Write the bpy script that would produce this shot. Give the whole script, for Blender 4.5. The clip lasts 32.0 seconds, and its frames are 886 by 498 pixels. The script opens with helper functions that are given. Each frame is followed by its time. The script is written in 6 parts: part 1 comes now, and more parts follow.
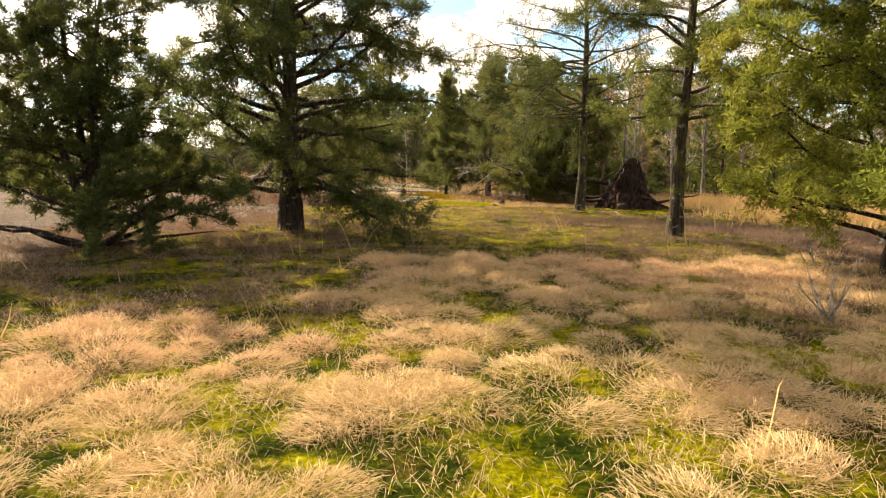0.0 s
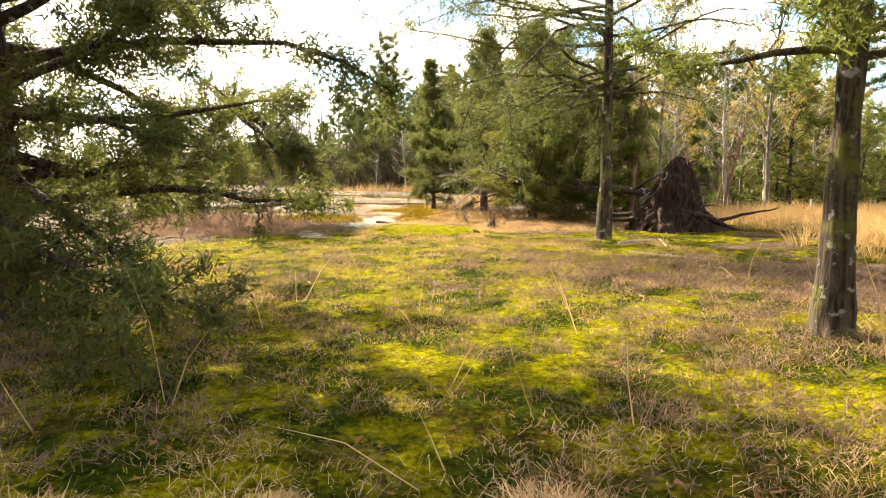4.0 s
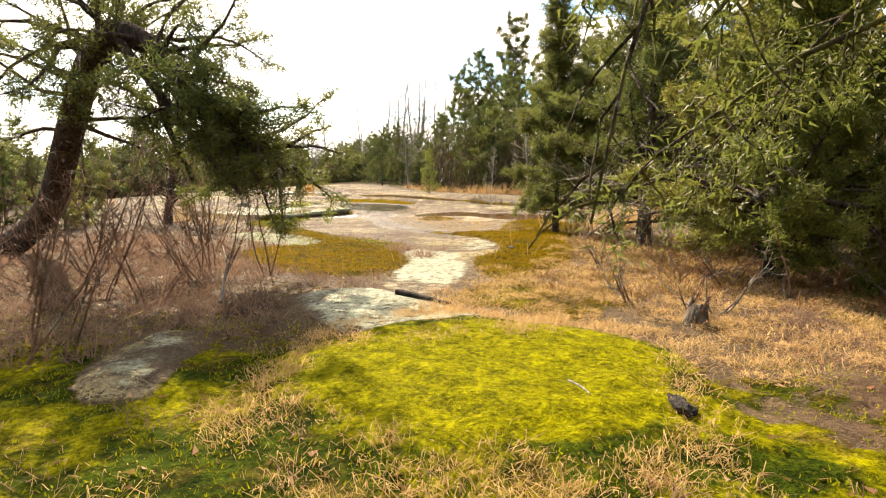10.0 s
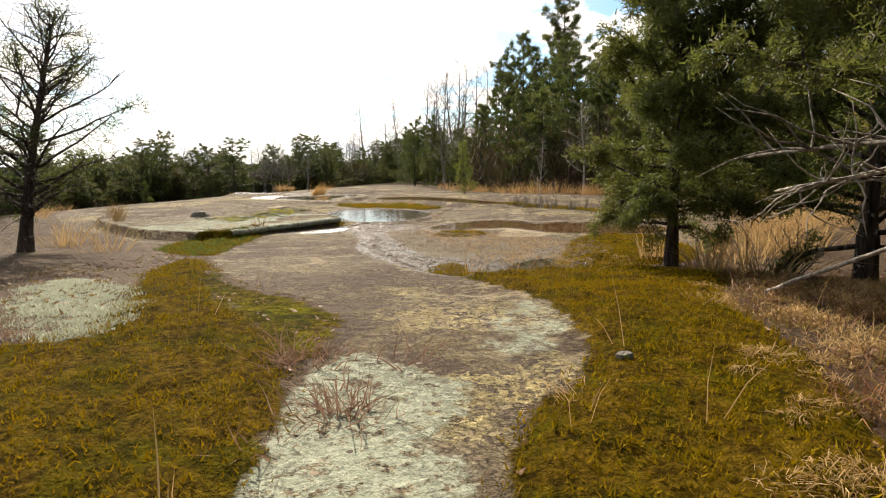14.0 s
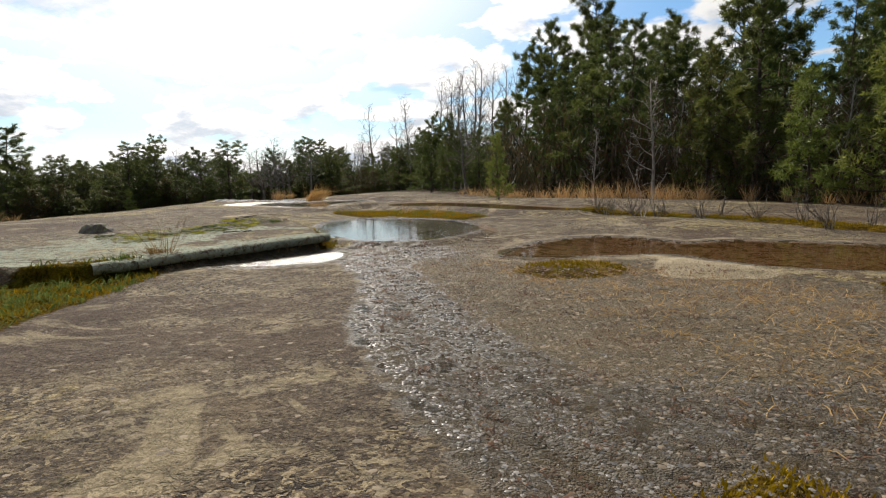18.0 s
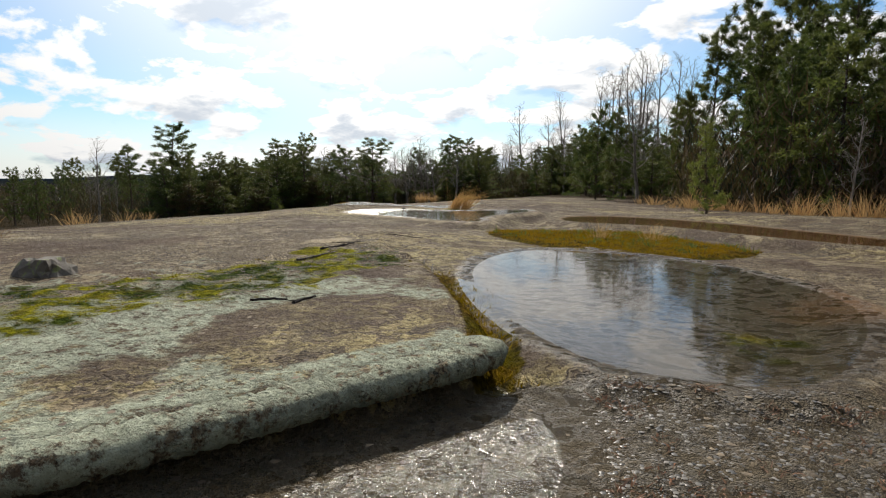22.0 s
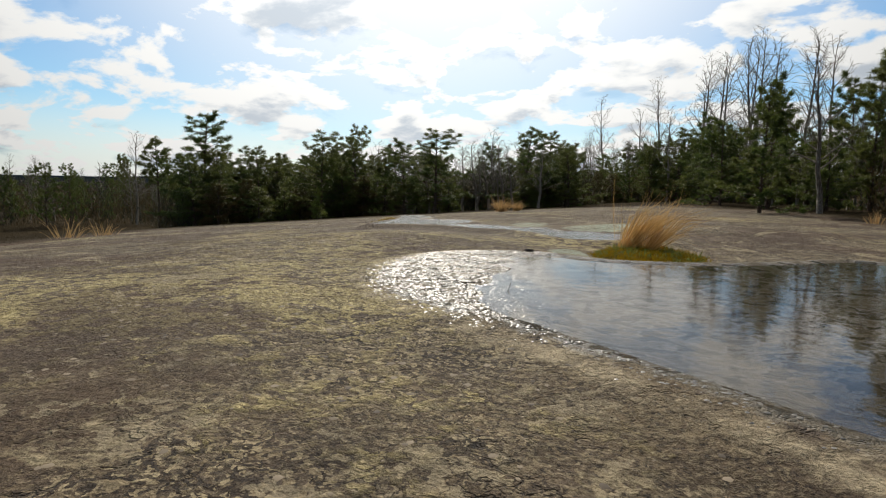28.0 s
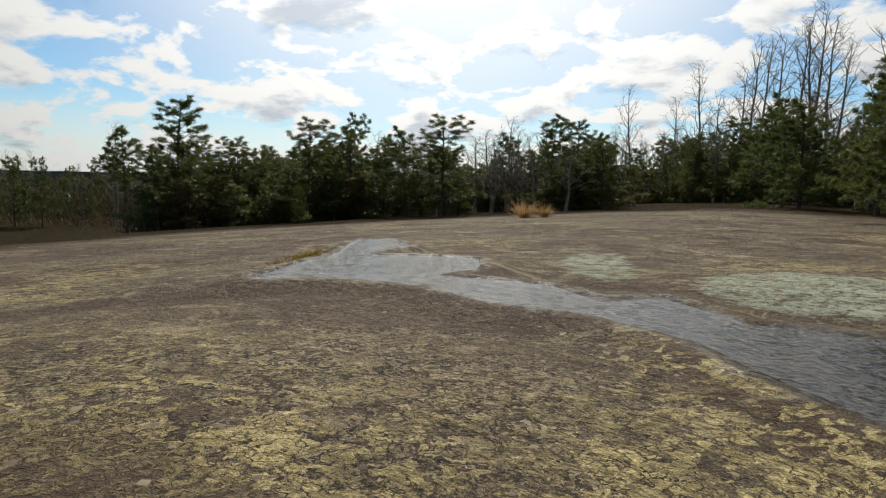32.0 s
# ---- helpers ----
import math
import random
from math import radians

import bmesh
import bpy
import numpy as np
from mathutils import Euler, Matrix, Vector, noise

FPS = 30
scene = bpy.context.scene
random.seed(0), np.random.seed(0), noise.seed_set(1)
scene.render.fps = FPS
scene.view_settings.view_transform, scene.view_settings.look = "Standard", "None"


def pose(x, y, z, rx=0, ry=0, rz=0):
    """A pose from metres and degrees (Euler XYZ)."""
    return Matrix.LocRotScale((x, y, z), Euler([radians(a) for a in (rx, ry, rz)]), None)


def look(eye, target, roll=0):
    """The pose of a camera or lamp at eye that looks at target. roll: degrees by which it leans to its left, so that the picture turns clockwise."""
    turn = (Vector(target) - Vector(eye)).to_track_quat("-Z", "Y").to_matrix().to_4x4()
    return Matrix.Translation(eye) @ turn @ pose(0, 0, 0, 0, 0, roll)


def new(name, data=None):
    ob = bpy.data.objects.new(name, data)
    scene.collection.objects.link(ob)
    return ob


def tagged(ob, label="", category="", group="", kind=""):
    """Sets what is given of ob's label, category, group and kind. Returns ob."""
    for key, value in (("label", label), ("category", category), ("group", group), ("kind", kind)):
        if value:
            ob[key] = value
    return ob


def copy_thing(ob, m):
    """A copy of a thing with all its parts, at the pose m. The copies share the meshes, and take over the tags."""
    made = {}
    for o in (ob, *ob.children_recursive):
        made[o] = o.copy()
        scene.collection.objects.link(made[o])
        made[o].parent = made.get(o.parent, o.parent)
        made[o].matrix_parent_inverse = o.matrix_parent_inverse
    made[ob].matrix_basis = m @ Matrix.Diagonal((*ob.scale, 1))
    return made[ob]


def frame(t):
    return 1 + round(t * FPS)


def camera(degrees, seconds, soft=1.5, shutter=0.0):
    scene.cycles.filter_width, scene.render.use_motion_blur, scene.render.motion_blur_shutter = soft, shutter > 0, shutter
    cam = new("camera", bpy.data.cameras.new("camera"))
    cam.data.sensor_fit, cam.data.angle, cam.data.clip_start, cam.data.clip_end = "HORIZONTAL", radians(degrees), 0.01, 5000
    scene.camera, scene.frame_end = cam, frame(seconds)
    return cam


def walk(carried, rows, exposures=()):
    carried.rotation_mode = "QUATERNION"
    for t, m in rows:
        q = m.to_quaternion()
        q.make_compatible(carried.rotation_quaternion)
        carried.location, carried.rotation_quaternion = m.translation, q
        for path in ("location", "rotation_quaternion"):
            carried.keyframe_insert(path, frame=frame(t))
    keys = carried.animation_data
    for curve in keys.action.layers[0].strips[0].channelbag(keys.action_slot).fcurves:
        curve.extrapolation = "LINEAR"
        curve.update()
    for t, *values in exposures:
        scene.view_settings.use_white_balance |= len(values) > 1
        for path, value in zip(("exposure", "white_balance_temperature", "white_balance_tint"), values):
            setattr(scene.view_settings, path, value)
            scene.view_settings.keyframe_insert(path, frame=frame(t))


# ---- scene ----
cam = camera(73.2, 32.0, 1.15)
PATH = [
    (0, (0.000, -0.000, 1.111), (0.001, 1.981, 0.836), 1.02),
    (0.5, (0.124, 0.654, 1.084), (0.106, 2.636, 0.816), 0.64),
    (1, (0.257, 1.341, 1.033), (0.230, 3.324, 0.771), 0.40),
    (1.5, (0.404, 2.044, 0.977), (0.369, 4.027, 0.716), 0.32),
    (2, (0.532, 2.759, 0.986), (0.490, 4.742, 0.724), 0.19),
    (2.5, (0.670, 3.471, 1.034), (0.627, 5.453, 0.773), -0.02),
    (3, (0.843, 4.177, 1.091), (0.797, 6.160, 0.832), -0.25),
    (3.5, (0.972, 4.729, 1.149), (0.912, 6.712, 0.892), -0.42),
    (4, (1.152, 5.303, 1.181), (1.084, 7.285, 0.922), -0.30),
    (4.5, (1.394, 5.931, 1.185), (1.327, 7.913, 0.923), -0.15),
    (6.5, (2.109, 8.910, 1.171), (2.005, 10.890, 0.905), -0.67),
    (7, (2.145, 9.484, 1.121), (1.989, 11.460, 0.854), -0.64),
    (7.5, (2.097, 10.030, 1.092), (1.881, 12.001, 0.826), -0.51),
    (8, (1.977, 10.645, 1.085), (1.698, 12.608, 0.820), -0.30),
    (8.5, (1.750, 11.346, 1.083), (1.413, 13.300, 0.817), -0.09),
    (9, (1.505, 12.006, 1.118), (1.112, 13.949, 0.853), 0.11),
    (9.5, (1.221, 12.598, 1.158), (0.775, 14.530, 0.891), 0.28),
    (10, (0.961, 13.144, 1.177), (0.469, 15.065, 0.913), 0.32),
    (10.5, (0.744, 13.651, 1.061), (0.209, 15.561, 0.800), 0.26),
    (11, (0.522, 14.239, 0.940), (-0.062, 16.134, 0.679), 0.19),
    (11.5, (0.372, 15.007, 0.922), (-0.230, 16.896, 0.659), 0.18),
    (12, (0.237, 15.803, 0.928), (-0.372, 17.690, 0.665), 0.08),
    (12.5, (0.131, 16.582, 0.944), (-0.486, 18.467, 0.683), -0.14),
    (13, (0.045, 17.431, 0.962), (-0.581, 19.312, 0.697), -0.47),
    (13.5, (-0.056, 18.282, 0.955), (-0.689, 20.160, 0.691), -0.74),
    (14, (-0.198, 19.089, 0.957), (-0.837, 20.966, 0.695), -0.84),
    (14.5, (-0.399, 19.845, 0.944), (-1.039, 21.722, 0.685), -0.87),
    (16.5, (-1.918, 22.689, 0.459), (-2.565, 24.567, 0.222), -1.31),
    (17, (-2.262, 23.359, 0.472), (-2.912, 25.237, 0.240), -1.29),
    (17.5, (-2.574, 23.983, 0.525), (-3.225, 25.860, 0.295), -1.22),
    (18, (-2.870, 24.578, 0.566), (-3.540, 26.449, 0.337), -1.15),
    (18.5, (-3.177, 25.162, 0.598), (-3.886, 27.018, 0.370), -1.12),
    (19, (-3.471, 25.736, 0.622), (-4.228, 27.574, 0.397), -1.12),
    (19.5, (-3.776, 26.282, 0.638), (-4.585, 28.098, 0.416), -1.02),
    (20, (-4.124, 26.794, 0.658), (-4.991, 28.583, 0.438), -0.79),
    (20.5, (-4.519, 27.310, 0.659), (-5.441, 29.071, 0.440), -0.56),
    (21, (-4.881, 27.869, 0.613), (-5.859, 29.600, 0.396), -0.32),
    (21.5, (-5.248, 28.434, 0.579), (-6.281, 30.133, 0.363), -0.06),
    (22, (-5.662, 29.033, 0.586), (-6.752, 30.696, 0.371), 0.16),
    (22.5, (-6.123, 29.646, 0.577), (-7.271, 31.270, 0.363), 0.38),
    (23, (-6.614, 30.296, 0.593), (-7.810, 31.884, 0.376), 0.61),
    (23.5, (-7.081, 30.918, 0.610), (-8.299, 32.489, 0.393), 0.80),
    (24, (-7.530, 31.470, 0.574), (-8.757, 33.034, 0.360), 0.95),
    (24.5, (-8.006, 31.956, 0.527), (-9.239, 33.516, 0.315), 1.03),
    (25, (-8.585, 32.506, 0.514), (-9.824, 34.061, 0.303), 1.07),
    (25.5, (-9.164, 33.057, 0.549), (-10.405, 34.611, 0.337), 1.11),
    (26, (-9.737, 33.551, 0.595), (-10.976, 35.106, 0.382), 1.17),
    (26.5, (-10.380, 34.116, 0.624), (-11.622, 35.669, 0.413), 1.13),
    (28.5, (-12.441, 36.999, 0.575), (-13.690, 38.547, 0.364), 0.81),
    (29, (-12.913, 37.661, 0.524), (-14.158, 39.212, 0.311), 0.68),
    (29.5, (-13.362, 38.279, 0.536), (-14.602, 39.833, 0.321), 0.59),
    (30, (-13.835, 38.856, 0.595), (-15.070, 40.414, 0.377), 0.55),
    (30.5, (-14.362, 39.501, 0.643), (-15.594, 41.061, 0.421), 0.62),
    (31, (-14.906, 40.206, 0.625), (-16.136, 41.768, 0.404), 0.82),
    (31.5, (-15.399, 40.923, 0.604), (-16.648, 42.469, 0.385), 0.98),
    (32, (-15.869, 41.652, 0.648), (-17.154, 43.169, 0.427), 1.04),
]
EXPOSURE = [(0.0, 1.38, 8700, 15), (3.0, 2.2, 8500, 12), (8.0, 1.98, 8200, 12), (10.5, 1.6, 8200, 13), (13.0, 0.85, 7600, 13), (14.5, 0.75, 7300, 12), (16.5, 0.38, 6900, 11), (20.0, 0.12, 6600, 10), (24.0, 0.0, 6650, 9), (32.0, -0.15, 6650, 8)]
walk(cam, [(t, look(eye, target, roll)) for t, eye, target, roll in PATH], EXPOSURE)

# ---- light ----
SUN_AZ, SUN_EL = 40.0, 39.0          # degrees to the left of +y, and above the horizon
sun_way = Vector((-math.sin(radians(SUN_AZ)) * math.cos(radians(SUN_EL)),
                  math.cos(radians(SUN_AZ)) * math.cos(radians(SUN_EL)), math.sin(radians(SUN_EL))))
sun = new("sun", bpy.data.lights.new("sun", "SUN"))
sun.data.energy, sun.data.angle, sun.data.color = 4.6, radians(0.6), (1.0, 0.93, 0.82)
sun.matrix_world = look((0, 0, 0), -sun_way)

world = bpy.data.worlds.new("sky")
scene.world = world
world.use_nodes = True


class Nodes:
    """Short hand for building node trees."""

    def __init__(self, tree):
        self.tree = tree
        tree.nodes.clear()

    def add(self, kind, **kw):
        n = self.tree.nodes.new(kind)
        for key, value in kw.items():
            setattr(n, key, value)
        return n

    def link(self, a, b):
        self.tree.links.new(a, b)

    def put(self, node, name, value):
        sock = node.inputs[name]
        if isinstance(value, bpy.types.NodeSocket):
            self.link(value, sock)
        else:
            sock.default_value = value

    def math(self, op, a, b=0.0, c=0.0, clamp=False):
        n = self.add("ShaderNodeMath", operation=op, use_clamp=clamp)
        for k, v in enumerate((a, b, c)):
            self.put(n, k, v)
        return n.outputs[0]

    def noise(self, scale, detail=4.0, rough=0.6, vec=None, dist=0.0):
        n = self.add("ShaderNodeTexNoise")
        self.put(n, "Scale", scale), self.put(n, "Detail", detail), self.put(n, "Roughness", rough), self.put(n, "Distortion", dist)
        if vec is not None:
            self.link(vec, n.inputs["Vector"])
        return n.outputs["Fac"]

    def step(self, value, lo, hi):
        n = self.add("ShaderNodeMapRange", interpolation_type="SMOOTHSTEP")
        for k, v in (("Value", value), ("From Min", lo), ("From Max", hi)):
            self.put(n, k, v)
        return n.outputs[0]

    def mix(self, fac, a, b, blend="MIX"):
        n = self.add("ShaderNodeMix", data_type="RGBA", blend_type=blend)
        self.put(n, 0, fac)
        for k, v in ((6, a), (7, b)):
            self.put(n, k, (*v, 1.0) if isinstance(v, tuple) and len(v) == 3 else v)
        return n.outputs[2]

    def attr(self, name):
        return self.add("ShaderNodeAttribute", attribute_name=name).outputs["Fac"]

    def bump(self, height, strength=0.5, dist=0.02, normal=None):
        n = self.add("ShaderNodeBump")
        self.put(n, "Strength", strength), self.put(n, "Distance", dist), self.put(n, "Height", height)
        if normal is not None:
            self.link(normal, n.inputs["Normal"])
        return n.outputs[0]


w = Nodes(world.node_tree)
sky = w.add("ShaderNodeTexSky", sky_type="NISHITA", sun_disc=False)
sky.sun_elevation, sky.sun_rotation = radians(SUN_EL), radians(-SUN_AZ)
sky.air_density, sky.dust_density = 1.0, 0.4
geo = w.add("ShaderNodeTexCoord").outputs["Generated"]
sep = w.add("ShaderNodeSeparateXYZ")
w.link(geo, sep.inputs[0])
up = w.math("ADD", w.math("MAXIMUM", sep.outputs[2], 0.0), 0.30)
flat = w.add("ShaderNodeCombineXYZ")
w.put(flat, 0, w.math("DIVIDE", sep.outputs[0], up)), w.put(flat, 1, w.math("DIVIDE", sep.outputs[1], up))
puff = w.noise(3.3, 9.0, 0.56, flat.outputs[0], 0.2)
above = w.add("ShaderNodeVectorMath", operation="SCALE")
w.link(flat.outputs[0], above.inputs[0]), w.put(above, "Scale", 0.955)
low = w.noise(3.3, 7.0, 0.55, above.outputs[0], 0.2)
cover = w.step(puff, 0.44, 0.53)
thick = w.step(low, 0.52, 0.66)
cloud = w.mix(thick, (1.0, 1.0, 1.0), (0.58, 0.64, 0.72))
# brighter veil round the sun
dot = w.add("ShaderNodeVectorMath", operation="DOT_PRODUCT")
w.link(geo, dot.inputs[0])
dot.inputs[1].default_value = sun_way
glow = w.math("POWER", w.math("MAXIMUM", dot.outputs["Value"], 0.0), 3.0)
veil = w.math("ADD", 0.0, w.math("MULTIPLY", w.step(dot.outputs["Value"], 0.72, 0.97), 0.85))
cover = w.math("MAXIMUM", cover, veil, clamp=True)
cover = w.math("MAXIMUM", cover, w.math("MULTIPLY", w.step(sep.outputs[2], 0.14, 0.0), 0.85), clamp=True)
bg_sky, bg_cloud = w.add("ShaderNodeBackground"), w.add("ShaderNodeBackground")
w.link(w.mix(1.0, sky.outputs[0], (0.72, 0.98, 1.18), "MULTIPLY"), bg_sky.inputs[0])
bg_sky.inputs[1].default_value = 0.095
w.link(cloud, bg_cloud.inputs[0])
w.put(bg_cloud, 1, w.math("ADD", 0.42, w.math("MULTIPLY", glow, 1.15)))
both = w.add("ShaderNodeMixShader")
w.link(cover, both.inputs[0]), w.link(bg_sky.outputs[0], both.inputs[1]), w.link(bg_cloud.outputs[0], both.inputs[2])
w.link(both.outputs[0], w.add("ShaderNodeOutputWorld").inputs[0])


# ---- materials ----
def material(name, colour, rough=0.8, spec=0.3):
    """A new material: its nodes, its shader and its colour input to fill."""
    m = bpy.data.materials.new(name)
    m.use_nodes = True
    n = Nodes(m.node_tree)
    p = n.add("ShaderNodeBsdfPrincipled")
    n.put(p, "Roughness", rough), n.put(p, "Specular IOR Level", spec)
    if colour is not None:
        n.put(p, "Base Color", (*colour, 1.0))
    n.link(p.outputs[0], n.add("ShaderNodeOutputMaterial").inputs[0])
    return m, n, p


def leaf_material(name, dark, light, warm, through_light=0.35):
    m, n, p = material(name, None, 0.6, 0.25)
    g = n.add("ShaderNodeNewGeometry")
    rnd = g.outputs["Random Per Island"]
    obj = n.add("ShaderNodeObjectInfo").outputs["Random"]
    patch = n.noise(0.9, 3.0)
    col = n.mix(rnd, dark, light)
    col = n.mix(n.math("MULTIPLY", n.step(n.math("ADD", patch, n.math("MULTIPLY", obj, 0.2)), 0.5, 0.72), 0.7), col, warm)
    n.link(col, p.inputs["Base Color"])
    t = n.add("ShaderNodeBsdfTranslucent")
    n.link(n.mix(0.4, col, (0.22, 0.28, 0.06)), t.inputs[0])
    mx = n.add("ShaderNodeMixShader")
    mx.inputs[0].default_value = through_light
    n.link(p.outputs[0], mx.inputs[1]), n.link(t.outputs[0], mx.inputs[2])
    out = [k for k in n.tree.nodes if k.type == "OUTPUT_MATERIAL"][0]
    n.link(mx.outputs[0], out.inputs[0])
    return m


def bark_material(name, dark, light, moss=0.0, scale=1.0, spotted=0.6):
    m, n, p = material(name, None, 0.9, 0.2)
    tc = n.add("ShaderNodeTexCoord").outputs["Object"]
    mp = n.add("ShaderNodeMapping")
    mp.inputs["Scale"].default_value = (14 * scale, 14 * scale, 1.6 * scale)
    n.link(tc, mp.inputs[0])
    strip = n.noise(2.0, 6.0, 0.65, mp.outputs[0])
    col = n.mix(n.step(strip, 0.35, 0.68), dark, light)
    spots = n.step(n.noise(9.0 * scale, 3.0, 0.6, tc), 0.6, 0.66)
    col = n.mix(n.math("MULTIPLY", spots, spotted), col, (0.42, 0.45, 0.40))
    if moss:
        col = n.mix(n.math("MULTIPLY", n.step(n.noise(3.0, 4.0, 0.6, tc), 0.5, 0.6), moss), col, (0.16, 0.17, 0.03))
    n.link(col, p.inputs["Base Color"])
    n.link(n.bump(strip, 1.0, 0.06), p.inputs["Normal"])
    return m


def blade_material(name, a, b, c):
    m, n, p = material(name, None, 0.9, 0.02)
    rnd = n.add("ShaderNodeNewGeometry").outputs["Random Per Island"]
    patch = n.step(n.noise(0.8, 3.0), 0.38, 0.62)
    patch = n.math("MULTIPLY", n.math("ADD", patch, n.step(n.noise(3.2, 2.0), 0.42, 0.58)), 0.5)
    col = n.mix(patch, n.mix(rnd, a, b), n.mix(rnd, b, c))
    n.link(col, p.inputs["Base Color"])
    t = n.add("ShaderNodeBsdfTranslucent")
    n.link(col, t.inputs[0])
    mx = n.add("ShaderNodeMixShader")
    mx.inputs[0].default_value = 0.3
    n.link(p.outputs[0], mx.inputs[1]), n.link(t.outputs[0], mx.inputs[2])
    n.link(mx.outputs[0], [k for k in n.tree.nodes if k.type == "OUTPUT_MATERIAL"][0].inputs[0])
    return m


def make_ground_material():
    m, n, p = material("outcrop_ground", None, 0.85, 0.3)
    tc = n.add("ShaderNodeTexCoord").outputs["Object"]
    edge = n.math("SUBTRACT", n.noise(5.0, 6.0, 0.65, tc), 0.5)
    fine = n.noise(60.0, 5.0, 0.7, tc)
    mid = n.noise(12.0, 5.0, 0.65, tc)
    big = n.noise(0.9, 4.0, 0.6, tc)

    def zone(name, rag=0.9, soft=0.10):
        return n.step(n.math("ADD", n.attr(name), n.math("MULTIPLY", edge, rag)), 0.5 - soft, 0.5 + soft)
    # bare granite: dark crust, flaking paler grain, tan lichen crust
    rock = n.mix(n.step(big, 0.36, 0.64), (0.030, 0.019, 0.014), (0.125, 0.092, 0.060))
    rock = n.mix(n.step(n.noise(4.0, 6.0, 0.7, tc), 0.42, 0.62), rock, (0.085, 0.062, 0.046))
    rock = n.mix(n.math("MULTIPLY", n.step(fine, 0.50, 0.64), 0.8), rock, (0.20, 0.165, 0.125))
    vor = n.add("ShaderNodeTexVoronoi", feature="DISTANCE_TO_EDGE")
    warp = n.add("ShaderNodeVectorMath", operation="ADD")
    wn = n.add("ShaderNodeTexNoise")
    n.put(wn, "Scale", 9.0), n.put(wn, "Detail", 4.0), n.link(tc, wn.inputs["Vector"])
    n.link(tc, warp.inputs[0])
    ws = n.add("ShaderNodeVectorMath", operation="SCALE")
    n.link(wn.outputs["Color"], ws.inputs[0]), n.put(ws, "Scale", 0.5)
    n.link(ws.outputs[0], warp.inputs[1])
    n.put(vor, "Scale", 3.2), n.link(warp.outputs[0], vor.inputs["Vector"])
    gap = n.math("MULTIPLY", n.step(vor.outputs["Distance"], 0.05, 0.0), n.step(n.noise(1.4, 3.0, 0.6, tc), 0.48, 0.60))
    flake = n.math("MULTIPLY", n.step(n.noise(24.0, 5.0, 0.75, tc, 0.6), 0.50, 0.58), n.step(n.noise(2.2, 4.0, 0.6, tc), 0.38, 0.60))
    rock = n.mix(n.math("MULTIPLY", flake, 0.75), rock, (0.27, 0.225, 0.165))
    rock = n.mix(n.math("MULTIPLY", n.step(n.noise(45.0, 4.0, 0.75, tc), 0.54, 0.60), 0.85), rock, (0.018, 0.013, 0.011))
    rock = n.mix(n.math("MULTIPLY", gap, n.math("MULTIPLY", n.step(mid, 0.48, 0.6), 0.8)), rock, (0.016, 0.012, 0.010))
    cell = n.add("ShaderNodeTexVoronoi", feature="F1")
    n.put(cell, "Scale", 30.0), n.link(warp.outputs[0], cell.inputs["Vector"])
    sep = n.add("ShaderNodeSeparateColor")
    n.link(cell.outputs["Color"], sep.inputs[0])
    chip = sep.outputs[0]
    rough_area = n.math("ADD", 0.25, n.math("MULTIPLY", n.step(n.noise(0.8, 5.0, 0.65, tc), 0.42, 0.60), 0.75))
    rock = n.mix(n.math("MULTIPLY", n.math("MULTIPLY", n.step(chip, 0.62, 0.70), rough_area), 0.8), rock, n.mix(sep.outputs[1], (0.19, 0.145, 0.095), (0.43, 0.36, 0.25)))
    rock = n.mix(n.math("MULTIPLY", n.math("MULTIPLY", n.step(chip, 0.30, 0.22), rough_area), 0.85), rock, (0.022, 0.016, 0.013))
    sheen = n.math("MULTIPLY", n.step(n.noise(0.55, 5.0, 0.6, tc), 0.51, 0.61), 0.75)
    rock = n.mix(sheen, rock, n.mix(fine, (0.034, 0.020, 0.013), (0.105, 0.066, 0.042)))
    rock = n.mix(n.math("MULTIPLY", n.step(n.noise(0.7, 7.0, 0.7, tc, 0.4), 0.60, 0.66), 0.7), rock, n.mix(mid, (0.20, 0.165, 0.12), (0.42, 0.37, 0.28)))
    plate_id, plate_edge = n.add("ShaderNodeTexVoronoi", feature="F1"), n.add("ShaderNodeTexVoronoi", feature="DISTANCE_TO_EDGE")
    for v in (plate_id, plate_edge):
        n.put(v, "Scale", 8.5), n.link(warp.outputs[0], v.inputs["Vector"])
    plate_rgb = n.add("ShaderNodeSeparateColor")
    n.link(plate_id.outputs["Color"], plate_rgb.inputs[0])
    plate = n.math("MULTIPLY", n.step(plate_rgb.outputs[0], 0.34, 0.40), n.step(plate_edge.outputs["Distance"], 0.015, 0.07))
    plate = n.math("MULTIPLY", plate, n.step(n.noise(26.0, 6.0, 0.75, tc), 0.36, 0.46))
    rock = n.mix(n.math("MULTIPLY", n.math("MULTIPLY", n.step(plate_rgb.outputs[1], 0.74, 0.78), plate), 0.6), rock, (0.30, 0.255, 0.19))
    crust = n.math("MULTIPLY", zone("crust", 0.9, 0.14), plate)
    rock = n.mix(n.math("MULTIPLY", crust, 0.88), rock, n.mix(sep.outputs[1], (0.29, 0.235, 0.11), (0.56, 0.48, 0.27)))
    rock = n.mix(n.math("MULTIPLY", n.step(n.noise(0.42, 3.5, 0.6, tc, 0.4), 0.50, 0.58), 0.62), rock, n.mix(n.noise(30.0, 5.0, 0.75, tc), (0.022, 0.013, 0.010), (0.105, 0.066, 0.048)))
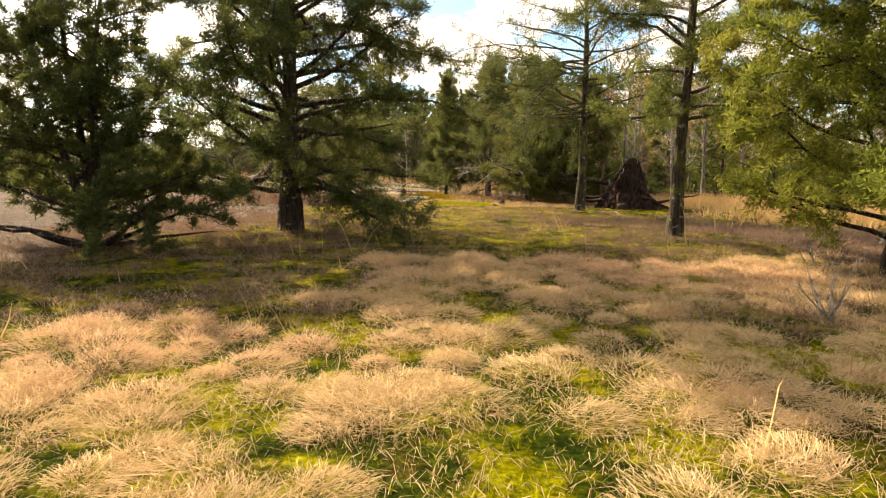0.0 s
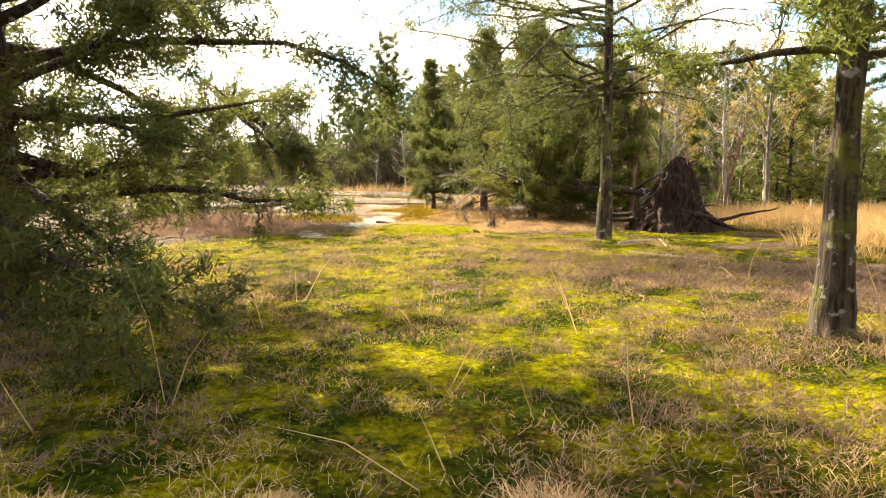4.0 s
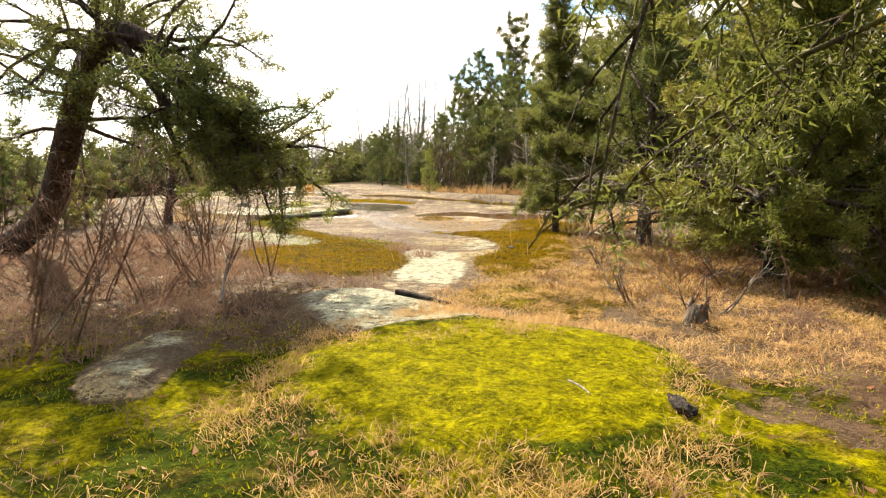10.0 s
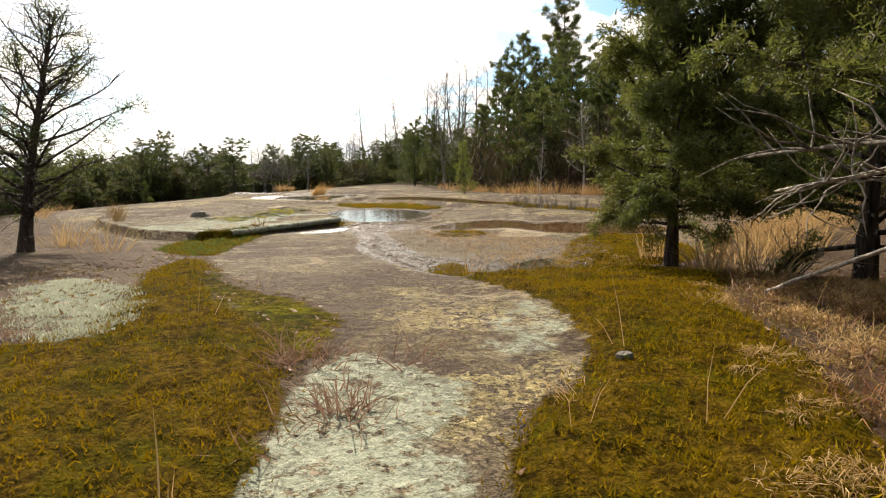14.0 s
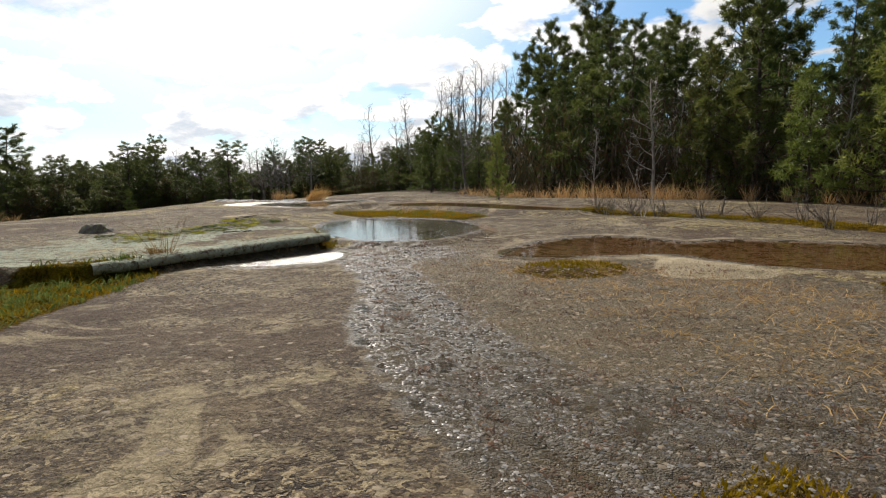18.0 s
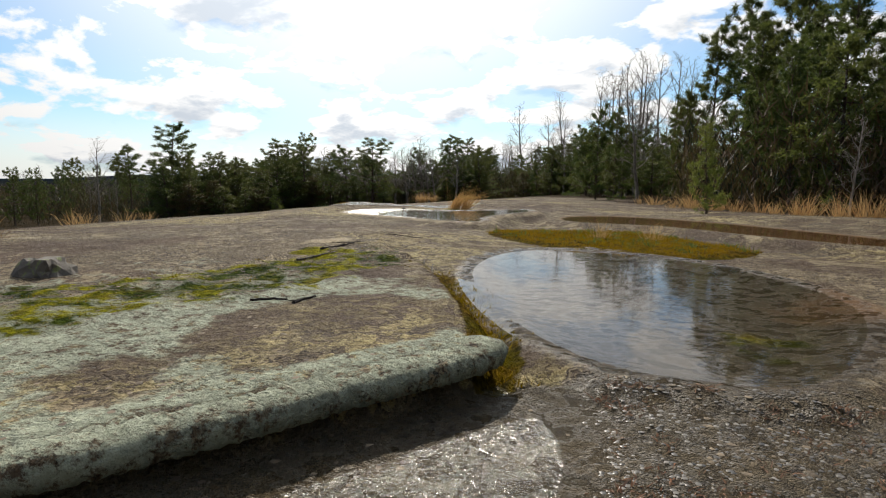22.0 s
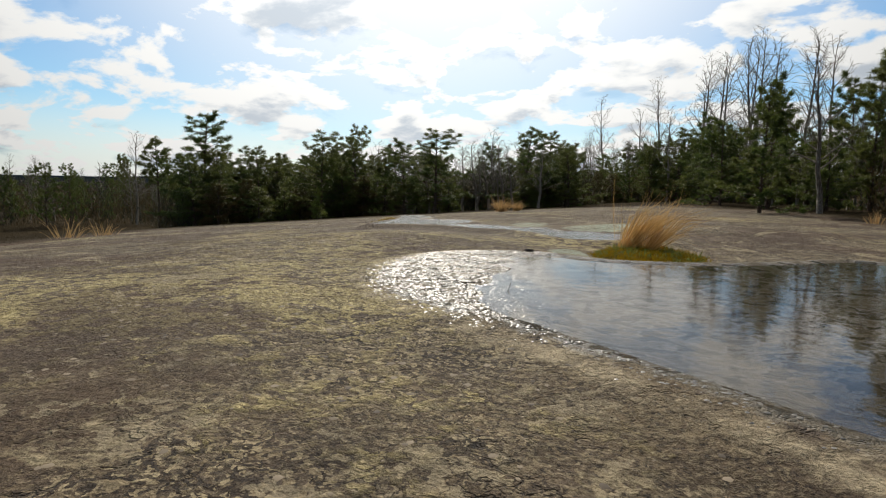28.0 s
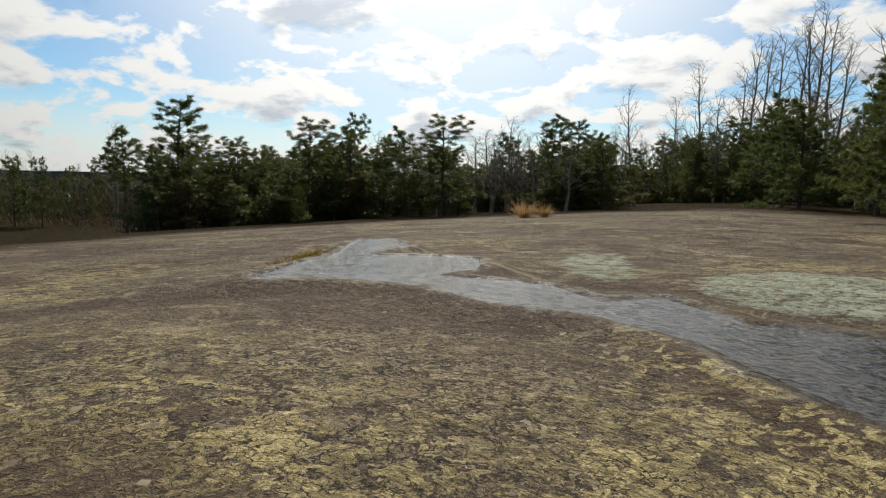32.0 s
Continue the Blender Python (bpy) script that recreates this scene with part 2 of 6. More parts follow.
    rock = n.mix(n.math("MULTIPLY", n.step(n.noise(1.1, 7.0, 0.7, tc, 0.8), 0.57, 0.63), 0.75), rock, n.mix(mid, (0.16, 0.125, 0.085), (0.44, 0.38, 0.27)))
    rock = n.mix(1.0, rock, (1.20, 1.16, 1.00), "MULTIPLY")
    # thin pale lichen film
    lich = n.math("MULTIPLY", zone("lichen", 1.1, 0.12), n.step(n.noise(13.0, 7.0, 0.78, tc), 0.40, 0.50))
    rock = n.mix(lich, rock, n.mix(n.noise(40.0, 4.0, 0.7, tc), (0.17, 0.20, 0.13), (0.60, 0.63, 0.49)))
    # leaf litter and soil
    soil = n.mix(mid, (0.035, 0.023, 0.012), (0.14, 0.088, 0.042))
    soil = n.mix(n.step(fine, 0.5, 0.7), soil, (0.24, 0.155, 0.075))
    soil = n.mix(n.step(big, 0.45, 0.6), soil, n.mix(fine, (0.035, 0.016, 0.008), (0.125, 0.068, 0.034)))
    col = n.mix(zone("soil"), rock, soil)
    # gravel washed into the hollows
    sed = zone("gravel", 1.5, 0.10)
    gv = n.add("ShaderNodeTexVoronoi", feature="F1")
    n.put(gv, "Scale", 120.0), n.link(tc, gv.inputs["Vector"])
    grav = n.mix(n.noise(130.0, 4.0, 0.8, tc), (0.045, 0.034, 0.022), (0.34, 0.275, 0.175))
    grav = n.mix(n.step(n.noise(3.0, 5.0, 0.7, tc), 0.45, 0.60), grav, n.mix(fine, (0.07, 0.048, 0.026), (0.38, 0.29, 0.165)))
    grav = n.mix(n.math("MULTIPLY", zone("wet", 0.7, 0.2), 0.45), grav, n.mix(fine, (0.012, 0.011, 0.010), (0.10, 0.088, 0.07)))
    debris = n.math("MULTIPLY", n.step(n.noise(22.0, 6.0, 0.75, tc), 0.52, 0.58), n.step(n.noise(1.6, 4.0, 0.6, tc), 0.36, 0.56))
    grav = n.mix(n.math("MULTIPLY", debris, 0.65), grav, n.mix(fine, (0.010, 0.009, 0.008), (0.055, 0.042, 0.032)))
    col = n.mix(sed, col, grav)
    silt = n.mix(n.step(n.noise(38.0, 5.0, 0.75, tc), 0.40, 0.62), (0.036, 0.027, 0.018), (0.19, 0.145, 0.092))
    silt = n.mix(n.step(n.noise(2.6, 4.0, 0.6, tc), 0.42, 0.60), silt, n.mix(mid, (0.06, 0.046, 0.031), (0.155, 0.122, 0.082)))
    col = n.mix(n.math("MULTIPLY", zone("bed", 0.5, 0.2), 0.9), col, silt)
    sand = zone("sand", 0.5, 0.12)
    col = n.mix(sand, col, n.mix(fine, (0.42, 0.33, 0.20), (0.56, 0.47, 0.32)))
    stain = zone("stain", 0.6, 0.25)
    col = n.mix(n.math("MULTIPLY", stain, 0.95), col, n.mix(mid, (0.15, 0.068, 0.022), (0.33, 0.175, 0.06)))
    # moss mats
    moss = zone("moss", 0.9, 0.07)
    hue_and_light = n.attr("hue_and_light")
    tuft = n.step(n.math("ADD", n.math("MULTIPLY", n.noise(34.0, 5.0, 0.7, tc), 0.5), n.math("MULTIPLY", n.noise(8.0, 5.0, 0.65, tc), 0.5)), 0.36, 0.66)
    olive = n.mix(tuft, (0.034, 0.020, 0.002), (0.270, 0.170, 0.014))
    olive = n.mix(n.step(n.noise(2.4, 5.0, 0.65, tc), 0.45, 0.62), olive, n.mix(tuft, (0.030, 0.024, 0.001), (0.185, 0.150, 0.006)))
    bright = n.mix(tuft, (0.10, 0.10, 0.003), (0.50, 0.47, 0.012))
    green = n.mix(tuft, (0.010, 0.022, 0.002), (0.085, 0.125, 0.008))
    ochre = n.mix(tuft, (0.075, 0.045, 0.010), (0.30, 0.20, 0.05))
    # the moss dome takes the bright tone: light through moss put into colour
    lit = n.mix(n.math("MAXIMUM", n.step(n.noise(1.3, 6.0, 0.7, tc), 0.45, 0.57), n.math("MULTIPLY", n.step(hue_and_light, 0.86, 0.98), 0.95)), green, bright)
    lit = n.mix(n.math("MULTIPLY", n.step(n.noise(3.1, 5.0, 0.7, tc), 0.52, 0.64), n.math("SUBTRACT", 1.15, hue_and_light, clamp=True)), lit, ochre)
    mcol = n.mix(n.step(hue_and_light, 0.15, 0.6), olive, lit)
    col = n.mix(moss, col, mcol)
    heap = zone("heap", 1.0, 0.08)
    col = n.mix(heap, col, n.mix(n.noise(26.0, 6.0, 0.75, tc), (0.13, 0.14, 0.09), (0.60, 0.62, 0.50)))
    # darker brown ground off the outcrop and in the distance
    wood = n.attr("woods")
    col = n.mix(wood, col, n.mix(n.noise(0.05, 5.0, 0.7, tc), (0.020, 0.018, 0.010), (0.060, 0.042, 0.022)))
    # far hills tinted dark blue: distance haze painted into the colour
    col = n.mix(n.attr("painted_haze"), col, (0.008, 0.013, 0.018))
    n.link(col, p.inputs["Base Color"])
    wet = n.math("MULTIPLY", zone("wet", 0.7, 0.2), n.step(n.noise(7.0, 4.0, 0.6, tc), 0.40, 0.58))
    rgh = n.math("SUBTRACT", 0.88, n.math("MULTIPLY", wet, 0.76))
    n.link(rgh, p.inputs["Roughness"])
    n.put(p, "Specular IOR Level", n.math("MULTIPLY", n.math("SUBTRACT", 1.0, wood), n.math("ADD", n.math("SUBTRACT", 0.22, n.math("MULTIPLY", moss, 0.20)), n.math("MULTIPLY", wet, 0.35))))
    h = n.math("ADD", n.math("MULTIPLY", mid, 0.5), n.math("MULTIPLY", fine, 0.35))
    h = n.math("ADD", h, n.math("MULTIPLY", flake, 0.5))
    h = n.math("ADD", h, n.math("MULTIPLY", n.math("MULTIPLY", chip, rough_area), 0.55))
    h = n.math("ADD", h, n.math("MULTIPLY", crust, 0.45))
    h = n.math("SUBTRACT", h, n.math("MULTIPLY", gap, 0.5))
    h = n.math("ADD", h, n.math("MULTIPLY", n.noise(5.0, 5.0, 0.65, tc), 1.6))
    h = n.math("ADD", h, n.math("MULTIPLY", n.math("MULTIPLY", tuft, moss), 1.3))
    h = n.math("ADD", h, n.math("MULTIPLY", n.math("MULTIPLY", gv.outputs["Distance"], sed), -0.45))
    n.link(n.bump(h, 1.0, 0.058), p.inputs["Normal"])
    return m


def make_water_material(name, tint, rough=0.02, wave=0.06, size=9.0, tall=0.01):
    m = bpy.data.materials.new(name)
    m.use_nodes = True
    n = Nodes(m.node_tree)
    gl, tr = n.add("ShaderNodeBsdfGlossy"), n.add("ShaderNodeBsdfTransparent")
    n.put(gl, "Roughness", rough), n.put(tr, "Color", (*tint, 1.0))
    tc = n.add("ShaderNodeTexCoord").outputs["Object"]
    b = n.bump(n.noise(size, 3.0, 0.5, tc), wave, tall)
    fr = n.add("ShaderNodeFresnel")
    fr.inputs[0].default_value = 1.33
    n.link(b, gl.inputs["Normal"])
    mx = n.add("ShaderNodeMixShader")
    n.link(fr.outputs[0], mx.inputs[0]), n.link(tr.outputs[0], mx.inputs[1]), n.link(gl.outputs[0], mx.inputs[2])
    n.link(mx.outputs[0], n.add("ShaderNodeOutputMaterial").inputs[0])
    return m


M_GROUND = make_ground_material()
M_WATER = make_water_material("pool_water", (0.93, 0.92, 0.88), 0.05, 0.16, 7.0)
M_RUN = make_water_material("running_water", (0.93, 0.92, 0.88), 0.10, 0.5, 26.0, 0.012)
M_BROWN_WATER = make_water_material("tannin_water", (0.98, 0.90, 0.74))
M_FILM = make_water_material("rippled_film", (0.95, 0.95, 0.93), 0.16, 1.0, 45.0, 0.018)
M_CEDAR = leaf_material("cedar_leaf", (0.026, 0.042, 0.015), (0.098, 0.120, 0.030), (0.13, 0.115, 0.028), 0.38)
# brighter, yellower copies of the cedar leaf, with sunlight put into the colour
M_CEDAR_SUN_TINT = leaf_material("sun_tint_cedar_leaf", (0.045, 0.062, 0.014), (0.18, 0.20, 0.038), (0.25, 0.19, 0.042), 0.4)
M_CEDAR_SUN_GOLD = leaf_material("sun_gold_cedar_leaf", (0.090, 0.115, 0.016), (0.30, 0.32, 0.045), (0.34, 0.29, 0.05), 0.55)
M_PINE = leaf_material("pine_needle", (0.020, 0.040, 0.013), (0.085, 0.120, 0.026), (0.105, 0.095, 0.026), 0.34)
M_PINE_YOUNG = leaf_material("young_pine_needle", (0.06, 0.09, 0.015), (0.18, 0.22, 0.04), (0.20, 0.20, 0.04), 0.4)
M_BRONZE = leaf_material("bronzed_cedar_leaf", (0.035, 0.024, 0.010), (0.120, 0.066, 0.024), (0.10, 0.075, 0.022), 0.2)
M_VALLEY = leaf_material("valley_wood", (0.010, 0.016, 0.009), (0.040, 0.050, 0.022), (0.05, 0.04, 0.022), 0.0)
M_AUTUMN = leaf_material("autumn_leaf", (0.22, 0.12, 0.03), (0.50, 0.30, 0.07), (0.40, 0.26, 0.08), 0.45)
M_RUSSET = leaf_material("russet_leaf", (0.14, 0.045, 0.02), (0.30, 0.13, 0.05), (0.24, 0.12, 0.06), 0.3)
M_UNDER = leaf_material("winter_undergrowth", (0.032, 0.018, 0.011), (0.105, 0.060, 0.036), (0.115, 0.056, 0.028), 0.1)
M_BARK = bark_material("cedar_bark", (0.022, 0.016, 0.013), (0.115, 0.085, 0.066))
M_BARK_MOSSY = bark_material("mossy_cedar_bark", (0.020, 0.015, 0.011), (0.13, 0.098, 0.072), 0.6)
M_PINE_BARK = bark_material("pine_bark", (0.035, 0.026, 0.02), (0.13, 0.09, 0.065))
M_GREY_BARK = bark_material("grey_twig_bark", (0.09, 0.075, 0.06), (0.30, 0.265, 0.22))
M_PALE_WOOD = bark_material("bleached_wood", (0.22, 0.19, 0.16), (0.55, 0.50, 0.43))
M_RED_TWIG = bark_material("reddish_twig_bark", (0.11, 0.06, 0.04), (0.32, 0.19, 0.13))
M_CHAR = bark_material("charred_wood", (0.012, 0.010, 0.009), (0.06, 0.05, 0.042), spotted=0.0)
M_STUMP = bark_material("rotten_stump_wood", (0.035, 0.028, 0.022), (0.17, 0.14, 0.11), spotted=0.25)
M_ROOTS = bark_material("root_plate_earth", (0.014, 0.009, 0.007), (0.085, 0.050, 0.036), spotted=0.0)
M_STRAW = blade_material("straw_blade", (0.46, 0.31, 0.14), (0.80, 0.62, 0.37), (0.58, 0.30, 0.18))
M_TAN = blade_material("tan_blade", (0.38, 0.24, 0.105), (0.64, 0.455, 0.22), (0.44, 0.24, 0.10))
M_GOLD = blade_material("golden_blade", (0.40, 0.24, 0.085), (0.70, 0.47, 0.19), (0.50, 0.27, 0.09))
M_HERB = blade_material("dry_herb", (0.13, 0.085, 0.062), (0.32, 0.22, 0.16), (0.26, 0.14, 0.09))
M_MOSS_BLADE = blade_material("moss_tuft", (0.09, 0.11, 0.006), (0.40, 0.41, 0.016), (0.28, 0.24, 0.02))
M_OLIVE_BLADE = blade_material("olive_moss_tuft", (0.075, 0.050, 0.002), (0.36, 0.25, 0.012), (0.30, 0.155, 0.010))
M_LICHEN = blade_material("reindeer_lichen", (0.30, 0.32, 0.22), (0.62, 0.65, 0.52), (0.42, 0.44, 0.33))
M_GREEN_BLADE = blade_material("green_blade", (0.05, 0.09, 0.02), (0.16, 0.22, 0.05), (0.20, 0.20, 0.07))


# ---- the lie of the land ----
def smooth(a, b, v):
    q = np.clip((v - a) / (b - a), 0, 1)
    return q * q * (3 - 2 * q)


def rounded(points, times=3):
    """A closed outline with its corners cut."""
    q = np.array(points, float)
    for _ in range(times):
        nxt = np.roll(q, -1, axis=0)
        q = np.stack([0.75 * q + 0.25 * nxt, 0.25 * q + 0.75 * nxt], 1).reshape(-1, 2)
    return q


ROUNDED = {}


def inside(outline, x, y):
    """The distance inside an outline, negative outside, in metres."""
    key = id(outline)
    if key not in ROUNDED:
        ROUNDED[key] = (outline, rounded(outline, 2))
    q = ROUNDED[key][1]
    x, y = np.asarray(x, float), np.asarray(y, float)
    if x.size < 60:
        a, b = q[:, :, None], np.roll(q, -1, axis=0)[:, :, None]
        d, px, py = b - a, x.ravel()[None], y.ravel()[None]
        k = np.clip(((px - a[:, 0]) * d[:, 0] + (py - a[:, 1]) * d[:, 1]) / ((d ** 2).sum(1) + 1e-12), 0, 1)
        near = ((px - a[:, 0] - k * d[:, 0]) ** 2 + (py - a[:, 1] - k * d[:, 1]) ** 2).min(0)
        cross = ((a[:, 1] > py) != (b[:, 1] > py)) & (px < d[:, 0] * (py - a[:, 1]) / np.where(d[:, 1] == 0, 1e-9, d[:, 1]) + a[:, 0])
        return (np.where(cross.sum(0) % 2 == 1, 1, -1) * np.sqrt(near)).reshape(x.shape)
    if x.size > 500:
        near = (x > q[:, 0].min() - 2) & (x < q[:, 0].max() + 2) & (y > q[:, 1].min() - 2) & (y < q[:, 1].max() + 2)
        if near.sum() < 0.9 * x.size:
            out = np.full(x.shape, -2.0)
            if near.any():
                out[near] = inside(outline, x[near], y[near])
            return np.maximum(out, -2.0)
    best = np.full(x.shape, 1e9)
    odd = np.zeros(x.shape, bool)
    for (ax, ay), (bx, by) in zip(q, np.roll(q, -1, axis=0)):
        dx, dy = bx - ax, by - ay
        k = np.clip(((x - ax) * dx + (y - ay) * dy) / (dx * dx + dy * dy + 1e-12), 0, 1)
        best = np.minimum(best, (x - ax - k * dx) ** 2 + (y - ay - k * dy) ** 2)
        if ay != by:
            odd ^= ((ay > y) != (by > y)) & (x < dx * (y - ay) / dy + ax)
    return np.where(odd, 1, -1) * np.sqrt(best)


def ripple(x, y, size, seed=0):
    """Smooth, cheap unevenness between -1 and 1."""
    a, b, c = 1.7 + seed * 0.37, 2.3 + seed * 0.21, 0.9 + seed * 0.53
    u, v = x / size, y / size
    return (np.sin(u * 1.0 + a + 1.3 * np.sin(v * 0.7 + b)) + np.sin(v * 1.1 + c + 1.1 * np.sin(u * 0.8 + a))
            + 0.6 * np.sin((u + v) * 1.9 + b) + 0.4 * np.sin((u - 1.3 * v) * 2.7 + c)) / 3.0


def bump_at(x, y, cx, cy, rx, ry, turn=0.0):
    c, s = math.cos(radians(turn)), math.sin(radians(turn))
    u, v = (x - cx) * c + (y - cy) * s, -(x - cx) * s + (y - cy) * c
    return np.exp(-((u / rx) ** 2 + (v / ry) ** 2))


OUTCROP = [(-0.5, 18.3), (-0.5, 20.6), (-0.7, 21.4), (-0.4, 22.2), (-0.6, 23.2), (-1.6, 24.8), (-2.0, 25.4), (-0.4, 27.0), (0.6, 29.0),
           (2.0, 33.0), (3.5, 38.0), (1.0, 43.0), (-3.0, 46.0), (-8.0, 48.5), (-13.0, 54.0), (-18.0, 66.0), (-25.0, 67.0), (-31.0, 61.0),
           (-36.0, 54.0), (-33.0, 46.0), (-25.0, 39.0), (-18.0, 33.0), (-12.5, 29.0), (-9.0, 27.6), (-7.2, 27.6), (-6.3, 26.2),
           (-4.2, 24.0), (-2.7, 23.3), (-2.1, 22.7), (-1.7, 21.3), (-1.4, 20.0), (-1.1, 18.6)]
LEDGE = [(-6.80, 31.25), (-6.98, 30.75), (-7.14, 30.3), (-7.30, 29.9), (-7.52, 29.4), (-7.60, 28.6), (-8.4, 28.0), (-11.0, 28.6), (-14.0, 31.0),
         (-14.0, 34.0), (-10.5, 34.6), (-8.7, 33.4), (-7.25, 31.85)]
POND = [(-8.45, 33.35), (-9.05, 35.0), (-8.75, 36.1), (-7.1, 35.95), (-6.2, 35.2), (-5.45, 34.1), (-5.3, 33.2), (-5.45, 31.9), (-5.75, 31.45), (-6.75, 31.4)]
POND_B = [(-15.5, 39.95), (-15.75, 40.8), (-15.4, 41.4), (-14.8, 41.65), (-14.15, 41.4), (-13.2, 42.1), (-12.4, 43.6), (-11.6, 42.2), (-11.6, 39.6), (-10.5, 37.9),
          (-11.5, 37.85), (-13.0, 38.5), (-14.2, 38.75), (-14.9, 39.1)]
BROWN = [(-4.6, 30.95), (-4.45, 31.7), (-4.33, 32.25), (-3.75, 33.2), (-2.95, 32.95), (-2.55, 32.3), (-2.0, 32.9), (-1.2, 32.7), (0.2, 32.3), (0.8, 31.2), (-0.6, 30.2), (-1.9, 30.25), (-2.45, 30.8), (-2.75, 31.15),
         (-3.11, 30.9), (-3.62, 30.75), (-4.24, 30.7)]
SPIT = [(-2.8, 31.0), (-2.45, 30.7), (-1.9, 30.2), (-1.9, 29.9), (-2.4, 29.85), (-2.8, 29.85), (-2.9, 30.3)]
WET_HOLLOW = [(-1.75, 26.0), (-1.5, 25.75), (-0.9, 25.95), (-0.75, 26.5), (-1.15, 26.6), (-1.3, 27.3), (-1.6, 27.4), (-1.95, 26.7)]
CLUMP_A = [(-2.75, 26.1), (-2.62, 26.42), (-2.34, 26.35), (-2.2, 25.76), (-2.42, 25.45), (-2.62, 25.65)]
CLUMP_B = [(-2.22, 25.95), (-1.98, 25.95), (-1.62, 25.95), (-1.66, 25.62), (-1.97, 25.45), (-2.2, 25.45)]
CLUMP_D = [(-1.45, 29.75), (-1.28, 27.94), (-1.33, 27.0), (-1.1, 26.6), (-0.6, 26.4), (0.3, 26.6), (0.6, 28.4), (0.1, 30.2), (-0.7, 30.3)]
ALGAE = [(-6.42, 32.8), (-6.04, 33.1), (-5.55, 32.95), (-5.5, 32.5), (-5.7, 32.1), (-5.94, 32.0), (-6.2, 32.25)]
DARK_PATCH = [(-8.04, 30.55), (-8.25, 31.05), (-8.25, 31.65), (-7.73, 31.8), (-7.22, 31.7), (-7.08, 31.38), (-7.15, 31.03), (-7.30, 30.6), (-7.49, 30.45), (-7.71, 30.5)]
DARK_MOTTLE = [(-8.0, 29.94), (-8.08, 30.28), (-7.8, 30.36), (-7.5, 30.1), (-7.56, 29.9), (-7.68, 29.8)]
SPOTS_NEAR = [(-1.35, 23.6), (-0.98, 24.0), (-0.6, 23.3), (-0.52, 22.6), (-0.8, 21.85), (-1.25, 22.3)]
GREY_BAND = [(-19.91, 48.45), (-19.33, 49.61), (-18.37, 48.17), (-17.7, 46.5), (-18.6, 46.5)]
STREAM_ISLE = [(-20.92, 44.85), (-21.4, 45.4), (-21.1, 45.95), (-20.7, 45.5), (-20.75, 44.95)]
BACK = [(-8.3, 40.3), (-6.2, 38.4), (-4.6, 37.6), (-3.8, 38.4), (-5.5, 40.0), (-7.6, 42.2), (-10.2, 43.6), (-11.2, 42.2), (-10.2, 40.2)]
STREAM = [(-19.88, 44.06), (-20.21, 44.32), (-20.54, 44.99), (-20.97, 45.9), (-21.5, 46.4), (-21.9, 46.95), (-21.75, 47.45), (-21.2, 47.25), (-20.8, 46.95),
          (-20.75, 46.5), (-20.58, 45.96), (-20.3, 46.28), (-19.61, 46.69), (-19.3, 46.36), (-19.0, 45.87), (-19.1, 45.5), (-18.72, 45.6), (-18.32, 45.75), (-17.89, 45.62), (-17.7, 45.45),
          (-17.52, 45.68), (-17.29, 45.92), (-16.96, 45.59), (-16.66, 45.36), (-16.38, 45.54), (-15.7, 45.5), (-15.1, 45.2), (-14.8, 44.8), (-15.3, 44.2), (-15.9, 43.9), (-16.27, 44.17), (-16.57, 44.42),
          (-16.83, 44.66), (-17.08, 44.75), (-17.3, 44.82), (-17.73, 44.84), (-18.03, 44.70), (-18.48, 44.8), (-18.8, 44.92), (-19.34, 44.73), (-19.72, 44.53)]
ISLAND = [(-10.35, 37.25), (-10.3, 38.6), (-9.2, 39.8), (-8.2, 39.6), (-7.2, 38.4), (-6.2, 37.4), (-6.9, 36.0), (-8.2, 35.95), (-9.3, 36.2)]
TUFT_ISLE = [(-15.0, 42.75), (-15.2, 43.5), (-15.1, 44.2), (-14.15, 44.4), (-13.7, 42.9), (-13.95, 42.35), (-14.4, 42.15)]
GRAVEL = [(-2.0, 24.75), (-2.5, 25.05), (-3.1, 25.7), (-3.6, 26.3), (-4.1, 26.95), (-4.6, 27.6), (-4.8, 28.2), (-5.3, 29.2), (-5.95, 29.9), (-6.3, 30.9), (-6.6, 31.4), (-5.6, 31.7), (-4.9, 32.2),
          (-4.3, 31.4), (-2.7, 30.4), (-1.3, 29.8), (-0.4, 28.2), (-0.9, 26.4), (-1.3, 25.0)]
WET_SHEET = [(-7.55, 29.4), (-7.2, 30.2), (-6.95, 30.85), (-6.8, 31.2), (-6.6, 31.38), (-6.36, 31.25), (-6.1, 30.95), (-5.95, 30.4), (-6.0, 29.95), (-6.65, 29.4)]
MOSS_DOME = [(-0.5, 15.45), (-0.74, 16.11), (-0.62, 16.58), (0.1, 17.4), (0.78, 17.58), (1.4, 17.3), (1.58, 16.74), (1.45, 15.7), (1.05, 15.36), (0.66, 15.26), (0.33, 15.1), (0.0, 15.3)]
GREY_SLAB = [(-0.9, 16.95), (-1.5, 17.65), (-1.65, 17.98), (-1.38, 18.42), (-1.0, 18.46), (-0.72, 18.24), (-0.2, 17.92), (0.15, 17.62), (0.35, 17.4), (0.1, 17.05), (-0.47, 16.55)]
GREY_SLAB_B = [(-1.7, 15.5), (-2.0, 16.4), (-1.75, 16.7), (-1.4, 16.2), (-1.15, 15.4)]
LICHEN_SLAB = [(-0.95, 18.5), (-1.3, 19.4), (-1.45, 20.52), (-1.6, 20.96), (-1.86, 21.75), (-1.67, 22.1), (-1.38, 21.9), (-0.86, 21.65), (-0.98, 21.3), (-0.92, 21.05), (-0.7, 20.95), (-0.6, 20.4), (-0.45, 19.5), (-0.45, 18.5)]
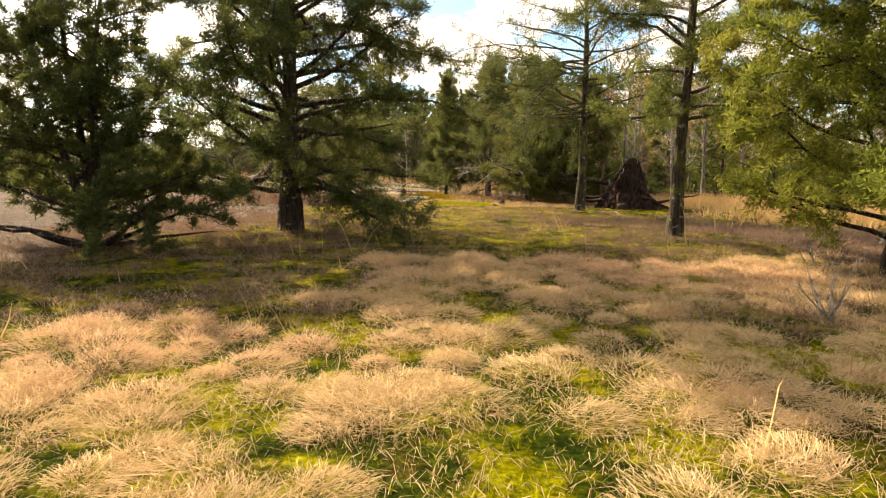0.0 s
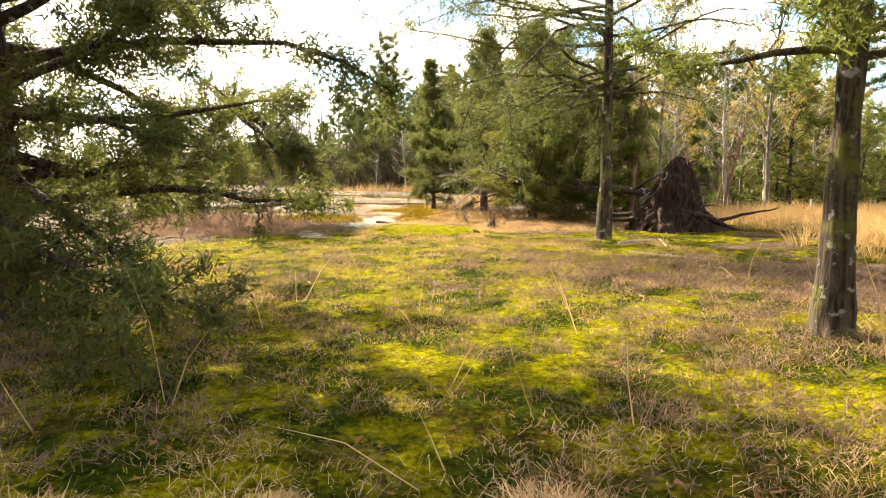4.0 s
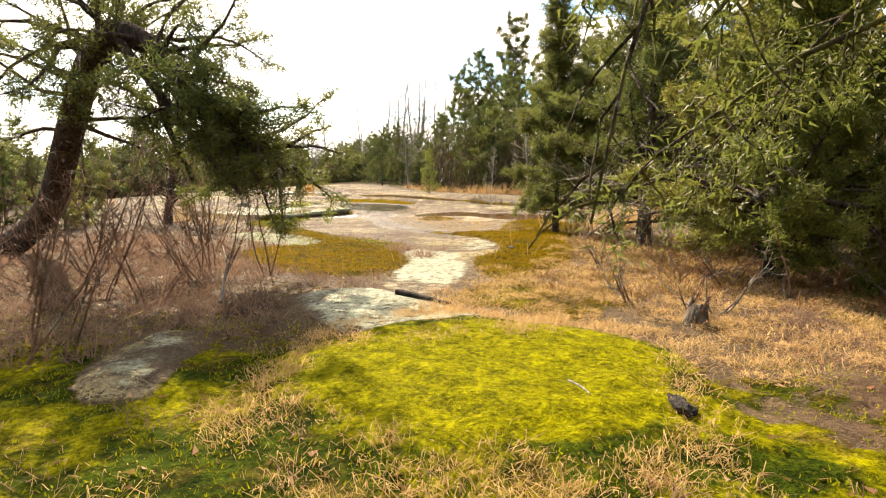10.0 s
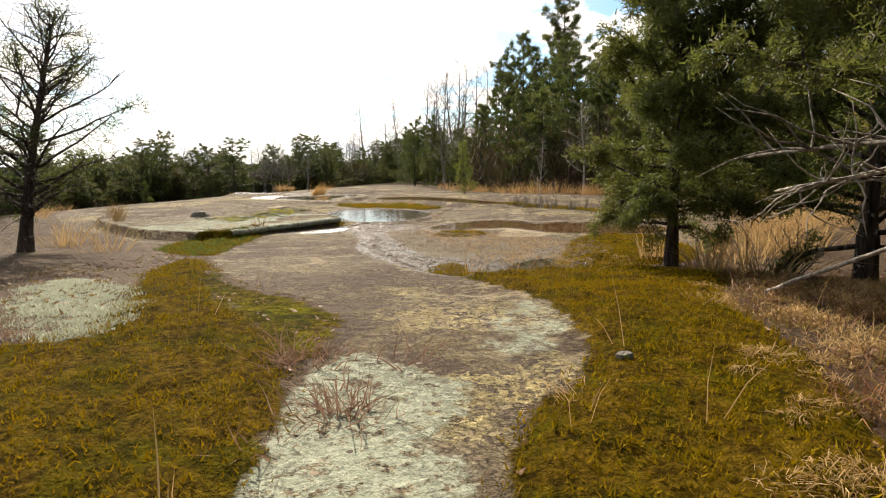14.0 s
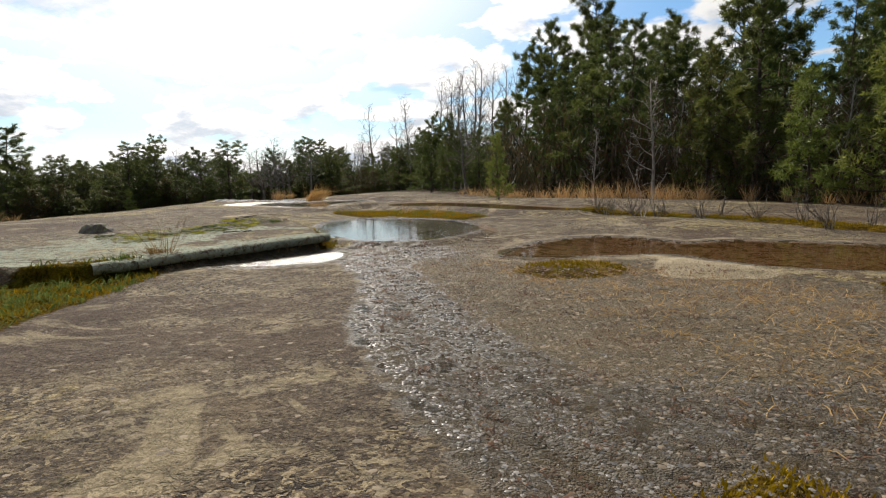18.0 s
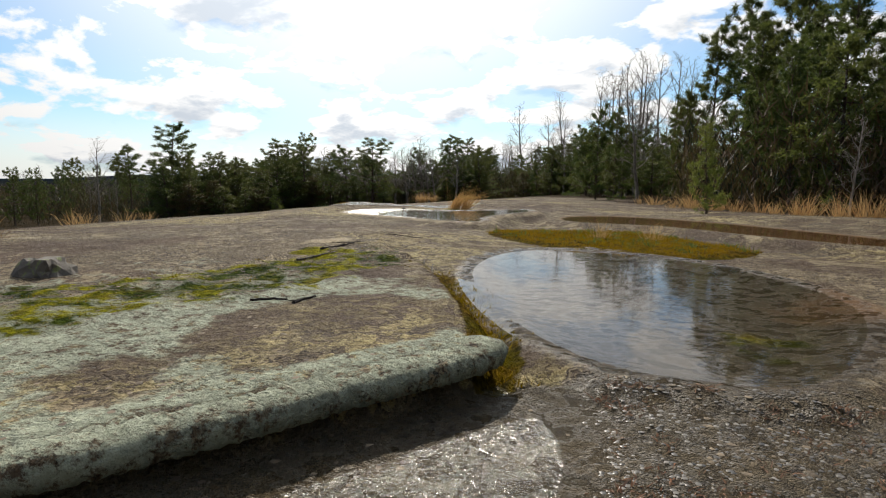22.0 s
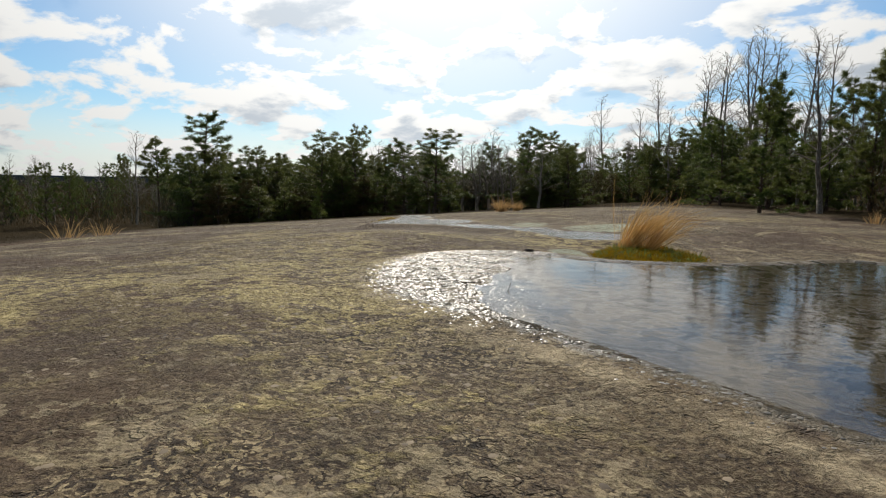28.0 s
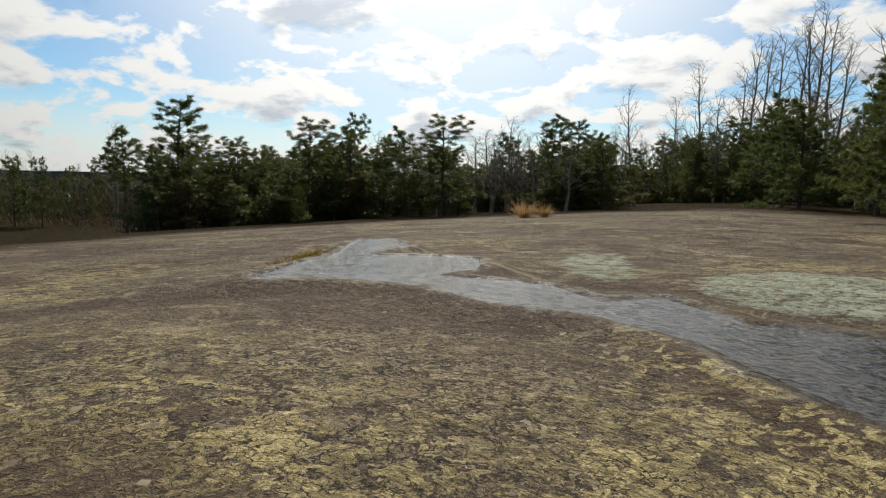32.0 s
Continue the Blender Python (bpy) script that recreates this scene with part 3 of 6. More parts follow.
MOSS_LEFT = [(-1.35, 20.3), (-1.55, 21.0), (-1.75, 21.35), (-2.6, 22.4), (-4.2, 23.6), (-5.3, 25.2), (-6.4, 26.0), (-5.6, 24.4), (-4.3, 22.9), (-3.5, 21.7), (-4.2, 21.1), (-3.6, 20.0), (-2.4, 19.2), (-1.5, 19.2)]
FILM = [(-4.48, 23.82), (-6.06, 26.59), (-4.6, 24.6), (-3.99, 23.83), (-3.2, 23.51), (-2.61, 23.2), (-2.0, 22.75), (-1.8, 21.83), (-1.72, 21.2), (-2.06, 21.7), (-2.79, 22.35), (-3.99, 23.3)]
REINDEER = [(-5.05, 22.3), (-5.9, 23.24), (-5.75, 23.8), (-4.87, 23.6), (-3.65, 22.45), (-3.2, 21.7), (-3.68, 21.45)]
MOSS_RIGHT = [(-0.75, 21.2), (-0.38, 22.1), (-0.75, 23.6), (-1.75, 24.6), (-2.1, 24.95), (-2.12, 25.25), (-1.9, 25.5), (-1.5, 25.75), (-0.9, 25.9), (-0.4, 26.2), (0.8, 26.0), (0.35, 24.4), (0.7, 22.5), (0.6, 21.0), (-0.1, 19.4)]
CRACK = [(-6.68, 31.25), (-6.85, 31.0), (-7.3, 31.75), (-8.3, 32.9), (-8.9, 33.45), (-8.5, 33.5), (-7.9, 33.0), (-7.2, 32.1)]
BAND = [(-8.4, 33.1), (-8.95, 33.75), (-9.5, 33.85), (-9.85, 33.45), (-10.05, 32.23), (-10.05, 31.26), (-10.6, 30.6), (-9.4, 29.9), (-8.6, 29.9), (-8.6, 30.6), (-8.45, 31.15), (-8.32, 31.75), (-8.4, 32.2)]
EDGE_MOSS = [(-7.45, 29.3), (-7.2, 28.6), (-6.7, 27.2), (-6.0, 26.0), (-7.2, 26.2), (-8.4, 27.6), (-8.2, 28.4)]
PATCH = [(-4.15, 30.15), (-3.73, 30.7), (-3.1, 30.45), (-3.1, 29.9), (-3.58, 29.55), (-4.05, 29.8)]
SHRUB_STRIP = [(-5.2, 38.0), (-3.6, 37.6), (-1.8, 35.8), (-0.2, 33.8), (0.8, 34.2), (-0.8, 36.4), (-2.8, 38.4), (-4.4, 38.8)]
TUFT_MOSS = [(-15.25, 42.1), (-15.1, 42.6), (-14.4, 42.4), (-14.0, 41.9), (-14.6, 41.75)]
BAND_NEAR = [(-9.95, 32.7), (-10.15, 33.0), (-10.2, 33.15), (-10.15, 33.4), (-9.97, 33.44), (-9.87, 33.72), (-9.72, 33.85), (-9.6, 33.72), (-9.66, 33.5), (-9.63, 33.3), (-9.4, 33.2), (-9.2, 33.0), (-9.4, 32.7)]
TAN_PATCH = [(-10.5, 33.55), (-10.42, 33.85), (-10.13, 34.08), (-9.78, 33.86), (-9.84, 33.74), (-9.9, 33.46), (-10.05, 33.4), (-10.2, 33.25)]
LICHEN_RIM = [(-15.55, 43.2), (-14.94, 42.83), (-14.8, 41.8), (-15.02, 42.0), (-15.26, 42.3), (-15.45, 42.6)]
LICHEN_SPOTS = [(-17.84, 47.3), (-16.98, 48.22), (-16.1, 47.8), (-15.6, 46.6), (-16.0, 46.0), (-16.61, 45.95), (-17.2, 45.95)]


def ground(x, y):
    """The height of the land at x, y."""
    x, y = np.asarray(x, float), np.asarray(y, float)
    z = -0.06 - 0.20 * smooth(22.5, 28.0, y)
    z = z + 0.06 * smooth(2.0, 9.0, y) * smooth(24, 16, y)
    z = z + 0.05 * ripple(x, y, 2.6) * smooth(60, 20, np.hypot(x + 4, y - 22)) + 0.012 * ripple(x, y, 0.55, 2)
    z = z + 0.11 * smooth(-0.35, 0.45, inside(MOSS_DOME, x, y)) + 0.05 * smooth(-0.15, 0.2, inside(GREY_SLAB_B, x, y))
    z = z + 0.07 * smooth(-0.25, 0.25, inside(GREY_SLAB, x, y))
    z = z + 0.16 * smooth(-0.02, 0.05, inside(LEDGE, x, y)) + 0.10 * bump_at(x, y, -10.5, 35.5, 3.0, 2.2, 20)
    z = z + 0.20 * bump_at(x, y, -14.6, 38.2, 3.4, 3.2) + 0.16 * bump_at(x, y, -17.4, 42.2, 2.6, 2.2) + 0.22 * bump_at(x, y, -15.0, 48.0, 2.6, 2.2, 20)
    z = z + 0.14 * bump_at(x, y, -3.0, 35.0, 2.2, 1.6, -40) + 0.16 * bump_at(x, y, -6.0, 44.0, 4.0, 2.2, -25)
    # falls away on the valley side, rises gently under the woods
    side = (-(x + 15.0) * 0.80 - (y - 40.0) * 0.12)
    z = z - 0.055 * np.maximum(side - 3.0, 0) ** 1.15 * smooth(60, 20, side) - 3.6 * smooth(20, 60, side)
    z = z + 1.6 * smooth(8, 60, x + 0.25 * (y - 40)) * smooth(0, 60, y)
    # hollows that hold water
    for outline, level, deep in ((WET_SHEET, -0.285, 0.012), (POND, -0.205, 0.07), (POND_B, -0.06, 0.06), (BROWN, -0.25, 0.05), (BACK, -0.16, 0.06), (STREAM, -0.125, 0.03), (WET_HOLLOW, -0.285, 0.04)):
        d = np.minimum(inside(outline, x, y), -inside(LEDGE, x, y)) if outline is WET_SHEET else inside(outline, x, y)
        reach = 0.14 if outline in (STREAM, WET_HOLLOW) else 0.5
        if outline is STREAM:
            deep = 0.020 + 0.022 * ripple(x, y, 0.22, 3)
        if outline is POND_B:
            deep = -0.006 + 0.065 * smooth(-0.35, 0.75, (x + 14.35) * 0.8 + (y - 40.2) * 0.35) + 0.006 * ripple(x, y, 0.09, 4)
        band = 0.16 if outline is POND else 0.05 if outline is WET_SHEET else 0.5
        bowl = level + 0.015 - (deep + 0.015) * smooth(0.0, reach, d) - 0.10 * np.minimum(d, 0)
        z = np.where(d > 0, bowl, np.where(d > -band, z + (np.minimum(np.maximum(z, level + 0.012), level + 0.02 - 0.12 * d) - z) * smooth(-band, 0.0, d), z))
    d = inside(GRAVEL, x, y)
    z = z + (np.minimum(z, -0.285) - z) * smooth(0.0, 0.4, d) * smooth(0.3, 0.0, inside(BROWN, x, y)) * smooth(-0.1, -1.0, inside(POND, x, y))
    lump = 0.022 * ripple(x, y, 0.16, 8) + 0.016 * ripple(x, y, 0.07, 9)
    z = z + lump * (smooth(3.0, 6.0, y) * smooth(17.6, 16.6, y) + smooth(0.0, 0.15, np.maximum.reduce([inside(o, x, y) for o in (MOSS_LEFT, MOSS_RIGHT, CLUMP_A, CLUMP_B, CLUMP_D, ISLAND, BAND, TUFT_ISLE, EDGE_MOSS)])))
    z = z + 0.035 * smooth(0.0, 0.15, inside(ISLAND, x, y)) + 0.04 * smooth(0.0, 0.2, inside(TUFT_ISLE, x, y)) + 0.03 * smooth(0, 0.15, inside(PATCH, x, y))
    z = z + 0.05 * smooth(0.0, 0.12, inside(SHRUB_STRIP, x, y)) + 0.025 * smooth(0.0, 0.15, inside(MOSS_LEFT, x, y)) + 0.03 * smooth(0.0, 0.2, inside(MOSS_RIGHT, x, y))
    z = z - 0.05 * smooth(-0.02, 0.1, inside(CRACK, x, y))
    mound = np.clip(0.6 + 0.7 * ripple(x, y, 0.11, 5) + 0.4 * ripple(x, y, 0.05, 2), 0, 1.5)
    for outline, tall in ((CLUMP_A, 0.05), (CLUMP_B, 0.05), (CLUMP_D, 0.05), (MOSS_RIGHT, 0.025)):
        z = z + tall * mound * smooth(0.0, 0.18, inside(outline, x, y))
    z = z + 0.035 * smooth(0.0, 0.2, inside(SPIT, x, y)) + 0.03 * smooth(0.0, 0.12, inside(STREAM_ISLE, x, y))
    z = z + 0.11 * bump_at(x, y, 4.2, 9.6, 1.6, 1.6)
    # far hills
    r = np.hypot(x, y)
    far = smooth(250, 700, r)
    z = z + far * (11.0 + 8.0 * ripple(x, y, 200.0, 5) + 3.0 * ripple(x, y, 45.0, 7))
    return z


def ground_at(x, y):
    """The height of the land sheet at one place."""
    i, j = int(np.clip(np.searchsorted(gx, x) - 1, 0, len(gx) - 2)), int(np.clip(np.searchsorted(gy, y) - 1, 0, len(gy) - 2))
    u, v = (x - gx[i]) / (gx[i + 1] - gx[i]), (y - gy[j]) / (gy[j + 1] - gy[j])
    z = PZ.reshape(len(gy), len(gx))
    return float((z[j, i] * (1 - u) + z[j, i + 1] * u) * (1 - v) + (z[j + 1, i] * (1 - u) + z[j + 1, i + 1] * u) * v)


# ---- mesh helpers ----
def mesh_of(name, verts, faces, mat, smooth_faces=False):
    """A mesh from arrays; faces is an (n, 3) or (n, 4) array, or a list of such."""
    groups = faces if isinstance(faces, list) else [faces]
    groups = [np.asarray(g, np.int32) for g in groups if len(g)]
    me = bpy.data.meshes.new(name)
    verts = np.asarray(verts, np.float32)
    me.vertices.add(len(verts))
    me.vertices.foreach_set("co", verts.ravel())
    flat_idx = np.concatenate([g.ravel() for g in groups])
    sizes = np.concatenate([np.full(len(g), g.shape[1], np.int32) for g in groups])
    me.loops.add(len(flat_idx))
    me.loops.foreach_set("vertex_index", flat_idx)
    me.polygons.add(len(sizes))
    me.polygons.foreach_set("loop_start", np.concatenate([[0], np.cumsum(sizes)[:-1]]).astype(np.int32))
    me.polygons.foreach_set("loop_total", sizes)
    if smooth_faces:
        me.polygons.foreach_set("use_smooth", np.ones(len(sizes), bool))
    me.materials.append(mat)
    me.update(calc_edges=True)
    return me


def part_of(name, me, parent=None, label=""):
    ob = new(name, me)
    ob.parent = parent
    return tagged(ob, label)


def empty_thing(name, place, label, category, group="", kind=""):
    ob = new(name)
    ob.location = place
    return tagged(ob, label, category, group, kind)


class Soup:
    """Gathers tubes and leaves into arrays."""

    def __init__(self):
        self.v, self.q, self.t, self.count = [], [], [], 0

    def tube(self, path, radii, sides=6):
        path, radii = np.asarray(path, float), np.asarray(radii, float)
        k = len(path)
        tang = np.gradient(path, axis=0)
        tang /= np.linalg.norm(tang, axis=1)[:, None] + 1e-9
        ref = np.where(np.abs(tang[:, 2:3]) > 0.9, np.array([[1.0, 0, 0]]), np.array([[0, 0, 1.0]]))
        a = np.cross(tang, ref)
        a /= np.linalg.norm(a, axis=1)[:, None] + 1e-9
        b = np.cross(tang, a)
        ang = np.linspace(0, 2 * np.pi, sides, endpoint=False)
        ring = path[:, None] + radii[:, None, None] * (a[:, None] * np.cos(ang)[None, :, None] + b[:, None] * np.sin(ang)[None, :, None])
        i = np.arange(k - 1)[:, None] * sides + np.arange(sides)[None]
        j = np.arange(k - 1)[:, None] * sides + (np.arange(sides)[None] + 1) % sides
        self.q.append(np.stack([i, j, j + sides, i + sides], -1).reshape(-1, 4) + self.count)
        self.v.append(ring.reshape(-1, 3))
        self.count += k * sides
        cap = np.arange(1, sides - 1)
        for at in (0, (k - 1) * sides):
            self.t.append(np.stack([np.full(sides - 2, at), at + cap, at + cap + 1], -1) + self.count - k * sides)

    def blades(self, base, way, length, width, rng, curl=0.0):
        """One narrow leaf at each base point, along its way."""
        n = len(base)
        if not n:
            return
        side = np.cross(way, rng.normal(size=(n, 3)))
        side /= np.linalg.norm(side, axis=1)[:, None] + 1e-9
        length, width = np.broadcast_to(length, n)[:, None], np.broadcast_to(width, n)[:, None]
        if curl:
            mid = base + way * length * 0.55
            bend = way + np.array([0, 0, -curl]) * rng.uniform(0.3, 1.3, (n, 1)) + rng.normal(0, 0.25 * curl, (n, 3))
            tip = mid + bend / (np.linalg.norm(bend, axis=1)[:, None] + 1e-9) * length * 0.55
            pts = np.stack([base - side * width / 2, base + side * width / 2, mid + side * width * 0.4, mid - side * width * 0.4, tip], 1)
            i = np.arange(n)[:, None] * 5 + self.count
            self.q.append(i + np.array([[0, 1, 2, 3]]))
            self.t.append(i + np.array([[3, 2, 4]]))
            self.count += 5 * n
        else:
            tip = base + way * length
            pts = np.stack([base - side * width / 2, base + side * width / 2, tip], 1)
            self.t.append(np.arange(n)[:, None] * 3 + np.array([[0, 1, 2]]) + self.count)
            self.count += 3 * n
        self.v.append(pts.reshape(-1, 3))

    def mesh(self, name, mat, smooth_faces=False):
        fs = []
        if self.q:
            fs.append(np.concatenate(self.q))
        if self.t:
            fs.append(np.concatenate(self.t))
        return mesh_of(name, np.concatenate(self.v), fs, mat, smooth_faces)


def unit(v):
    v = np.asarray(v, float)
    return v / (np.linalg.norm(v, axis=-1, keepdims=True) + 1e-9)


def wander(rng, start, way, length, steps, kink=0.15, lift=0.0):
    """A crooked line from start along way."""
    pts, d = [np.array(start, float)], unit(way)
    for _ in range(steps):
        d = unit(d + rng.normal(0, kink, 3) + np.array([0, 0, lift]))
        pts.append(pts[-1] + d * length / steps)
    return np.array(pts)


# ---- ground ----
def spaced(lo, hi, fine_step, reach):
    mid = np.arange(lo, hi + 1e-6, fine_step)
    grow, at, out = fine_step, 0.0, []
    while at < reach:
        grow *= 1.16
        at += grow
        out.append(at)
    out = np.array(out)
    return np.concatenate([lo - out[::-1], mid, hi + out])


gx, gy = spaced(-22.0, 7.0, 0.075, 1500.0), spaced(-1.5, 49.0, 0.075, 1500.0)
GX, GY = np.meshgrid(gx, gy)
PX, PY = GX.ravel(), GY.ravel()
PZ = ground(PX, PY)
nx, ny = len(gx), len(gy)
ii = (np.arange(ny - 1)[:, None] * nx + np.arange(nx - 1)[None]).ravel()
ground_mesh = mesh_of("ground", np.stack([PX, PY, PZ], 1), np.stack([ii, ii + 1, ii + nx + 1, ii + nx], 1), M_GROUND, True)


def ramp(d, width=0.35):
    return np.clip(d / width + 0.5, 0, 1)


def fill(name, values):
    a = ground_mesh.attributes.new(name, "FLOAT", "POINT")
    a.data.foreach_set("value", np.clip(values, 0, 1).astype(np.float32))


def of(outline, width=0.35):
    return ramp(inside(outline, PX, PY), width)


rock_all = np.maximum.reduce([of(OUTCROP), of(GREY_SLAB, 0.2), of(GREY_SLAB_B, 0.2)])
soil_mask = 1 - rock_all
fill("soil", soil_mask)
field = smooth(3.0, 5.5, PY) * smooth(17.8, 15.8, PY) * smooth(5.2, 3.4, np.abs(PX - 0.4))
patchy = np.clip(0.5 + 0.42 * ripple(PX, PY, 0.85, 3) + 0.25 * ripple(PX, PY, 0.3, 1), 0, 1)
field_moss = field * np.clip(patchy + 0.12 + 0.16 * smooth(7.0, 11.0, PY) * smooth(3.2, 1.5, np.abs(PX - 0.2)) + 0.1, 0, 1) * (1 - np.maximum(of(GREY_SLAB, 0.2), of(GREY_SLAB_B, 0.2)))
front_moss = smooth(11.0, 8.5, PY) * np.clip(patchy + 0.5, 0, 1) * (PY < 11) * smooth(6, 4, np.abs(PX))
right_glade = 0.85 * smooth(2.2, 3.4, PX) * smooth(11.5, 13.5, PY) * smooth(22, 18, PY) * smooth(11, 8, PX) * np.clip(patchy + 0.3, 0, 1)
grass_moss = of([(-0.5, 18.6), (0.2, 17.8), (1.0, 17.6), (1.5, 18.8), (1.4, 20.4), (0.9, 22.5), (0.2, 23.0)], 0.7) * np.clip(patchy + 0.1, 0, 1)
moss_all = np.maximum.reduce([grass_moss, field_moss, front_moss, right_glade, of(MOSS_DOME, 0.25) * 0.98, of(MOSS_LEFT), of(MOSS_RIGHT), of(CLUMP_A, 0.15), of(CLUMP_B, 0.15), of(CLUMP_D, 0.2), of(STREAM_ISLE, 0.15), 0.56 * of(ALGAE, 0.5), of(ISLAND, 0.2), of(TUFT_ISLE, 0.2), of(CRACK, 0.12),
                              0.53 * of(BAND, 0.7), 0.60 * of(BAND_NEAR, 0.45), of(EDGE_MOSS, 0.3), of(PATCH, 0.2), of(SHRUB_STRIP, 0.25), of(TUFT_MOSS, 0.2), 0.66 * of(FILM, 0.4)])
fill("moss", moss_all)
# picks the moss tone; the dome's full value adds its painted backlight
fill("hue_and_light", np.maximum.reduce([0.35 * grass_moss, 0.85 * field_moss, 0.7 * front_moss, of(MOSS_DOME), 0.75 * right_glade, 0.78 * of(BAND), 0.52 * of(BAND_NEAR), 0.46 * of(ALGAE), 0.36 * of(FILM), 0.45 * of(TUFT_MOSS), 0.12 * of(ISLAND), 0.12 * of(MOSS_LEFT), 0.14 * of(MOSS_RIGHT), 0.3 * of(EDGE_MOSS)]))
fill("lichen", np.maximum.reduce([0.95 * of(LICHEN_SLAB, 0.35) * smooth(18.6, 19.8, PY), 0.5 * of(BAND, 0.8), 0.95 * of(LICHEN_RIM), 0.6 * of(LICHEN_SPOTS, 0.5), 0.55 * of(GREY_BAND, 0.5), 0.5 * of(SPOTS_NEAR, 0.4), ramp(inside(LEDGE, PX, PY) - 0.08, 0.2) * smooth(-12.5, -9, PX) * (1 - 0.75 * np.maximum(of(DARK_PATCH, 0.3), 0.7 * of(DARK_MOTTLE, 0.3))) * np.clip(np.maximum(0.62 * smooth(33.2, 31.8, PY) + 0.22 * ripple(PX, PY, 0.42, 6), 0.95 * smooth(0.55, 0.15, inside(LEDGE, PX, PY)) * smooth(32.0, 31.2, PY)), 0, 1), 0.66 * of(GREY_SLAB), 0.5 * of(GREY_SLAB_B)]))
fill("heap", of(REINDEER, 0.7) * np.clip(0.62 + 0.3 * ripple(PX, PY, 0.18, 2), 0, 1))
fill("crust", np.clip(0.34 + 0.36 * ripple(PX, PY, 1.1, 4) + 0.40 * bump_at(PX, PY, -16.9, 40.0, 2.4, 3.4) + 0.30 * bump_at(PX, PY, -14.7, 38.4, 1.1, 1.0) + 0.12 * bump_at(PX, PY, -11.2, 37.2, 1.6, 2.2) + 0.2 * bump_at(PX, PY, -9.0, 34.6, 1.2, 1.6) - 0.30 * bump_at(PX, PY, -12.8, 35.6, 1.8, 1.2), 0, 1))
fill("gravel", np.maximum.reduce([of(GRAVEL, 0.25), of(POND, 0.2), of(POND_B, 0.2), of(STREAM, 0.2), of(WET_HOLLOW, 0.2), of(WET_SHEET, 0.2), of(BACK, 0.2), of(BROWN, 0.2)]))
rim = np.maximum.reduce([smooth(0.35, 0.0, np.abs(inside(o, PX, PY) + 0.12)) for o in (POND_B, BROWN)])
fill("bed", np.maximum.reduce([of(POND, 0.5), ramp(inside(POND_B, PX, PY) - 0.15, 0.3) * smooth(-0.2, 0.5, (PX + 14.35) * 0.8 + (PY - 40.2) * 0.35), of(STREAM, 0.2)]))
fill("sand", np.maximum(0.56 * of(TAN_PATCH, 0.3), np.maximum(0.5 * rim * (1 - of(ISLAND)) * (1 - of(TUFT_ISLE)), of(SPIT, 0.15))))
fill("stain", np.maximum.reduce([0.9 * ramp(inside(BROWN, PX, PY) - 0.12, 0.3), 0.9 * ramp(inside(BACK, PX, PY) - 0.1, 0.3), 0.55 * of([(-6.2, 33.2), (-5.9, 34.6), (-5.2, 34.6), (-5.0, 33.0)], 0.6)]))
fill("wet", np.maximum.reduce([of(GRAVEL, 0.3) * np.clip(smooth(0.75, 0.30, PX + 2.3 + 0.667 * (PY - 24.9)) + 0.85 * smooth(27.8, 26.6, PY) + 0.7 * bump_at(PX, PY, -1.2, 28.0, 0.9, 1.1) + 0.8 * bump_at(PX, PY, -5.6, 31.0, 0.8, 0.9), 0, 1), of(WET_SHEET), of(WET_HOLLOW, 0.6), 0.9 * of(POND_B, 0.5), of(STREAM, 0.6), of(POND, 0.4), of(BROWN, 0.4)]))
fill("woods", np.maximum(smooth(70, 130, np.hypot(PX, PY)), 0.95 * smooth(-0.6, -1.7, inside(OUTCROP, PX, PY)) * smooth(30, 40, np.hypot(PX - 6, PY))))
# the painted tint sets in between 200 and 500 m out
fill("painted_haze", smooth(200, 500, np.hypot(PX, PY)))
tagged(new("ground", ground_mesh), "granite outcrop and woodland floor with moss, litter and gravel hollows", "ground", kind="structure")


def water_sheet(name, outline, level, mat, label):
    q = rounded(outline, 3)
    if np.sum(q[:, 0] * np.roll(q[:, 1], -1) - np.roll(q[:, 0], -1) * q[:, 1]) < 0:
        q = q[::-1]
    bm = bmesh.new()
    bm.faces.new([bm.verts.new((px, py, level)) for px, py in q])
    bmesh.ops.triangulate(bm, faces=bm.faces[:])
    me = bpy.data.meshes.new(name)
    bm.to_mesh(me)
    bm.free()
    me.materials.append(mat)
    ob = new(name, me)
    ob.visible_shadow = False
    return tagged(ob, label, "water", kind="structure")


water_sheet("water", POND, -0.205, M_WATER, "clear shallow rain pool on granite reflecting the sky")
water_sheet("water", POND_B, -0.06, M_WATER, "shallow rain pool with gravel bed on granite")
water_sheet("water", BROWN, -0.25, M_BROWN_WATER, "tea-brown shallow pool over stained rock")
water_sheet("water", BACK, -0.16, M_BROWN_WATER, "dark brown pool behind the moss island")
water_sheet("water", WET_SHEET, -0.285, M_FILM, "thin glinting sheet of water below the ledge")
water_sheet("water", WET_HOLLOW, -0.285, M_WATER, "dark water standing between moss hummocks")
water_sheet("water", STREAM, -0.125, M_RUN, "thin glinting run of water across the granite")


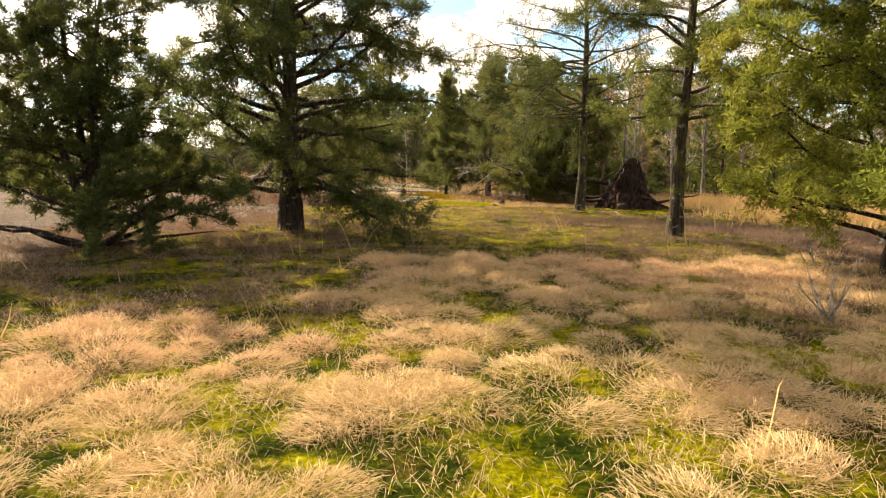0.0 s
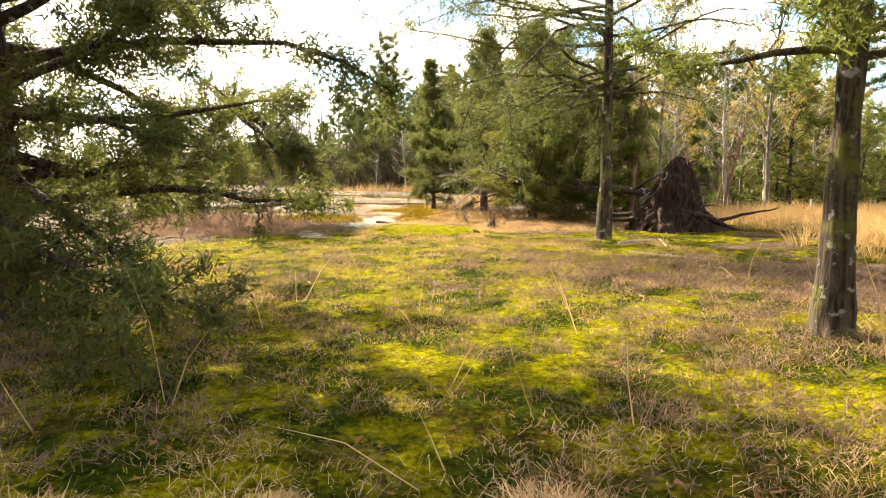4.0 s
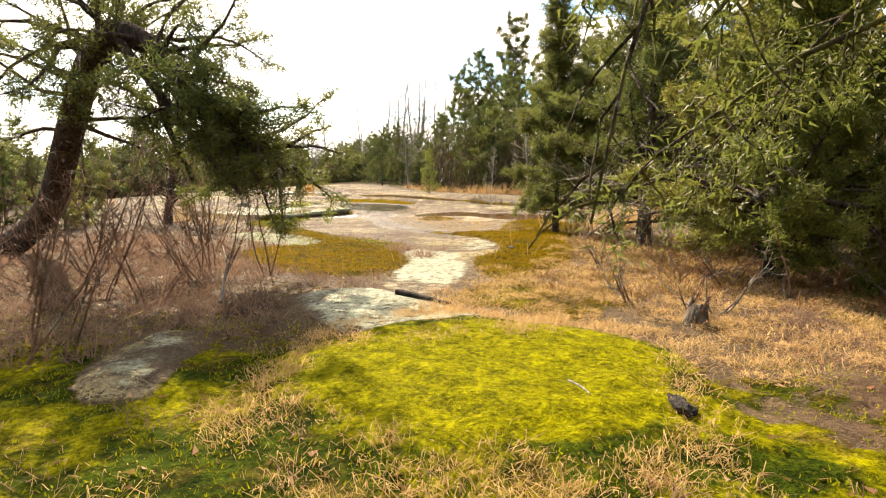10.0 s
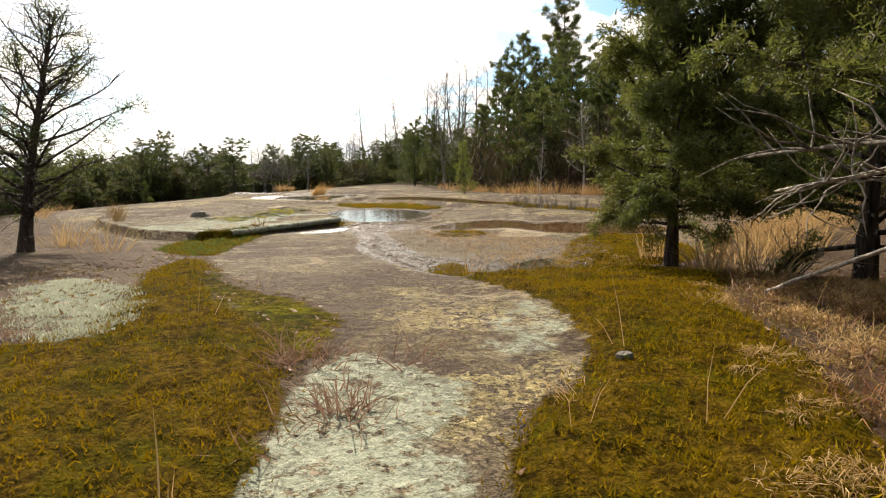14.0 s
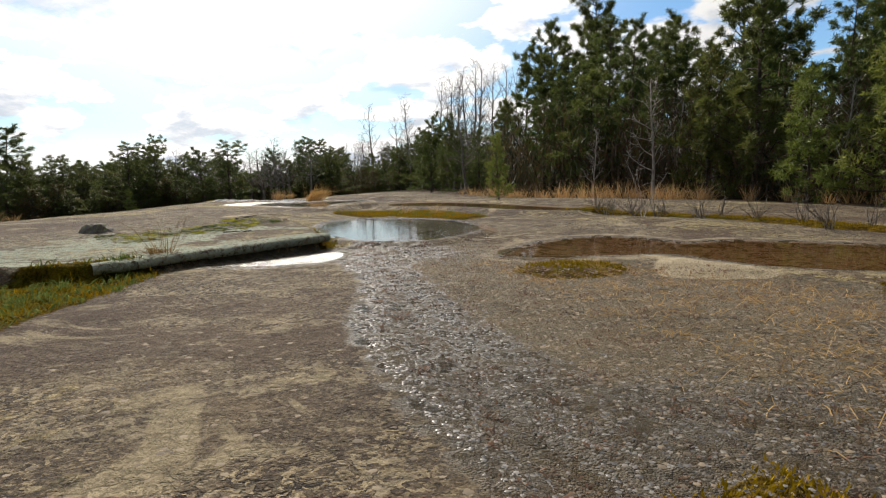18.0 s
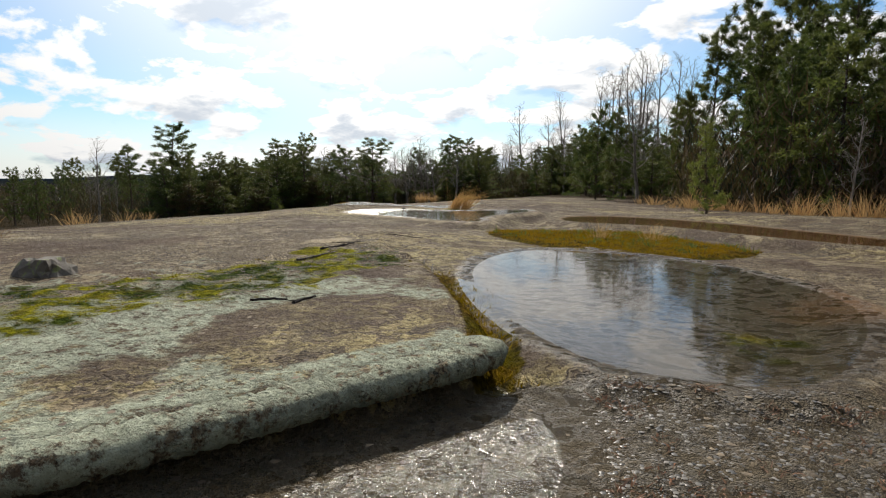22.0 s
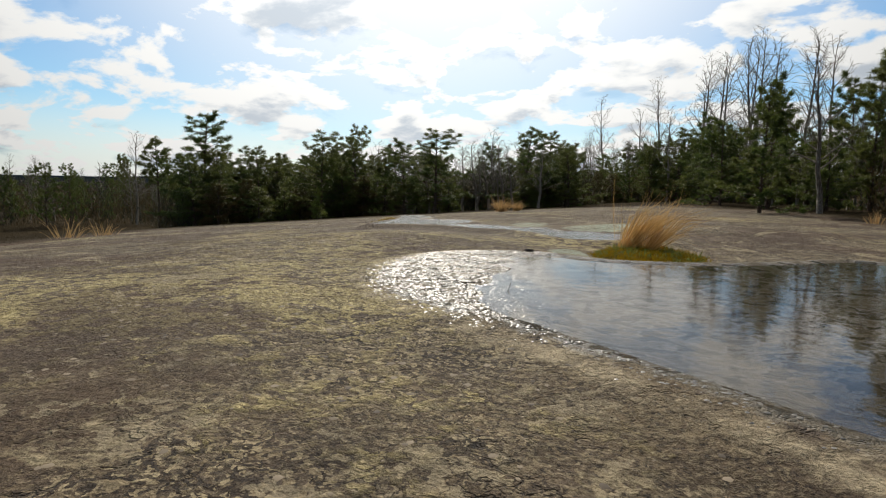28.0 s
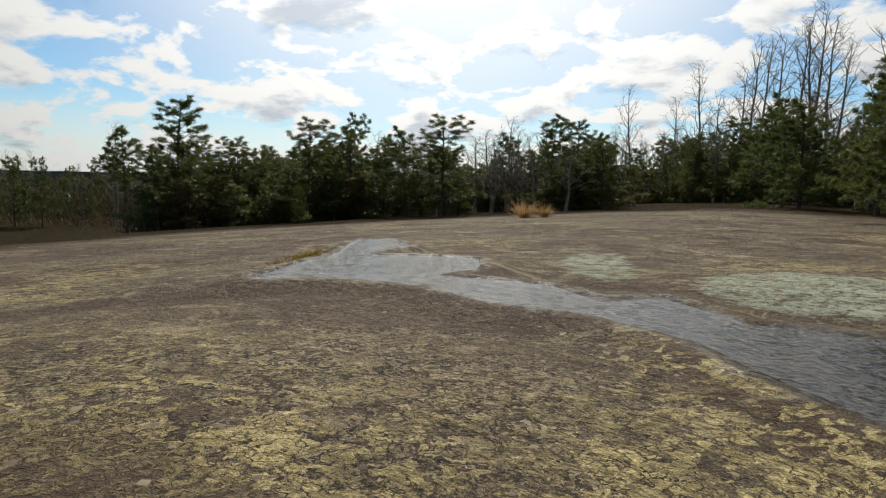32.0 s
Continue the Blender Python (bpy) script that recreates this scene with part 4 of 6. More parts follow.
# ---- trees ----
def limbs_of(rng, trunk, frm, n, reach, rise, droop, thick, kink=0.16):
    """Limbs round a trunk line: (path, radii) of each."""
    out = []
    k = len(trunk) - 1
    for i in range(n):
        f = frm + (0.97 - frm) * (i + rng.uniform(0, 0.8)) / n
        at = np.array([np.interp(f * k, np.arange(k + 1), trunk[:, j]) for j in range(3)])
        az = i * 2.4 + rng.normal(0, 0.4)
        length = reach(f) * rng.uniform(0.7, 1.12)
        el = rise(f) + rng.normal(0, 0.12)
        path = wander(rng, at, (math.cos(az) * math.cos(el), math.sin(az) * math.cos(el), math.sin(el)), length, 7, kink, droop)
        out.append((path, np.linspace(thick * (1.05 - 0.75 * f), 0.006, 8)))
    return out


def twigs_of(rng, path, every, length, start=0.25, kink=0.25, lift=0.02):
    seg = np.linalg.norm(np.diff(path, axis=0), axis=1).sum()
    out = []
    for f in np.arange(start, 1.0, every / max(seg, 0.1)):
        k = f * (len(path) - 1)
        at = np.array([np.interp(k, np.arange(len(path)), path[:, j]) for j in range(3)])
        d = unit(path[min(int(k) + 1, len(path) - 1)] - path[int(k)])
        way = unit(d * 0.6 + unit(rng.normal(size=3) * (1, 1, 0.55)) * 0.9)
        out.append(wander(rng, at, way, length * rng.uniform(0.55, 1.15) * (1.15 - 0.6 * f), 4, kink, lift))
    out.append(path[-3:])
    return out


def foliage(rng, soup, twigs, per_twig, spread, length, width, along=0.6):
    """Sprays of narrow leaves along twigs."""
    lines = np.array([np.stack([np.interp(np.linspace(0, len(t) - 1, 5), np.arange(len(t)), t[:, j]) for j in range(3)], 1) for t in twigs])
    pick = np.repeat(np.arange(len(lines)), per_twig)
    f = np.sqrt(rng.uniform(0.03, 1, len(pick))) * 3.999
    i = f.astype(int)
    r = (f - i)[:, None]
    base = lines[pick, i] * (1 - r) + lines[pick, i + 1] * r
    d = unit(lines[pick, i + 1] - lines[pick, i])
    way = unit(d * along + unit(rng.normal(size=base.shape)))
    base = base + rng.normal(0, spread, base.shape)
    soup.blades(base, way, length * rng.uniform(0.6, 1.3, len(base)), width * rng.uniform(0.7, 1.3, len(base)), rng)


def build_tree(name, place, trunk, r0, rng, limbs, twig_every, twig_len, per_twig, leaf, spread, mats, label, category, twig_tubes=True, trunk_sides=12, dead=0.0, flare=1.35, single=False, hang=0.02):
    """A tree of trunk, branches and crown, at its place."""
    th = empty_thing(name, place, label, category)
    tr = Soup()
    k = len(trunk)
    rad = r0 * (1 - 0.86 * np.linspace(0, 1, k) ** 0.9)
    rad[0] *= flare
    fine = np.linspace(0, k - 1, k * 4)
    line = np.stack([np.interp(fine, np.arange(k), trunk[:, j]) for j in range(3)], 1)
    wob = np.interp(fine, np.arange(k), rad) * (1 + 0.06 * rng.normal(size=len(fine)))
    tr.tube(line, wob, trunk_sides)
    lf, tw = Soup(), []
    for path, radii in limbs:
        br = Soup() if single else tr
        br.tube(path, radii, 5 if single else 4)
        mine = twigs_of(rng, path, twig_every, twig_len, lift=hang)
        if twig_tubes:
            for t in mine[:-1]:
                br.tube(t, np.linspace(0.007, 0.0025, len(t)), 3)
        if single:
            part_of("branch", br.mesh("branch", mats[0]), th)
        if rng.random() >= dead:
            tw += mine
    part_of("trunk", tr.mesh("trunk", mats[0], True), th)
    if tw and per_twig:
        foliage(rng, lf, tw, per_twig, spread, leaf[0], leaf[1])
        part_of("crown", lf.mesh("crown", mats[1]), th)
    return th


def straight(height, lean=(0, 0), steps=8, rng=None, kink=0.02):
    z = np.linspace(0, 1, steps)
    p = np.stack([lean[0] * z ** 1.3, lean[1] * z ** 1.3, height * z], 1)
    if rng is not None:
        p[1:, :2] += np.cumsum(rng.normal(0, kink * height / steps, (steps - 1, 2)), axis=0)
    return p


def cedar(place, height, r0, frm, spread, n, seed, mats, label, per_twig=34, leaf=(0.10, 0.016), lean=(0, 0), droop=-0.03, twig_every=0.11, twig_len=0.42, low=0.55, dead=0.0, rise0=0.15, single=True, extra=(), hang=0.02):
    rng = np.random.default_rng(seed)
    trunk = straight(height, lean, 9, rng)
    limbs = limbs_of(rng, trunk, frm, n, lambda f: spread * (low + (1 - low) * min(1, (f - frm) * 5)) * max(0.10, 1 - max(0, f - 0.25) ** 1.3 * 1.25),
                     lambda f: rise0 + 0.75 * f, droop, r0 * 0.36)
    for z, az, length, el in extra:
        at = np.array([np.interp(z, trunk[:, 2], trunk[:, 0]), np.interp(z, trunk[:, 2], trunk[:, 1]), z])
        limbs.append((wander(rng, at, (math.cos(az) * math.cos(el), math.sin(az) * math.cos(el), math.sin(el)), length, 9, 0.16, -0.05), np.linspace(r0 * 0.24, 0.004, 10)))
    place = (place[0], place[1], ground_at(*place[:2]) - 0.05)
    return build_tree("cedar_tree", place, trunk, r0, rng, limbs, twig_every, twig_len, per_twig, leaf, 0.05, mats, label, "tree", dead=dead, single=single, hang=hang)


CEDAR_M, SUN_TINT_M = (M_BARK, M_CEDAR), (M_BARK, M_CEDAR_SUN_TINT)
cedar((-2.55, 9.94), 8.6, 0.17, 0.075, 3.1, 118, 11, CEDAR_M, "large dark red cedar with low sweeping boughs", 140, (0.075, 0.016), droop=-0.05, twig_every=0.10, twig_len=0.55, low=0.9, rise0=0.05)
cedar((3.63, 9.3), 7.5, 0.105, 0.24, 2.6, 66, 12, (M_BARK_MOSSY, M_CEDAR_SUN_TINT), "red cedar with mossy lichen-spotted bare lower trunk", 150, (0.07, 0.015), twig_every=0.11, twig_len=0.45)
cedar((3.5, 15.35), 8.5, 0.115, 0.27, 3.3, 58, 13, (M_BARK_MOSSY, M_CEDAR), "red cedar with lichened trunk and drooping boughs", 54, (0.06, 0.013), lean=(-0.35, 0), droop=-0.05, twig_every=0.11, twig_len=0.6, dead=0.12, low=0.9,
      hang=-0.22, extra=((2.55, 2.9, 2.6, -0.12), (2.6, 3.3, 2.6, -0.15), (2.4, 2.5, 3.1, -0.1), (2.5, 3.7, 2.9, -0.12), (2.4, 2.1, 2.7, -0.1), (2.7, 3.05, 2.8, -0.18), (2.8, 2.7, 3.0, -0.2), (2.6, 4.2, 2.3, -0.1),
                         (2.7, 3.5, 2.5, -0.2), (2.4, 1.6, 2.3, -0.1), (2.6, 1.2, 2.5, -0.12), (2.45, 3.1, 2.7, -0.2), (2.6, 2.3, 3.5, -0.15), (2.5, 0.6, 2.2, -0.1),
                         (3.2, 3.2, 4.0, 0.05), (3.5, 3.5, 4.0, 0.05), (3.4, 2.9, 3.8, 0.1), (3.8, 3.3, 4.2, 0.1), (3.6, 3.8, 3.6, 0.05), (4.0, 3.0, 3.8, 0.1), (3.3, 4.1, 3.2, 0.05), (3.7, 3.6, 3.4, 0.0)))
cedar((4.95, 6.5), 5.0, 0.09, 0.08, 2.2, 74, 14, (M_BARK, M_CEDAR_SUN_GOLD), "young cedar with sunlit yellow-green painted into its leaves", 160, (0.075, 0.016), droop=-0.03, twig_every=0.1, twig_len=0.45, low=0.8)
cedar((2.9, 20.4), 4.8, 0.10, 0.04, 1.5, 80, 15, SUN_TINT_M, "dense upright red cedar at the outcrop's edge", 130, (0.075, 0.017), droop=0.03, twig_every=0.09, twig_len=0.36, low=0.9)
cedar((4.6, 19.8), 4.2, 0.08, 0.04, 1.3, 66, 16, SUN_TINT_M, "dense young cedar tinted as sunlit beside darker ones", 130, (0.075, 0.017), droop=0.03, twig_every=0.09, twig_len=0.36, low=0.9)
cedar((0.1, 26.5), 5.2, 0.07, 0.09, 1.15, 90, 17, CEDAR_M, "small red cedar with reddish stripped trunk base", 140, (0.07, 0.016), droop=0.01, twig_every=0.09, twig_len=0.36, low=0.85)
cedar((1.75, 23.4), 5.4, 0.09, 0.22, 1.9, 60, 23, CEDAR_M, "dark red cedar with dead bare lower limbs", 130, (0.07, 0.016), droop=-0.01, twig_every=0.1, twig_len=0.4, low=0.9, dead=0.15)
cedar((1.9, 26.0), 5.6, 0.09, 0.06, 1.9, 70, 18, CEDAR_M, "dark red cedar behind dead branches", 130, (0.075, 0.017), droop=0.0, twig_every=0.1, twig_len=0.4, low=0.9)
cedar((4.0, 23.4), 5.2, 0.09, 0.05, 1.8, 64, 20, SUN_TINT_M, "dark red cedar of the outcrop's edge", 130, (0.075, 0.017), droop=0.0, twig_every=0.1, twig_len=0.4, low=0.9)
cedar((-9.3, 25.7), 3.6, 0.10, 0.14, 1.9, 60, 19, CEDAR_M, "nearly bare weathered cedar at the rock's edge", 40, (0.06, 0.013), lean=(0.7, 0.3), droop=0.05, twig_every=0.06, twig_len=0.6, dead=0.7)


def low_cedar():
    """Several stems from one base, with low boughs."""
    rng = np.random.default_rng(21)
    x, y = -4.65, 7.9
    th = empty_thing("cedar_tree", (x, y, ground_at(x, y) - 0.05), "many-stemmed dark cedar with boughs sweeping the ground", "tree")
    lf, tw = Soup(), []
    for i, (dx, dy, h) in enumerate(((-0.5, 0.3, 3.8), (0.25, 0.2, 4.0), (-0.15, 0.4, 3.4), (-1.0, 0.1, 3.0))):
        tr = Soup()
        t = straight(h, (dx, dy), 8, rng, 0.05)
        tr.tube(t, np.linspace(0.075, 0.012, 8), 8)
        part_of("stem", tr.mesh("stem", M_BARK, True), th)
        for path, radii in limbs_of(rng, t, 0.10, 22, lambda f: 2.0 * (1 - 0.7 * f), lambda f: 0.05 + 0.6 * f, -0.02, 0.03):
            br = Soup()
            br.tube(path, radii, 4)
            mine = twigs_of(rng, path, 0.11, 0.45)
            for q in mine[:-1]:
                br.tube(q, np.linspace(0.006, 0.0025, len(q)), 3)
            part_of("branch", br.mesh("branch", M_BARK), th)
            tw += mine
    for az in (0.2, 0.9, 2.4, 3.3, 4.4, 5.6):
        path = wander(rng, (0, 0, 0.08), (math.cos(az), math.sin(az), 0.12), 1.7, 8, 0.15, 0.03)
        br = Soup()
        br.tube(path, np.linspace(0.045, 0.008, 9), 6)
        part_of("branch", br.mesh("branch", M_BARK), th)
    foliage(rng, lf, tw, 130, 0.03, 0.075, 0.016)
    part_of("crown", lf.mesh("crown", M_CEDAR), th)


low_cedar()


def leaning_cedar():
    rng = np.random.default_rng(22)
    base = np.array([-7.3, 19.7, ground_at(-7.3, 19.7) - 0.05])
    th = empty_thing("cedar_tree", base, "leaning cedar whose trunk arches over and droops", "tree")
    line = np.array([(-7.3, 19.7, -0.05), (-6.5, 19.35, 0.65), (-5.6, 18.8, 1.55), (-4.8, 18.35, 2.35), (-4.25, 18.1, 2.78), (-3.8, 18.15, 2.62), (-3.4, 18.2, 2.15), (-3.0, 18.3, 1.72), (-2.7, 18.5, 1.50), (-2.4, 18.7, 1.40)]) - base
    line[1:] += np.array([0.5, 0.1, -0.2]) * np.interp(np.arange(1, 10), (1, 5, 9), (1.0, 1.0, 0.2))[:, None]
    fine = np.linspace(0, 9, 37)
    pts = np.stack([np.interp(fine, np.arange(10), line[:, j]) for j in range(3)], 1)
    for _ in range(6):
        pts[1:-1] = (pts[:-2] + 2 * pts[1:-1] + pts[2:]) / 4
    tr = Soup()
    tr.tube(pts, np.interp(fine, (0, 4, 6, 9), (0.19, 0.125, 0.075, 0.018)), 10)
    part_of("trunk", tr.mesh("trunk", M_BARK, True), th)
    lf, tw = Soup(), []
    for i in range(92):
        f = rng.uniform(9, 36)
        at = np.array([np.interp(f, np.arange(37), pts[:, j]) for j in range(3)])
        az, el = rng.uniform(0, 6.28), rng.uniform(-0.2, 1.1) if f < 22 else rng.uniform(-0.9, 0.6)
        path = wander(rng, at, (math.cos(az) * math.cos(el), math.sin(az) * math.cos(el), math.sin(el)), rng.uniform(0.7, 1.7) if f < 24 else rng.uniform(0.5, 1.1), 7, 0.2, -0.03)
        br = Soup()
        br.tube(path, np.linspace(0.03, 0.005, 8), 5)
        mine = twigs_of(rng, path, 0.11, 0.5)
        for q in mine[:-1]:
            br.tube(q, np.linspace(0.006, 0.0025, len(q)), 3)
        part_of("branch", br.mesh("branch", M_BARK), th)
        tw += mine
    for ends in (((-3.8, 18.2, 2.5), (-3.4, 18.4, 2.1), (-3.25, 18.4, 1.55), (-3.0, 18.4, 1.05)), ((-3.7, 18.15, 2.55), (-3.0, 18.0, 1.85), (-2.5, 18.0, 1.25), (-2.2, 18.0, 0.95))):
        path = np.array(ends) - base
        br = Soup()
        br.tube(path, np.linspace(0.05, 0.02, 4), 6)
        part_of("branch", br.mesh("branch", M_BARK), th)
    foliage(rng, lf, tw, 66, 0.03, 0.065, 0.013)
    part_of("crown", lf.mesh("crown", M_CEDAR), th)


leaning_cedar()


# ---- woods beyond ----
def pine_kind(seed, height, mats, label, bare=0.3, spread=0.30, n=50, needles=84, leaf=(0.22, 0.032)):
    rng = np.random.default_rng(seed)
    trunk = straight(height, (rng.normal(0, 0.3), rng.normal(0, 0.3)), 8, rng)
    limbs = limbs_of(rng, trunk, bare, n, lambda f: height * spread * (1.0 - 0.72 * (f - bare) / (1 - bare)) * rng.uniform(0.35, 1.3), lambda f: 0.05 + 0.7 * f, 0.03, height * 0.006, 0.1)
    return build_tree("pine_tree", (0, 0, -80), trunk, height * 0.0095 + 0.02, rng, limbs, 0.30, 0.6, needles, leaf, 0.05, mats, label, "tree", twig_tubes=False, trunk_sides=7)


def bare_kind(seed, height, mat, label, name="bare_tree"):
    rng = np.random.default_rng(seed)
    th = empty_thing(name, (0, 0, -80), label, "tree")
    tr, br = Soup(), Soup()
    trunk = straight(height, (rng.normal(0, 0.4), rng.normal(0, 0.4)), 8, rng, 0.05)
    tr.tube(trunk, np.linspace(height * 0.013 + 0.012, 0.012, 8), 7)
    for path, radii in limbs_of(rng, trunk, 0.25, 17, lambda f: height * 0.36 * (1.05 - 0.75 * f), lambda f: 0.55 + 0.5 * f, 0.05, height * 0.006, 0.14):
        br.tube(path, radii, 4)
        for q in twigs_of(rng, path, 0.10 * height / 3, height * 0.13, 0.2, 0.2, 0.06)[:-1]:
            br.tube(q, np.linspace(0.0018 * height, 0.004, len(q)), 3)
            for p in twigs_of(rng, q, 0.05 * height / 2, height * 0.05, 0.2, 0.2, 0.04)[:-1]:
                br.tube(p[::2], np.linspace(0.005, 0.003, len(p[::2])), 3)
    part_of("trunk", tr.mesh("trunk", mat), th)
    part_of("crown", br.mesh("crown", mat), th, "leafless twigs")
    return th


def plant(kind, x, y, size, turn, squash=1.0, sink=0.1):
    ob = copy_thing(kind, pose(0, 0, 0))
    ob.matrix_basis = Matrix.Translation((x, y, ground_at(x, y) - sink)) @ Matrix.Rotation(turn, 4, "Z") @ Matrix.Diagonal((size * squash, size * squash, size, 1))
    return tagged(ob, group="trees of the wood")


PINE_M = (M_PINE_BARK, M_PINE)
pines = [pine_kind(31, 10, PINE_M, "tall loblolly pine with dark green crown"), pine_kind(32, 10, PINE_M, "tall loblolly pine with dark green crown", 0.45, 0.27, 30),
         pine_kind(33, 8, PINE_M, "bushy dark green pine of the wood's edge", 0.06, 0.40, 46), pine_kind(34, 9, PINE_M, "bushy dark green pine of the wood's edge", 0.12, 0.38, 42)]
young = [pine_kind(35, 4, (M_PINE_BARK, M_PINE_YOUNG), "young bright green pine", 0.05, 0.34, 50, 34, (0.17, 0.03)), pine_kind(36, 4, (M_PINE_BARK, M_PINE_YOUNG), "young bright green pine", 0.08, 0.30, 46, 34, (0.17, 0.03))]
bares = [bare_kind(41, 9, M_GREY_BARK, "leafless grey winter tree"), bare_kind(42, 8, M_GREY_BARK, "leafless grey winter tree"), bare_kind(43, 4, M_PALE_WOOD, "leafless pale grey sapling tree"), bare_kind(44, 3.2, M_RED_TWIG, "leafless reddish winter sapling stem", "sapling")]
dark_cedar = cedar((60, -60), 5.0, 0.09, 0.04, 1.5, 40, 45, CEDAR_M, "dark red cedar of the thicket", 30, (0.17, 0.045), twig_every=0.15, twig_len=0.5, single=False, low=0.9)
bronze_cedar = cedar((68, -60), 4.6, 0.08, 0.04, 1.5, 38, 48, (M_BARK, M_BRONZE), "winter-bronzed red cedar of the wood", 30, (0.17, 0.045), twig_every=0.15, twig_len=0.5, single=False, low=0.9)
sun_tint_cedar = cedar((64, -60), 4.2, 0.08, 0.04, 1.4, 36, 46, SUN_TINT_M, "cedar of the thicket tinted a sunlit yellow-green", 32, (0.17, 0.045), twig_every=0.15, twig_len=0.5, single=False, low=0.9)


def autumn_kind():
    rng = np.random.default_rng(47)
    trunk = straight(6.5, (0.4, 0.2), 8, rng, 0.05)
    limbs = limbs_of(rng, trunk, 0.25, 20, lambda f: 2.0 * (1.1 - 0.8 * f), lambda f: 0.5 + 0.5 * f, 0.04, 0.035)
    return build_tree("autumn_tree", (0, 0, -80), trunk, 0.08, rng, limbs, 0.25, 0.5, 12, (0.09, 0.05), 0.06, (M_GREY_BARK, M_AUTUMN), "slender tree with thin orange autumn leaves", "tree", trunk_sides=7)


autumn = autumn_kind()
rw = np.random.default_rng(5)


def scatter(kinds, n, box, size, ok, squash=(0.9, 1.2), gap=1.5, used=[]):
    """Plants n copies over a box where ok(x, y) holds, apart from one another."""
    got = 0
    for _ in range(n * 30):
        x, y = rw.uniform(box[0], box[1]), rw.uniform(box[2], box[3])
        if not ok(x, y) or any((x - a) ** 2 + (y - b) ** 2 < gap * gap for a, b in used):
            continue
        used.append((x, y))
        plant(kinds[rw.integers(len(kinds))], x, y, rw.uniform(*size), rw.uniform(0, 6.28), rw.uniform(*squash))
        got += 1
        if got >= n:
            break


off_rock = lambda x, y, d: float(inside(OUTCROP, np.array([x]), np.array([y]))[0]) < -d
right_side = lambda x, y: x > -2.6 - 0.20 * (y - 26.8) and off_rock(x, y, 1.9) and y > 40 - 0.4 * max(x, 0)
# the tall wood on the right
plant(pines[0], -8.0, 79.0, 1.75, 0.4), plant(pines[1], -11.0, 74.0, 1.35, 1.0), plant(pines[3], -13.0, 73.0, 1.25, 2.0), plant(pines[2], -9.0, 71.0, 1.3, 4.0)
plant(young[0], -8.8, 47.9, 0.66, 0.0, 0.8), plant(young[1], 1.0, 43.2, 0.9, 1.0), plant(young[0], 2.4, 41.6, 1.0, 2.0), plant(young[1], 4.6, 37.6, 1.1, 2.5)
scatter(pines, 84, (-14, 30, 48, 80), (0.52, 0.96), right_side, gap=2.4)
scatter([dark_cedar, pines[2]], 40, (-8, 24, 44, 66), (0.7, 1.1), right_side, gap=1.8)
scatter(bares[:2], 56, (-20, 24, 47, 90), (0.55, 1.1), right_side, gap=2.0)
scatter(bares[2:], 24, (-9, 14, 41, 54), (0.6, 1.1), right_side, gap=0.9)
for x, y, size, turn in ((-24.0, 94.0, 1.5, 0.2), (-27.5, 96.0, 1.62, 1.9), (-21.0, 97.0, 1.55, 3.0), (-30.0, 99.0, 1.5, 4.4), (-18.5, 95.0, 1.45, 5.2), (-25.5, 100.0, 1.7, 2.6), (-22.5, 92.0, 1.35, 0.9), (-33.0, 97.0, 1.3, 1.2)):
    plant(bares[int(turn * 10) % 2], x, y, size, turn)
for x, y, size, turn in ((-17.0, 62.0, 0.62, 0.5), (-14.0, 70.0, 0.8, 2.0), (-15.5, 78.0, 0.9, 4.0), (-18.5, 72.0, 0.55, 1.0)):
    plant(pines[2 + int(turn) % 2], x, y, size, turn, 1.1)
between = lambda x, y: -2.6 - 0.20 * (y - 26.8) > x > -5.0 - 0.36 * (y - 26.8) and off_rock(x, y, 2.0) and y > 62
scatter([pines[2], bronze_cedar, bares[0], bares[1], dark_cedar, bares[1]], 44, (-34, -8, 62, 104), (0.45, 0.72), between, (1.1, 1.5), gap=1.8)
# the hollow ahead
ahead = lambda x, y: x < -4.1 - 0.23 * (y - 26.8) - 1 and off_rock(x, y, 2.0) and y > 60 and (x + 14) * 0.64 + (y - 40) * 0.77 > 26
plant(bares[0], -47.0, 115.0, 1.55, 0.0), plant(bares[1], -33.0, 116.0, 2.1, 1.0), plant(bares[0], -30.0, 117.0, 2.0, 3.0), plant(bares[1], -36.0, 119.0, 1.9, 2.0), plant(bares[0], -26.0, 112.0, 1.9, 5.0)
scatter(bares[:2], 46, (-70, -12, 84, 125), (0.7, 1.15), ahead, gap=2.5)
scatter(pines[2:] + [dark_cedar, bronze_cedar, bares[1]], 190, (-66, -14, 66, 108), (0.40, 0.74), ahead, (1.3, 1.9), gap=1.4)
scatter(pines, 10, (-85, -16, 100, 135), (0.7, 1.0), ahead, gap=3.0)
scatter(pines, 12, (-20, 30, 90, 140), (0.8, 1.2), lambda x, y: x > -8 - 0.2 * (y - 26.8), gap=3.0)
scatter([dark_cedar, sun_tint_cedar, young[0], bares[3]], 16, (-24, -9.5, 20, 27.5), (0.35, 0.6), lambda x, y: off_rock(x, y, 0.9), gap=1.2)
